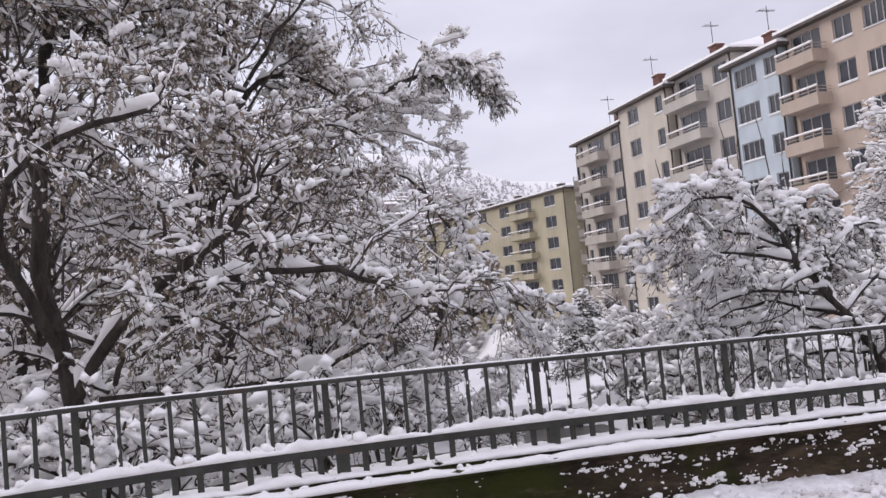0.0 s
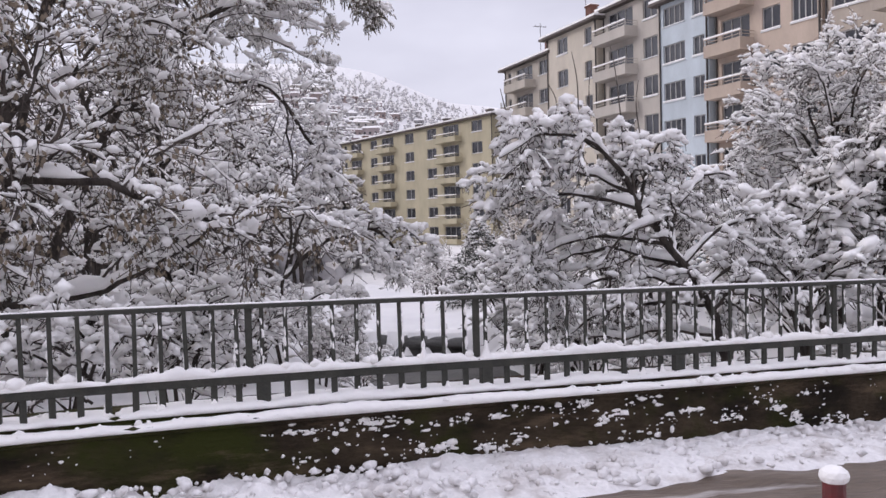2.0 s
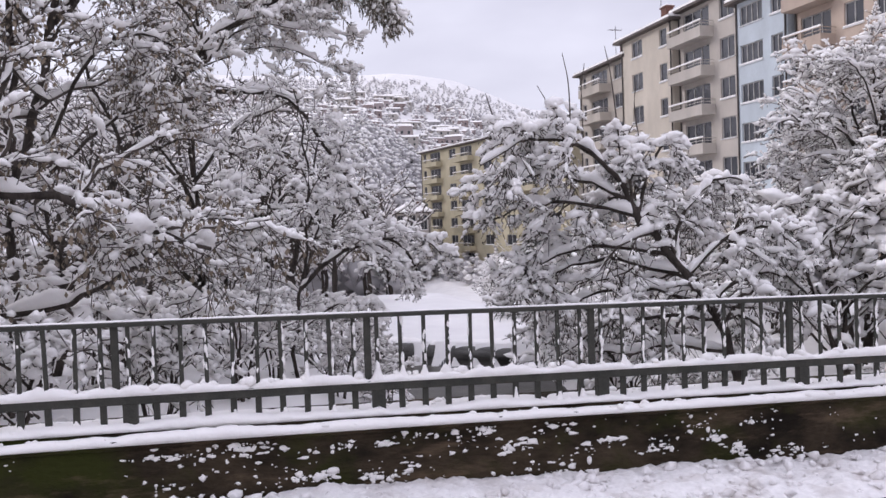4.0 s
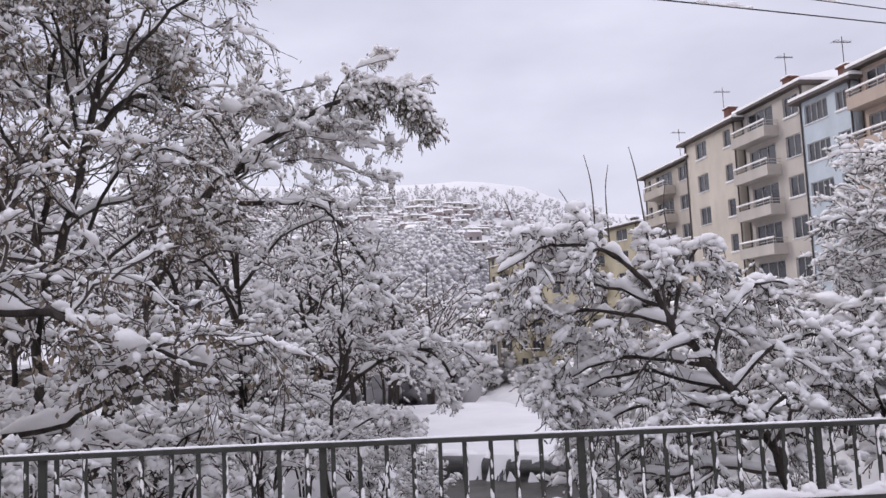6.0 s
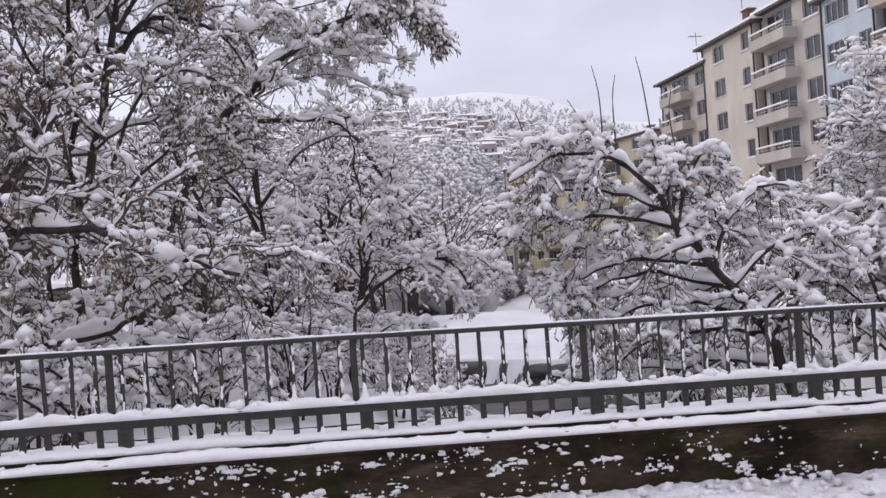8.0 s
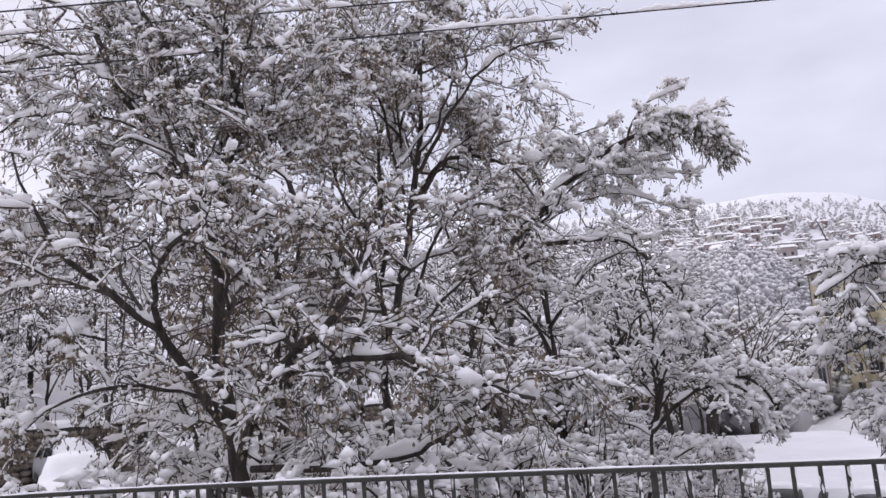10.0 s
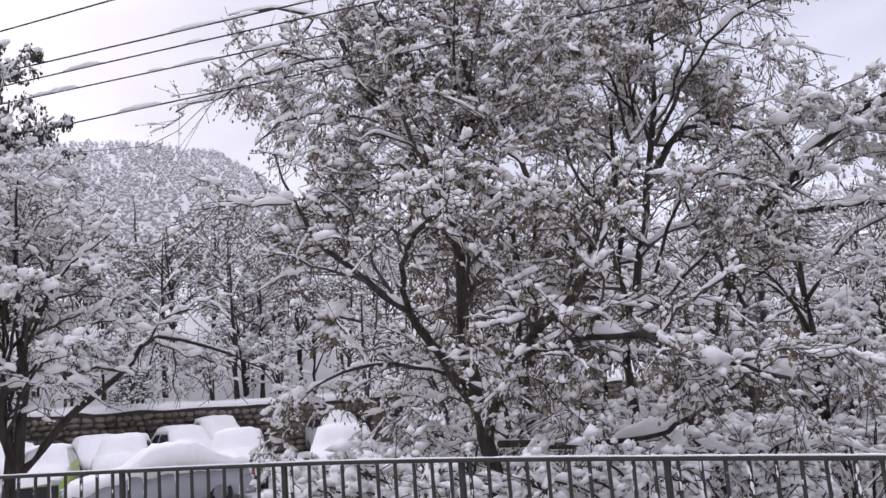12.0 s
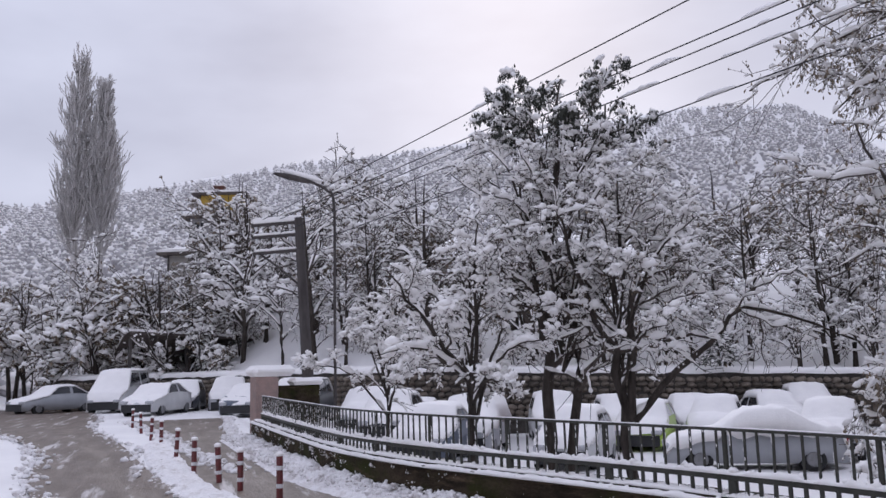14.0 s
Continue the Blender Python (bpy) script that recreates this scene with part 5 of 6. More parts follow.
# pale grey base colour stands in for the haze over the distant woods
WOODS = material("far_branches_hazed", (0.41, 0.395, 0.4), 0.95, (0.53, 0.515, 0.52), 0.3, bump=0.2)
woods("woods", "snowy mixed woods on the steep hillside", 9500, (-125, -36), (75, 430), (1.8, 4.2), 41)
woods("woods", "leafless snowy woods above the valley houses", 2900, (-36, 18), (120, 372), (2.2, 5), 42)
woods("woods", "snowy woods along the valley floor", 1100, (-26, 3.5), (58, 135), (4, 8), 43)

woods("woods", "leafless woods in haze-paled colour on the slope above the stream", 1500, (-13, 8), (128, 245), (3, 6), 44)
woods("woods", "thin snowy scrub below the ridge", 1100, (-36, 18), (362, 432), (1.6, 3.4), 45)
HOUSE_WALLS = [plaster(f"house_plaster_{n}", c) for n, c in (("red", (0.34, 0.27, 0.25)), ("grey", (0.36, 0.345, 0.34)), ("cream", (0.45, 0.42, 0.38)), ("pink", (0.4, 0.34, 0.33)))]


def small_house(wall_mat, w, d, h, place, label):
    root = thing("hillside_house", place, label, "house", "houses on the hill")
    part("wall", box(bmesh.new(), -w / 2, w / 2, -d / 2, d / 2, -3, h), wall_mat, root)
    o, r = 0.4, 1.2
    vv = [(-w / 2 - o, -d / 2 - o, h), (w / 2 + o, -d / 2 - o, h), (w / 2 + o, d / 2 + o, h), (-w / 2 - o, d / 2 + o, h), (-w / 2 - o, 0, h + r), (w / 2 + o, 0, h + r)]
    qs = [(0, 1, 5, 4), (2, 3, 4, 5), (3, 2, 1, 0)]
    part("roof", quick_mesh("roof", vv, qs, [(1, 2, 5), (3, 0, 4)], smooth=False), SNOW, root, "roof under thick snow")
    pane = box_mesh("window", -0.4, 0.4, -0.06, 0.02, 0, 1.0)
    pane.materials.append(GLASS)
    for f in range(max(1, int(h / 2.2))):
        for k in range(3):
            part("window", pane, None, root, place=pose(-w / 2 + w * (k + 0.5) / 3, -d / 2, 0.8 + f * 2.2))
    return root


models = [small_house(HOUSE_WALLS[i % 4], w, d, h, pose(x, y, float(ground_z(x, y)), 0, 0, 10), "distant hillside house with a snowy roof")
          for i, (w, d, h, x, y) in enumerate(((8, 6, 3.2, -30, 230), (7, 6, 3.0, 5, 250), (10, 7, 4.6, -14, 210), (7, 7, 3.4, 22, 270)))]
hrng = random.Random(9)
for i in range(260):
    az, r = math.radians(hrng.uniform(-22, 12)), hrng.uniform(235, 352)
    x, y = r * math.sin(az), r * math.cos(az)
    copy_thing(models[hrng.randrange(4)], pose(x, y, float(ground_z(x, y)) - 0.3, 0, 0, hrng.uniform(-25, 25)) @ Matrix.Scale(hrng.uniform(0.5, 0.8), 4))
house("house", "small grey house with a snowy roof beyond the stream", (9.2, 125.4), (14.6, 124.6), -3.4, 4.0, 2, [(2, "w"), (2, "w"), (2, "w")], GREYB, depth=7, rise=1.4, group="")


# ---------------------------------------------------------------- stream and weir
def sheet(name, x0, x1, y0, y1, z, step, bump, mat):
    xs, ys = np.arange(x0, x1 + step / 2, step), np.arange(y0, y1 + step / 2, step)
    x, y = np.meshgrid(xs, ys)
    zz = z + bump * NOISE3(x, y, 2.0)
    i = np.arange(x.size).reshape(x.shape)
    q = np.stack([i[:-1, :-1], i[:-1, 1:], i[1:, 1:], i[1:, :-1]], -1)
    return part(name, quick_mesh(name, np.stack([x, y, zz], -1), q), mat)


tagged(sheet("water", -1.4, 6.9, 0.6, 23.4, -2.86, 0.3, 0.02, WATER), "dark stream water below the weir", "water", kind="structure")
tagged(sheet("water", -3.4, 1.2, 22.6, 37.0, -2.28, 0.4, 0.02, WATER), "dark open water above the weir", "water", kind="structure")
WHITE_WATER = material("white_water", (0.16, 0.165, 0.17), 0.3, (0.06, 0.065, 0.07), 6, bump=0.5, stretch=(4, 1, 0.4))
weir = thing("weir", pose(2.0, 22.0, -2.9, 0, 0, -27), "low concrete weir with falling water and icicles", "weir")
WEIR_STONE = material("wet_weir_stone", (0.05, 0.048, 0.045), 0.5, (0.13, 0.125, 0.117), 2.2, bump=0.8, fine=0.3, stretch=(0.5, 1, 2.5), spec=0.3)
# a long rounded crest with one notch through which the stream falls
wx = np.arange(-3.6, 3.61, 0.1)
turn = np.linspace(0, math.pi * 0.62, 8)
face = [(0.9, -0.5), (0.9, 0.66)] + [(0.16 - 0.3 * math.sin(a), 0.42 + 0.3 * math.cos(a)) for a in turn] + [(-0.12, 0.05), (-0.22, -0.5)]
notch = 0.34 * np.array([float(smooth(0.2, 0.32, x) * smooth(0.78, 0.66, x) + smooth(0.98, 1.08, x) * smooth(1.62, 1.5, x)) for x in wx])
v = np.array([[(x, d + 0.03 * noise.noise((x * 1.3, d, 2.0)) + 1.1 * n * (k > 1), z + 0.05 * noise.noise((x * 0.8, z * 2, 5.0)) - (0.1 * abs(x) / 3.6 + n) * (1 <= k < 9)) for k, (d, z) in enumerate(face)] for x, n in zip(wx, notch)])
i = np.arange(v.shape[0] * v.shape[1]).reshape(v.shape[:2])
part("sill", quick_mesh("sill", v, np.stack([i[:-1, :-1], i[:-1, 1:], i[1:, 1:], i[1:, :-1]], -1)), WEIR_STONE, weir)
rng = np.random.default_rng(3)
for x in (0.36, 0.45, 0.55, 0.63, 1.12, 1.22, 1.3, 1.42, 1.5):
    t = np.linspace(0, 1, 7)
    P = np.stack([x + 0.02 * rng.normal(0, 1, 7), 0.18 - 0.34 * t, 0.42 - 0.42 * t**1.5], -1)
    v, q = tube_arrays(P[None], np.full((1, 7), rng.uniform(0.015, 0.045)) * np.linspace(0.7, 1.2, 7)[None], 6)
    part("falling_water", quick_mesh("falling_water", v, q), WHITE_WATER, weir)
for x, y, w, d, h in ((-1.7, 0.75, 0.9, 0.3, 0.1), (-0.7, 0.65, 0.9, 0.42, 0.16), (0.0, 0.6, 0.5, 0.36, 0.14), (0.88, 0.42, 0.12, 0.36, 0.12), (2.4, 0.7, 0.8, 0.4, 0.14), (3.2, 0.6, 0.6, 0.45, 0.16), (-2.9, 0.75, 0.6, 0.35, 0.12)):
    bm = bmesh.new()
    bmesh.ops.create_icosphere(bm, subdivisions=3, radius=1, matrix=Matrix.LocRotScale((x, y, 0.68), None, (w, d, h)))
    for vert in bm.verts:
        vert.co.z += 0.05 * noise.noise(vert.co * 2.3)
    part("snow_cap", bm, SNOW, weir)


# ---------------------------------------------------------------- snow stuck to the parapet and the bars
def stuck(name, label, bunches, many, spread, size, seed, front):
    """Ragged patches of snow on the parapet's face, each of many small pieces."""
    rng = np.random.default_rng(seed)
    s, h, r = [], [], []
    for _ in range(bunches):
        a, z = rng.uniform(S_END, 8), 0.39 - 0.37 * rng.random() ** 1.5
        n = int(rng.integers(*many))
        wide = rng.uniform(*spread)
        s += list(a + rng.normal(0, wide, n))
        h += list(z + rng.normal(0, rng.uniform(0.12, 0.5) * wide, n))
        r += list(size[0] + (size[1] - size[0]) * rng.random(n) ** 2.5)
    s, h, r = np.array(s), np.clip(h, -0.02, 0.395), np.array(r)
    p = np.array([along(a) for a in s])
    C = np.stack([p[:, 0], p[:, 1] - front, h + grade(p[:, 0])], -1)
    count, n = len(C), len(BLOB_V)
    v = BLOB_V[None] * (1 + rng.normal(0, 0.35, (count, n, 1)).clip(-0.6, 0.6)) * (r[:, None] * np.stack([rng.uniform(0.7, 1.9, count), np.full(count, 0.3), rng.uniform(0.5, 1.1, count)], -1))[:, None] + C[:, None]
    t = BLOB_T[None] + (np.arange(count) * n)[:, None, None]
    tagged(part(name, quick_mesh(name, v.reshape(-1, 3), None, t.reshape(-1, 3)), SNOW), label, "snow", kind="stuff")


stuck("wall_snow", "ragged patches of snow stuck to the parapet face", 150, (8, 40), (0.03, 0.13), (0.004, 0.02), 51, 0.175)
stuck("wall_snow", "small flecks of snow on the parapet face", 150, (1, 5), (0.05, 0.3), (0.003, 0.011), 52, 0.175)
rng = np.random.default_rng(55)
C = []
for i in range(first, 6):
    for j in range(10):
        s = i * 1.5 + j * 0.15
        p = along(s)
        for _ in range(8):
            C.append((p[0] + rng.normal(0, 0.004), p[1] - 0.009, 0.74 + 0.35 * rng.random() ** 1.3 + float(grade(p[0]))))
C = np.array(C)
n = len(BLOB_V)
v = C[:, None] + BLOB_V[None] * np.array([0.0085, 0.005, 0.028]) * rng.uniform(0.5, 1.3, (len(C), 1, 1)) * (1 + rng.normal(0, 0.2, (len(C), n, 1)))
tagged(part("bar_snow", quick_mesh("bar_snow", v.reshape(-1, 3), None, (BLOB_T[None] + (np.arange(len(C)) * n)[:, None, None]).reshape(-1, 3)), SNOW), "flecks of snow stuck to the railing bars", "snow", kind="stuff")
v, q = [], []
foot = []
for i in range(first, 6):
    for j in range(10):
        if rng.random() < 0.55:
            p = along(i * 1.5 + j * 0.15)
            foot.append(((p[0], p[1] - 0.012, float(grade(p[0])) + (0.5 if rng.random() < 0.6 else 0.705)), rng.uniform(0.035, 0.06), rng.uniform(0.05, 0.11)))
turn = np.linspace(0, 2 * math.pi, 9)[:-1]
for c, w, h in foot:
    k = len(v)
    for f, up in ((1.0, 0.0), (0.55, 0.3), (0.3, 0.62), (0.17, 1.0)):
        v += [(c[0] + w * f * math.cos(a) * rng.uniform(0.85, 1.15), c[1] + 0.6 * w * f * math.sin(a), c[2] + h * up) for a in turn]
    q += [(k + 8 * r + a, k + 8 * r + (a + 1) % 8, k + 8 * r + 8 + (a + 1) % 8, k + 8 * r + 8 + a) for r in range(3) for a in range(8)]
    q += [(k + 24, k + 25, k + 26, k + 27), (k + 24, k + 27, k + 28, k + 31), (k + 28, k + 29, k + 30, k + 31)]
tagged(part("foot_snow", quick_mesh("foot_snow", v, q), SNOW), "small cones of snow drifted round the feet of the bars", "snow", kind="stuff")
C = np.stack([(lambda p: (p[0], p[1] - 0.01 * rng.normal(), 0.732 + float(grade(p[0]))))(along(s)) for s in rng.uniform(first * 1.5, 8, 230)])
v, t = blob_arrays(rng, C, rng.uniform(0.02, 0.048, len(C)), flat=0.8, rough=0.12)
tagged(part("rail_snow", quick_mesh("rail_snow", v, None, t), SNOW), "rounded humps of snow on the middle rail", "snow", kind="stuff")
C = np.stack([(lambda p, d: (p[0], p[1] - d[0], d[1] + float(grade(p[0]))))(along(s), ((rng.uniform(-0.2, 0.06), 0.512) if rng.random() < 0.6 else (rng.uniform(0.11, 0.2), 0.473))) for s in rng.uniform(S_END, 8, 900)])
v, t = blob_arrays(rng, C, 0.008 + 0.024 * rng.random(len(C)) ** 2, flat=0.8, rough=0.2)
tagged(part("coping_lumps", quick_mesh("coping_lumps", v, None, t), SNOW), "small lumps of snow fallen onto the parapet coping", "snow", kind="stuff")
C = np.stack([(lambda p, d: (p[0], p[1] - d, float(grade(p[0])) + (0.12 + 0.06 * rng.random()) * float(np.interp(p[0], [-1.6, 0.6], [1, 0.5]))))(along(s), rng.uniform(0.22, 0.95)) for s in rng.uniform(S_END, 6, 2400)])
v, t = blob_arrays(rng, C, 0.01 + 0.034 * rng.random(len(C)) ** 2, flat=0.8, rough=0.25)
tagged(part("snow_lumps", quick_mesh("snow_lumps", v, None, t), SNOW_DIRTY), "loose lumps of ploughed snow", "snow", kind="stuff")

# ---------------------------------------------------------------- road
ROAD_IN = [(6, -2.55), (0, -3.0), (-4, -3.75), (-8, -5.0), (-13, -6.6), (-22, -8.0), (-30, -9.4), (-40, -10.2), (-56, -13.0)]
ROAD_OUT = [(6, -5.2), (-4, -6.0), (-8, -7.2), (-13, -8.6), (-20, -9.6), (-27, -11.6), (-36, -14.5), (-56, -21.0)]
a, b = spline([(x, y, 0) for x, y in ROAD_IN], 160), spline([(x, y, 0) for x, y in ROAD_OUT], 160)
u = np.linspace(0, 1, 30)[None, :, None]
g = a[:, None] * (1 - u) + b[:, None] * u
rut = 0.02 * np.cos(u[..., 0] * 6.28 * 2)
g[..., 2] = ground_z(g[..., 0], g[..., 1]) + 0.03 + rut + 0.012 * NOISE3(g[..., 0], g[..., 1], 2.5)
i = np.arange(g.shape[0] * g.shape[1]).reshape(g.shape[:2])
road = part("road", quick_mesh("road", g, np.stack([i[:-1, :-1], i[:-1, 1:], i[1:, 1:], i[1:, :-1]], -1)), SLUSH)
tagged(road, "wet road covered in brown slush, curving away", "road", kind="structure")
# the footway's slush goes on past the gate
a = spline([(-14, -4.75, 0), (-18, -4.95, 0), (-24, -5.1, 0), (-33, -4.8, 0)], 60)
b = spline([(-14, -5.5, 0), (-18, -6.2, 0), (-24, -6.95, 0), (-33, -8.5, 0)], 60)
g = a[:, None] * (1 - u) + b[:, None] * u
g[..., 2] = ground_z(g[..., 0], g[..., 1]) + 0.035
i = np.arange(g.shape[0] * g.shape[1]).reshape(g.shape[:2])
tagged(part("footway", quick_mesh("footway", g, np.stack([i[:-1, :-1], i[:-1, 1:], i[1:, 1:], i[1:, :-1]], -1)), SLUSH), "slushy turning place at the car park gate", "pavement", kind="structure")

# crumbs of snow thrown up along the edges of the slush
rng = np.random.default_rng(58)
C = []
for line, width in ((ROAD_IN, 0.12), (ROAD_OUT, 0.14), ([(-14, -4.75), (-18, -4.95), (-24, -5.1), (-33, -4.8)], 0.12), ([(-14, -5.5), (-18, -6.2), (-24, -6.95), (-33, -8.5)], 0.12)):
    p = spline([(x, y, 0) for x, y in line], 420)
    p = p[rng.integers(0, len(p), 650)] + rng.normal(0, width, (650, 3))
    C.append(p[p[:, 0] > -48])
C = np.concatenate(C)
C[:, 2] = ground_z(C[:, 0], C[:, 1]) + 0.045
v, t = blob_arrays(rng, C, 0.015 + 0.07 * rng.random(len(C)) ** 2.5, flat=0.7, rough=0.25)
tagged(part("snow_crumbs", quick_mesh("snow_crumbs", v, None, t), SNOW_DIRTY), "crumbs of dirty snow along the slush edges", "snow", kind="stuff")
RED = material("red_paint", (0.17, 0.025, 0.025), 0.5, (0.09, 0.025, 0.025), 8, bump=0.2)
bollard = thing("bollard", pose(-10.49, -5.09, float(grade(-10.5))), "thin red and white kerb post capped with snow", "bollard", "kerb posts")
bm = bmesh.new()
bmesh.ops.create_cone(bm, cap_ends=True, segments=12, radius1=0.045, radius2=0.045, depth=0.62, matrix=Matrix.Translation((0, 0, 0.31)))
part("shaft", bm, RED, bollard)
for z in (0.22, 0.46):
    bm = bmesh.new()
    bmesh.ops.create_cone(bm, cap_ends=True, segments=12, radius1=0.048, radius2=0.048, depth=0.055, matrix=Matrix.Translation((0, 0, z)))
    part("band", bm, WHITE, bollard, "white band")
bm = bmesh.new()
bmesh.ops.create_icosphere(bm, subdivisions=2, radius=0.06, matrix=Matrix.LocRotScale((0, 0, 0.64), None, (1, 1, 0.7)))
part("snow_cap", bm, SNOW, bollard)
for x, y in ((0.75, -2.72), (-11.67, -5.54), (-12.7, -5.8), (-14.15, -6.18), (-16.82, -6.51), (-20.32, -6.89), (-22.66, -7.21), (-25.82, -7.61), (-29.19, -8.06)):
    copy_thing(bollard, pose(x, y, float(grade(x)) - 0.03, srng.uniform(-4, 4), srng.uniform(-4, 4), srng.uniform(0, 90)))


# ---------------------------------------------------------------- gate pillar, poles, wires
PINK_PLASTER = material("worn_pink_plaster", (0.36, 0.25, 0.22), 0.9, (0.26, 0.2, 0.18), 3, bump=0.6, fine=0.2)
pillar = thing("gate_pillar", pose(-21.6, -4.35, 0.2, 0, 0, 12), "worn pink plastered gate pillar with a thick snow cap", "pillar")
part("shaft", box(bmesh.new(), -0.3, 0.3, -0.3, 0.3, -0.3, 1.6, 0.02), PINK_PLASTER, pillar)
part("side_wall", box(bmesh.new(), -0.2, 0.2, 0.3, 1.5, -0.8, 1.35, 0.03), CONCRETE, pillar)
part("snow_cap", box(bmesh.new(), -0.42, 0.42, -0.42, 0.75, 1.6, 1.9, 0.12), SNOW, pillar)
part("snow_cap", box(bmesh.new(), -0.3, 0.3, 0.7, 1.6, 1.35, 1.55, 0.09), SNOW, pillar)

POLE_MAT = material("tarred_pole", (0.05, 0.042, 0.04), 0.85, (0.09, 0.08, 0.075), 5, bump=0.6, stretch=(1, 1, 0.2))
pole = thing("utility_pole", pose(-25.6, -2.55, 0.0, 3.2, 0, 0), "dark utility pole with three crossarms under snow", "utility pole")
bm = bmesh.new()
bmesh.ops.create_cone(bm, cap_ends=True, segments=14, radius1=0.2, radius2=0.14, depth=7.4, matrix=Matrix.Translation((0, 0, 3.2)))
part("shaft", bm, POLE_MAT, pole)
ARM = Vector((-0.3, -0.95, 0)).normalized()
arm_turn = math.degrees(math.atan2(ARM.y, ARM.x))
for z in (6.75, 6.35, 5.83):
    arm = part("crossarm", box(bmesh.new(), -0.15, 1.55, -0.05, 0.05, -0.05, 0.05, 0.01), POLE_MAT, pole, place=pose(0, 0, z, 0, 0, arm_turn))
    part("snow", box(bmesh.new(), -0.1, 1.5, -0.07, 0.07, 0.05, 0.13 if z < 6.5 else 0.24, 0.035), SNOW, arm)
    for x in (0.3, 0.85, 1.4):
        bm = bmesh.new()
        bmesh.ops.create_cone(bm, cap_ends=True, segments=8, radius1=0.04, radius2=0.055, depth=0.14, matrix=Matrix.Translation((x, 0, -0.12)))
        part("insulator", bm, WHITE, arm)
v, q = tube_arrays(np.array([[(0, 0, 4.6), tuple(ARM * 0.7 + Vector((0, 0, 5.3))), tuple(ARM * 1.3 + Vector((0, 0, 5.8)))]]), np.full((1, 3), 0.035), 6)
part("brace", quick_mesh("brace", v, q), POLE_MAT, pole)

lamp = thing("street_lamp", pose(-26.0, -1.7, 0.0), "curved-arm street lamp with snow along its head", "street lamp")
v, q = tube_arrays(np.array([spline([(0, 0, 0), (0, 0, 4), (0, 0, 7.4), (-0.05, -0.25, 7.95), (-0.12, -0.7, 8.2)], 20)]), np.full((1, 20), 0.048), 8)
part("post", quick_mesh("post", v, q), POLE_MAT, lamp)
bm = bmesh.new()
bmesh.ops.create_icosphere(bm, subdivisions=3, radius=1, matrix=Matrix.LocRotScale((-0.25, -1.3, 8.36), Euler((radians(-14), 0, radians(-12))), (0.13, 0.72, 0.1)))
part("head", bm, POLE_MAT, lamp)
bm = bmesh.new()
bmesh.ops.create_icosphere(bm, subdivisions=3, radius=1, matrix=Matrix.LocRotScale((-0.22, -1.05, 8.46), Euler((radians(-16), 0, radians(-12))), (0.12, 0.75, 0.1)))
part("snow", bm, SNOW, lamp)

CABLE = material("black_cable", (0.02, 0.02, 0.022), 0.6, bump=0.1)


def wire(start, through_point, reach, sag, seed, snow_runs):
    """An overhead wire with broken lengths of snow on it."""
    a, b = Vector(start), Vector(through_point)
    end = a + (b - a) * reach
    t = np.linspace(0, 1, 60)
    p = np.array(a)[None] * (1 - t)[:, None] + np.array(end)[None] * t[:, None]
    p[:, 2] -= sag * np.sin(np.pi * t)
    root = thing("overhead_wire", Matrix.Identity(4), "black overhead wire with broken lengths of snow", "wire", "overhead wires")
    v, q = tube_arrays(p[None], np.full((1, 60), 0.013), 5)
    part("cable", quick_mesh("cable", v, q), CABLE, root)
    r = np.random.default_rng(seed)
    P, R = [], []
    for _ in range(snow_runs):
        u = r.uniform(0.15, 0.97)
        w = r.uniform(0.15, 0.85) / np.linalg.norm(np.array(end - a))
        s = np.linspace(u, u + w, 10)
        line = np.stack([np.interp(s, t, p[:, k]) for k in range(3)], -1)
        rad = r.uniform(0.028, 0.055) * np.sin(np.linspace(0.12, 3.02, 10)) ** 0.5 * r.uniform(0.8, 1.2, 10)
        line[:, 2] += rad * 0.9
        P.append(line)
        R.append(rad)
    v, q = tube_arrays(np.array(P), np.array(R), 7)
    part("snow", quick_mesh("snow", v, q), SNOW, root)["kind"] = "stuff"


PX = Vector((-25.6, -2.75, 0))
wire(PX + ARM * 1.4 + Vector((0, 0, 6.85)), (-5.0, 2.94, 7.81), 2.0, -0.1, 61, 12)
wire(PX + ARM * 0.85 + Vector((0, 0, 6.85)), (-5.0, 3.37, 7.16), 2.0, -0.1, 62, 34)
wire(PX + ARM * 0.3 + Vector((0, 0, 6.85)), (-5.0, 4.25, 7.36), 2.0, -0.1, 63, 26)
wire(PX + ARM * 0.85 + Vector((0, 0, 6.4)), (-5.0, 5.31, 7.48), 2.0, -0.1, 64, 36)
wire(PX + ARM * 0.3 + Vector((0, 0, 5.85)), (-5.0, 4.51, 6.6), 2.0, -0.1, 65, 34)


# ---------------------------------------------------------------- parked cars
TYRE = material("tyre_rubber", (0.018, 0.018, 0.018), 0.85, (0.03, 0.03, 0.03), 6, bump=0.3)
RIM = material("wheel_rim", (0.3, 0.3, 0.31), 0.4, (0.2, 0.2, 0.2), 6, metal=0.7, bump=0.1)
LAMP_RED = material("tail_lens", (0.25, 0.02, 0.02), 0.3, bump=0.05)
LAMP_CLEAR = material("head_lens", (0.5, 0.5, 0.52), 0.15, bump=0.05)
TRIM = material("black_trim", (0.025, 0.025, 0.027), 0.6, bump=0.1)
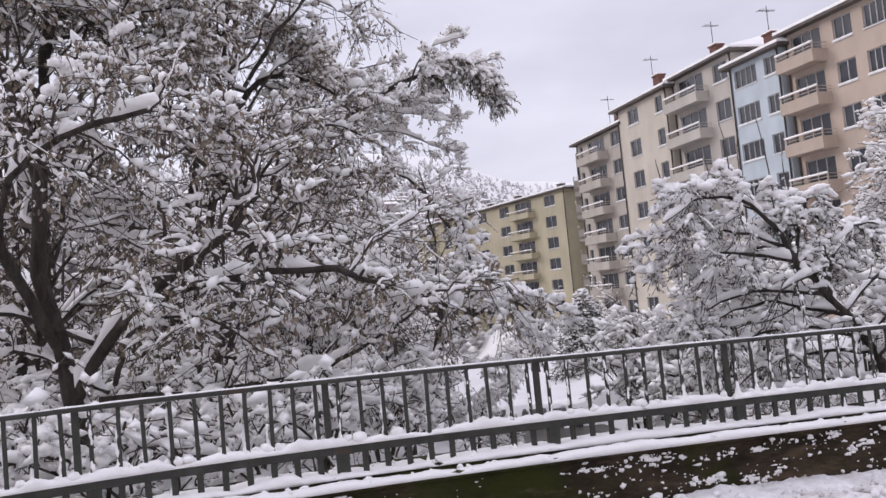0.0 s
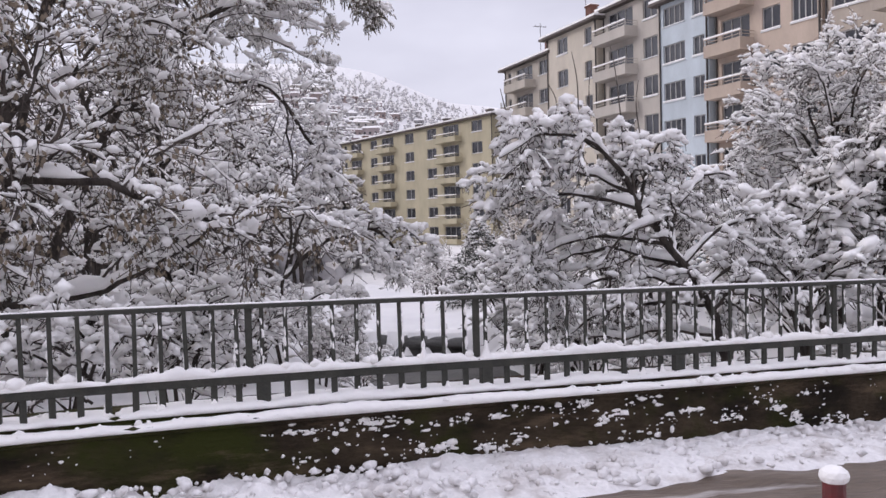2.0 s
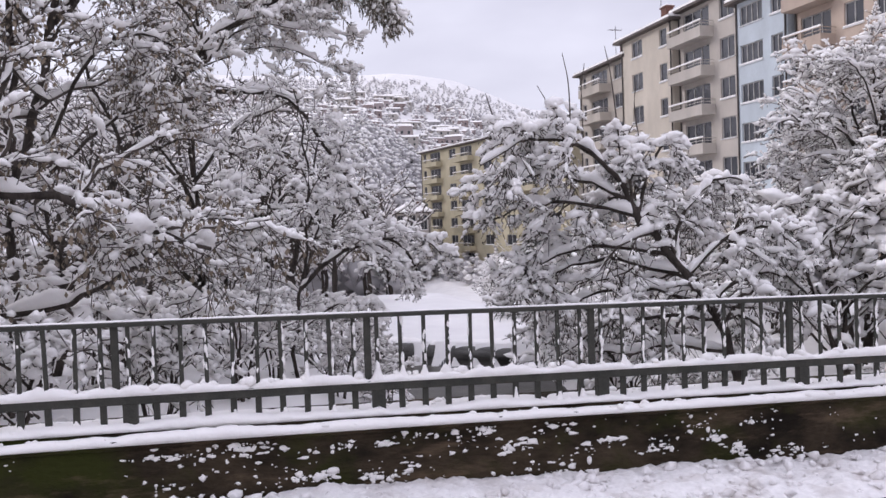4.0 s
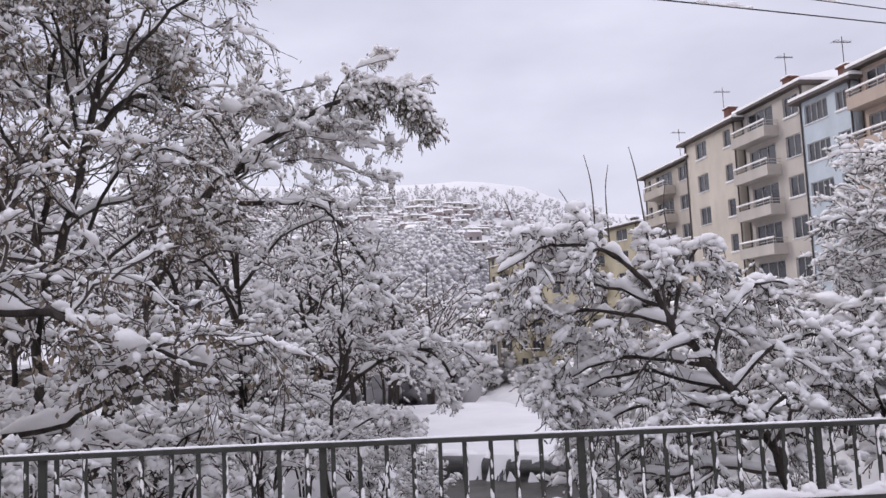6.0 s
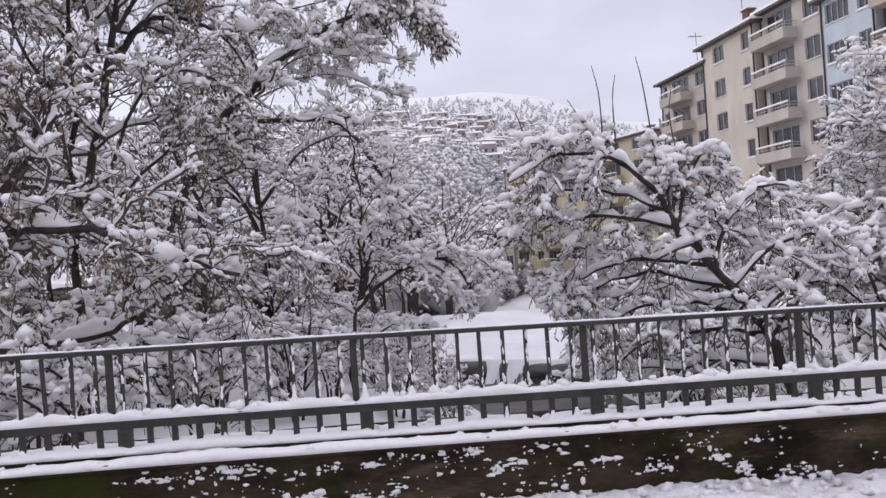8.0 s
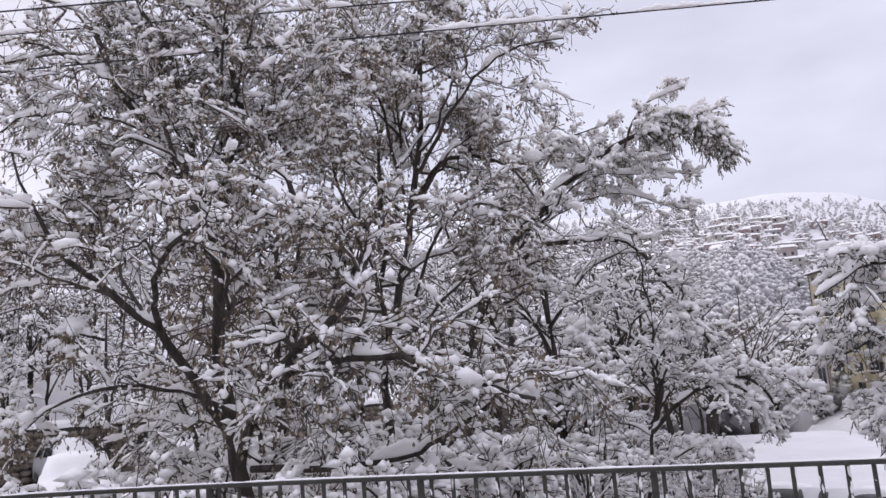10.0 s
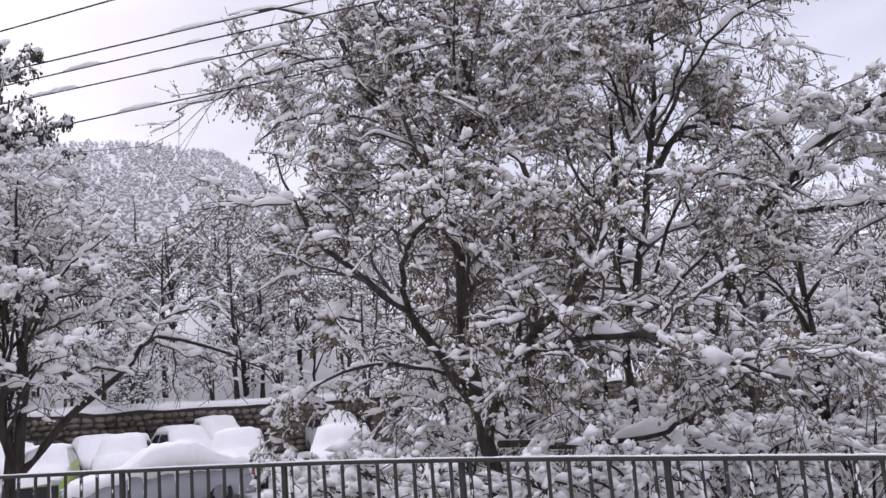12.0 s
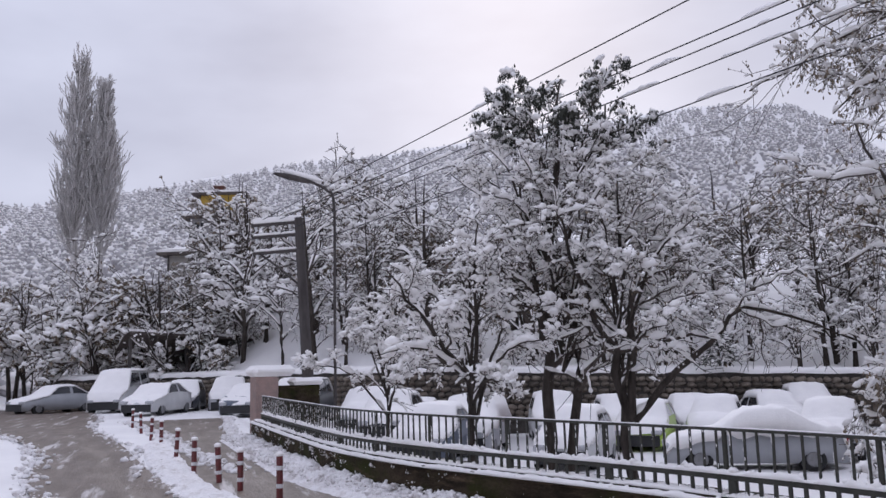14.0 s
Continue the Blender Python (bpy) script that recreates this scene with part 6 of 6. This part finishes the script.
PAINTS = {n: material(f"car_paint_{n}", c, 0.35, [k * 0.85 for k in c], 1.5, bump=0.05) for n, c in
          (("white", (0.6, 0.6, 0.6)), ("silver", (0.4, 0.41, 0.43)), ("dark", (0.05, 0.055, 0.065)), ("red", (0.2, 0.03, 0.03)), ("lime", (0.36, 0.5, 0.08)), ("blue", (0.07, 0.09, 0.13)))}
KINDS = {  # length, width, then height of the outline from nose to tail
    "sedan": (4.35, 1.7, [(0.0, 0.55), (0.04, 0.72), (0.25, 0.9), (0.31, 0.95), (0.46, 1.4), (0.68, 1.42), (0.84, 1.02), (0.97, 0.95), (1.0, 0.6)], (0.29, 0.85)),
    "hatch": (3.9, 1.68, [(0.0, 0.55), (0.04, 0.74), (0.22, 0.92), (0.28, 0.98), (0.44, 1.46), (0.8, 1.45), (0.94, 1.05), (0.985, 0.95), (1.0, 0.6)], (0.26, 0.95)),
    "suv": (4.4, 1.8, [(0.0, 0.7), (0.04, 0.9), (0.22, 1.05), (0.28, 1.1), (0.4, 1.66), (0.9, 1.64), (0.97, 1.1), (0.99, 1.0), (1.0, 0.7)], (0.26, 0.97)),
    "van": (5.0, 1.9, [(0.0, 0.6), (0.04, 0.95), (0.16, 1.15), (0.18, 1.2), (0.36, 2.1), (0.97, 2.15), (0.985, 1.6), (0.99, 1.0), (1.0, 0.6)], (0.16, 0.98)),
}


def car(label, kind, paint, place, snow=0.12, group="parked cars", seed=0):
    L, W, line, _ = KINDS[kind]
    rng = np.random.default_rng(seed)
    root = thing("parked_car", place, label, "car", group)
    xs = np.linspace(0, 1, 26)
    top = np.interp(xs, [p[0] for p in line], [p[1] for p in line])
    belt = np.minimum(top, 0.98 if kind in ("sedan", "hatch") else 1.1 if kind == "suv" else 1.25)
    hw = W / 2 * np.interp(xs, [0, 0.05, 0.15, 0.85, 0.96, 1.0], [0.78, 0.92, 1, 1, 0.94, 0.82])
    X = (xs - 0.5) * L

    def loft(rows, name, mat, parent, smooth_it=True):
        v = np.array(rows).reshape(len(X), -1, 3)
        n, k, _ = v.shape
        i = np.arange(n * k).reshape(n, k)
        j = np.roll(i, -1, 1)
        q = np.stack([i[:-1], j[:-1], j[1:], i[1:]], -1).reshape(-1, 4)
        me = quick_mesh(name, v, q, smooth=smooth_it)
        return part(name, me, mat, parent)

    arch = np.where((np.abs(xs - 0.19) < 0.075) | (np.abs(xs - 0.8) < 0.075), 0.42, 0.22)
    body_rows = [[(x, -w, a), (x, -w * 1.02, 0.55), (x, -w * 0.97, b), (x, -w * 0.5, b + 0.01), (x, w * 0.5, b + 0.01), (x, w * 0.97, b), (x, w * 1.02, 0.55), (x, w, a), (x, 0, a)]
                 for x, w, b, a in zip(X, hw, belt, arch)]
    body = loft(body_rows, "body", paint, root)
    cap_v = [(X[0], -hw[0], 0.22), (X[0], hw[0], 0.22), (X[0], hw[0], belt[0]), (X[0], -hw[0], belt[0]), (X[-1], -hw[-1], 0.22), (X[-1], hw[-1], 0.22), (X[-1], hw[-1], belt[-1]), (X[-1], -hw[-1], belt[-1])]
    part("bumper", quick_mesh("bumper", cap_v[:4], [(3, 2, 1, 0)], smooth=False), TRIM, root)
    part("bumper", quick_mesh("bumper", cap_v[4:], [(0, 1, 2, 3)], smooth=False), TRIM, root)
    cabin = top > belt + 0.03
    c0, c1 = np.argmax(cabin) - 1, len(xs) - np.argmax(cabin[::-1])
    sel = slice(max(c0, 0), min(c1 + 1, len(xs)))
    frac = (top - belt)[sel] / (top - belt).max()
    cab = np.array([[(x, -w * 0.95, b), (x, -w * (0.95 - 0.2 * f), t), (x, w * (0.95 - 0.2 * f), t), (x, w * 0.95, b)] for x, w, b, t, f in zip(X[sel], hw[sel], belt[sel], top[sel], frac)])
    n = len(cab)
    i = np.arange(n * 4).reshape(n, 4)
    q = np.stack([i[:-1, :-1], i[:-1, 1:], i[1:, 1:], i[1:, :-1]], -1).reshape(-1, 4)
    part("cabin", quick_mesh("cabin", cab, q), paint, root)
    # side windows, a hand's breadth inside the cabin's outline
    for side in (1, -1):
        w_rows = []
        for x, w, b, t, f in list(zip(X[sel], hw[sel], belt[sel], top[sel], frac))[1:-1]:
            lo, hi = 0.12, 0.86
            y = lambda k: side * (w * (0.95 - 0.2 * f * k) + 0.008)
            w_rows.append([(x, y(lo), b + (t - b) * lo), (x, y(hi), b + (t - b) * hi)])
        v = np.array(w_rows)
        m = len(v)
        i = np.arange(m * 2).reshape(m, 2)
        mids = [k for k in range(m - 1) if k not in (m // 2,)]
        q = np.stack([i[:-1, 0], i[:-1, 1], i[1:, 1], i[1:, 0]], -1)[mids]
        part("side_window", quick_mesh("side_window", v, q, smooth=False), GLASS, root)
    for fx_, fy in ((0.19, 1), (0.19, -1), (0.8, 1), (0.8, -1)):
        bm = bmesh.new()
        bmesh.ops.create_cone(bm, cap_ends=True, segments=20, radius1=0.31, radius2=0.31, depth=0.2)
        bmesh.ops.bevel(bm, geom=bm.edges[:], offset=0.02, segments=1, affect="EDGES")
        wheel = part("wheel", bm, TYRE, root, place=pose((fx_ - 0.5) * L, fy * (W / 2 - 0.1), 0.31, 90, 0, 0))
        bm = bmesh.new()
        bmesh.ops.create_cone(bm, cap_ends=True, segments=16, radius1=0.19, radius2=0.17, depth=0.04, matrix=Matrix.Translation((0, 0, -0.11 * fy)))
        part("rim", bm, RIM, wheel)
    for fy in (1, -1):
        part("headlight", box(bmesh.new(), -L / 2 - 0.02, -L / 2 + 0.2, fy * W * 0.33 - 0.16, fy * W * 0.33 + 0.16, 0.56, 0.7, 0.03), LAMP_CLEAR, root)
        part("tail_light", box(bmesh.new(), L / 2 - 0.16, L / 2 + 0.02, fy * W * 0.36 - 0.12, fy * W * 0.36 + 0.12, 0.62, 0.86, 0.03), LAMP_RED, root)
    part("number_plate", box(bmesh.new(), L / 2 + 0.005, L / 2 + 0.03, -0.26, 0.26, 0.44, 0.55), WHITE, root)
    lum = rng.normal(0, 0.014 + 0.08 * max(snow - 0.1, 0), (len(X), 7))
    sn = []
    for k, (x, w, t, b) in enumerate(zip(X, hw, top, belt)):
        f = np.clip((t - b) / max((top - belt).max(), 0.1), 0, 1)
        ww = w * (0.98 - 0.2 * f) + 0.03
        d = 0.75 * snow * np.interp(xs[k], [0, 0.06, 0.94, 1], [0.3, 1, 1, 0.3])
        ys = np.array([-1, -0.9, -0.5, 0, 0.5, 0.9, 1]) * ww
        zs = t + d * np.array([-0.4, 0.6, 1.0, 1.08, 1.0, 0.6, -0.4]) + lum[k]
        if snow > 0.15 and seed % 4 == 0:
            ys = np.array([-1.1, -1.0, -0.55, 0, 0.55, 1.0, 1.1]) * np.array([w, ww, ww, ww, ww, ww, w])
            zs[[0, -1]] = min(t, b) - 0.12 + 2 * lum[k, [0, -1]]
        sn.append([(x, yy, zz) for yy, zz in zip(ys, zs)] + [(x, ww * 0.6, t - 0.05), (x, -ww * 0.6, t - 0.05)])
    loft(sn, "snow_cover", SNOW, root)
    return root


def lot_z(x, y):
    return float(ground_z(x, y)) - 0.03


CARS = [  # kind, paint, x, y, heading, snow
    ("sedan", "silver", -17.4, 7.6, 62, 0.2), ("hatch", "white", -20.4, 4.1, 142, 0.2), ("sedan", "blue", -21.8, 0.4, 150, 0.16),
    ("hatch", "white", -23.6, 10.9, 140, 0.22), ("sedan", "red", -23.4, 5.6, 144, 0.12), ("hatch", "lime", -23.6, 8.2, 142, 0.13),
    ("suv", "silver", -26.8, 17.2, 160, 0.24), ("hatch", "white", -25.6, 14.8, 160, 0.24), ("sedan", "dark", -26.6, 12.0, 158, 0.22), ("hatch", "silver", -27.3, 9.2, 160, 0.24),
    ("suv", "white", -28.0, 6.9, 160, 0.22), ("sedan", "white", -28.7, 4.4, 158, 0.22), ("hatch", "red", -29.4, 2.0, -20, 0.12), ("hatch", "white", -30.2, 0.2, 160, 0.24), ("suv", "dark", -30.6, -2.2, 160, 0.06),
    ("hatch", "white", -18.6, 11.2, 136, 0.22), ("suv", "silver", -25.0, 2.7, 150, 0.22), ("hatch", "dark", -26.0, 0.2, 155, 0.2),
    ("hatch", "white", -23.5, 20.8, 150, 0.24), ("suv", "white", -20.8, 23.6, 150, 0.24), ("sedan", "silver", -15.6, 12.4, 132, 0.2),
    ("sedan", "white", -39.6, -7.6, 158, 0.05), ("van", "white", -45.2, -9.6, 166, 0.12), ("sedan", "silver", -47.0, -13.0, 132, 0.1),
    ("hatch", "dark", -43.4, -6.4, 172, 0.14), ("suv", "silver", -43.0, -4.2, 172, 0.14), ("sedan", "blue", -37.5, -3.6, 160, 0.04),
]
CAR_WORDS = {"sedan": "saloon car", "hatch": "hatchback car", "suv": "off-road car", "van": "delivery van"}
for n, (kind, paint, x, y, turn, deep) in enumerate(CARS):
    z = lot_z(x, y)
    car(f"{paint} {CAR_WORDS[kind]} parked under {'thick' if deep > 0.15 else 'thin'} snow", kind, PAINTS[paint], pose(x, y, z, 0, 0, turn), deep, seed=100 + n)

# ---------------------------------------------------------------- poplar, houses and shrubs on the left slope
rng = np.random.default_rng(81)
PALE_TWIG = material("pale_twig", (0.46, 0.435, 0.415), 0.9, (0.6, 0.57, 0.555), 2, bump=0.2)
poplar = thing("poplar", pose(-64.2, -13.8, 10.0), "tall bare twin-columned poplar with pale twigs", "tree")
pl, pr = [], []
COLUMNS = ((0.0, -0.6, 16.6, 2.3), (0.4, 1.2, 14.2, 1.9))
for ox, oy, tall, wide in COLUMNS:
    for k in range(230):
        a, u = rng.uniform(0, 6.28), rng.uniform(0.02, 0.9)
        side = wide * (0.35 + 0.65 * math.sin(math.pi * min(1, 0.2 + 0.75 * u)) ** 0.8) * rng.uniform(0.3, 0.85) * (1.0 - 0.75 * u**2.5)
        L = rng.uniform(2.0, 4.2) * (1.05 - 0.6 * u)
        z0 = u * tall
        pl.append([(ox + math.cos(a) * side * s**0.55, oy + math.sin(a) * side * s**0.55, min(z0 + L * s, tall)) for s in np.linspace(0, 1, 6)])
        pr.append(np.linspace(0.05, 0.02, 6))
P, R = np.array(pl), np.array(pr)
v, q = tube_arrays(np.array([spline([(ox, oy, -2), (ox, oy, tall * 0.4), (ox, oy, tall)], 12) for ox, oy, tall, _ in COLUMNS]), np.tile(np.linspace(0.26, 0.03, 12), (2, 1)), 7)
part("trunk", quick_mesh("trunk", v, q), PALE_TWIG, poplar)
Q, r = offshoots(rng, P, R, 9, (0.2, 0.42), spread=(12, 32), droop=-0.15, k=4)
v, q = join_arrays([tube_arrays(P, R, 4), tube_arrays(Q, np.maximum(r, 0.027), 3)])
part("crown", quick_mesh("crown", v, q), PALE_TWIG, poplar)
v, t = puffs(rng, Q, r, 1.0, (0.04, 0.09), False)
part("snow_load", quick_mesh("snow_load", v, None, t), SNOW, poplar)

OCHRE = plaster("ochre_plaster", (0.5, 0.33, 0.06))
house("house", "ochre gabled house with snow on its roof", (-82.6, -5.5), (-81.4, -1.5), 12.2, 19.7, 2, [(2, "-"), (2, "w"), (2, "-")], OCHRE, depth=7, rise=0.9, group="")
house("house", "grey house with a flat snowy roof on the slope", (-79.0, -6.4), (-77.2, -0.8), 10.5, 16.7, 2, [(2, "w"), (2, "-"), (2, "w")], HOUSE_WALLS[1], depth=2.6, rise=0.5, group="")
house("house", "pale house with a broad snowy roof on the slope", (-63.4, -7.9), (-61.3, -1.8), 5.6, 11.0, 2, [(2, "-"), (2, "w"), (2, "-")], HOUSE_WALLS[2], depth=6, rise=0.8, group="")
shed = thing("lean_to_roof", pose(-51.2, -6.8, 2.2, 0, 0, -72), "collapsed lean-to roof with snow and dark underside", "shed")
part("roof", quick_mesh("roof", [(-4, -1.4, 0.5), (3.5, -1.4, 0.9), (3.5, 1.6, 2.3), (-4, 1.6, 1.9), (-4, -1.4, 0.35), (3.5, -1.4, 0.75), (3.5, 1.6, 2.15), (-4, 1.6, 1.75)], [(0, 1, 2, 3), (7, 6, 5, 4), (0, 4, 5, 1), (1, 5, 6, 2), (2, 6, 7, 3), (3, 7, 4, 0)], smooth=False), ROOF_MAT, shed)
part("snow", quick_mesh("snow", [(-4, -1.4, 0.62), (3.5, -1.4, 1.02), (3.5, 1.6, 2.45), (-4, 1.6, 2.05), (-4, -1.4, 0.5), (3.5, -1.4, 0.9), (3.5, 1.6, 2.3), (-4, 1.6, 1.9)], [(0, 1, 2, 3), (7, 6, 5, 4), (0, 4, 5, 1), (1, 5, 6, 2), (2, 6, 7, 3), (3, 7, 4, 0)], smooth=False), SNOW, shed)
for x in (-3.6, 0, 3.2):
    part("post", box(bmesh.new(), x - 0.08, x + 0.08, 1.3, 1.46, -0.5, 1.9), POLE_MAT, shed)


def evergreen(label, height, width, place, seed, layers=260):
    """A dense dark evergreen bush with snow on its sprays."""
    rng = np.random.default_rng(seed)
    root = thing("evergreen_bush", place, label, "bush")
    u = rng.random(layers) ** 0.8
    a = rng.uniform(0, 6.28, layers)
    w = width * (1.05 - u) ** 0.8
    base = np.stack([0 * u, 0 * u, u * height], -1)
    tip = np.stack([np.cos(a) * w, np.sin(a) * w, u * height - 0.1 * w + rng.normal(0, 0.05, layers)], -1)
    s = np.linspace(0.15, 1, 6)[None, :, None]
    P = base[:, None] * (1 - s) + tip[:, None] * s
    R = np.tile(np.linspace(0.01, 0.004, 6), (layers, 1))
    Q, r = offshoots(rng, P, R, 9, (0.2, 0.4), spread=(25, 60), droop=0.3, k=4, thin=0.8)
    v, q = join_arrays([tube_arrays(P, R, 4), tube_arrays(Q, np.full_like(r, 0.012), 4)])
    part("foliage", quick_mesh("foliage", v, q), DARK_LEAF, root)
    v, t = puffs(rng, Q, r, 0.55, (0.025, 0.055), True)
    v2, t2 = puffs(rng, P, R, 2.0, (0.03, 0.06), True)
    part("snow_load", quick_mesh("snow_load", np.concatenate([v, v2]), None, np.concatenate([t, t2 + len(v)])), SNOW, root)


evergreen("round dark evergreen bush above the stone wall", 1.6, 0.9, pose(-27.6, 14.0, 1.9), 92, 160)
evergreen("broad dark snowy evergreen on the far bank", 3.6, 1.7, pose(7.6, 26.5, float(ground_z(7.6, 26.5)) - 0.3), 97, 300)
evergreen("tall dark snowy conifer among bare trees", 6.0, 1.7, pose(-58.5, -7.4, float(ground_z(-58.5, -7.4))), 95, 150)
evergreen("dark snowy conifer beside the pale house", 4.6, 1.5, pose(-57.0, -5.0, float(ground_z(-57.0, -5.0))), 96, 130)
evergreen("dark snowy conifer on the slope", 5.0, 1.6, pose(-62, -10.5, float(ground_z(-62, -10.5))), 93, 150)
evergreen("dark evergreen bush by the sheds", 2.2, 1.0, pose(-50.5, -3.4, 2.6), 94, 160)

# ---------------------------------------------------------------- stone wall behind the car park
lot_wall = thing("stone_wall", Matrix.Identity(4), "rough field-stone retaining wall with snow along its top", "wall", kind="structure")
line = np.stack([WALL_X, WALL_Y], -1)[1:7].astype(float)
seg = np.linalg.norm(np.diff(line, axis=0), axis=1)
cum = np.concatenate([[0], np.cumsum(seg)])
ss = np.arange(0, cum[-1], 0.5)
wp = np.stack([np.interp(ss, cum, line[:, 0]), np.interp(ss, cum, line[:, 1])], -1)
wt = np.gradient(wp, axis=0)
wt /= np.linalg.norm(wt, axis=1, keepdims=True)
wn_ = np.stack([wt[:, 1], -wt[:, 0]], -1)
wz = np.minimum(ground_z(wp[:, 0] + wn_[:, 0] * 1.0, wp[:, 1] + wn_[:, 1] * 1.0), 0.3)
fall = np.interp(wp[:, 1], [2, 21, 40], [0, 0.6, 0.9])[:, None]
prof = np.array([(0.45, -1.5), (0.45, 1.85), (-0.35, 1.9), (-0.35, -1.5)])
v = np.concatenate([np.repeat(wp[:, None], 4, 1) + wn_[:, None] * prof[None, :, :1], (prof[None, :, 1:] - fall[:, None] * (prof[None, :, 1:] > 0))], -1)
i = np.arange(len(ss) * 4).reshape(-1, 4)
q = np.stack([i[:-1, :-1], i[:-1, 1:], i[1:, 1:], i[1:, :-1]], -1).reshape(-1, 4)
part("core", quick_mesh("core", v, q, smooth=False), MORTAR, lot_wall)
prof = np.array([(0.55, 1.84), (0.56, 1.98), (0.2, 2.1), (-0.5, 2.14), (-0.9, 1.9)])
v = np.concatenate([np.repeat(wp[:, None], 5, 1) + wn_[:, None] * prof[None, :, :1], prof[None, :, 1:] - fall[:, None] + np.random.default_rng(6).normal(0, 0.025, (len(ss), 5, 1))], -1)
i = np.arange(len(ss) * 5).reshape(-1, 5)
part("snow_cap", quick_mesh("snow_cap", v, np.stack([i[:-1, :-1], i[:-1, 1:], i[1:, 1:], i[1:, :-1]], -1).reshape(-1, 4)), SNOW, lot_wall)
stone_meshes = []
srng2 = np.random.default_rng(7)
for k in range(8):
    vv = BLOB_V * (1 + srng2.normal(0, 0.16, (len(BLOB_V), 1))) * np.array([0.5, 0.16, 0.5])
    vv = np.sign(vv) * np.abs(vv) ** 0.75 * 0.8
    me = quick_mesh("stone", vv, None, BLOB_T)
    me.materials.append(STONE)
    stone_meshes.append(me)
rest_v, rest_t, count = [], [], 0
for row in range(8):
    s = srng2.uniform(0, 0.3)
    while s < cum[-1] - 0.6:
        w = srng2.uniform(0.24, 0.5)
        p = np.array([np.interp(s + w / 2, cum, line[:, 0]), np.interp(s + w / 2, cum, line[:, 1])])
        k = min(int((s + w / 2) / 0.5), len(wt) - 1)
        c = p + wn_[k] * 0.45
        z = -0.05 + row * 0.235 - float(fall[k, 0]) + srng2.normal(0, 0.02)
        ang = math.degrees(math.atan2(wt[k, 1], wt[k, 0]))
        m = pose(c[0], c[1], z, 0, srng2.uniform(-12, 12), ang) @ Matrix.Diagonal((w * 1.05, 0.7, 0.25, 1))
        if count < 300 and row >= 3 and 17 < s < 45:
            part("stone", stone_meshes[srng2.integers(0, 8)], None, lot_wall, place=m)
            count += 1
        else:
            vv = np.array([x.co[:] for x in stone_meshes[k % 8].vertices])
            rest_v.append(vv @ np.array(m.to_3x3()).T + np.array(m.translation))
            rest_t.append(BLOB_T + len(BLOB_V) * len(rest_t))
        s += w
rest = part("stones", quick_mesh("stones", np.concatenate(rest_v), None, np.concatenate(rest_t)), STONE, lot_wall)
rest["kind"] = "stuff"
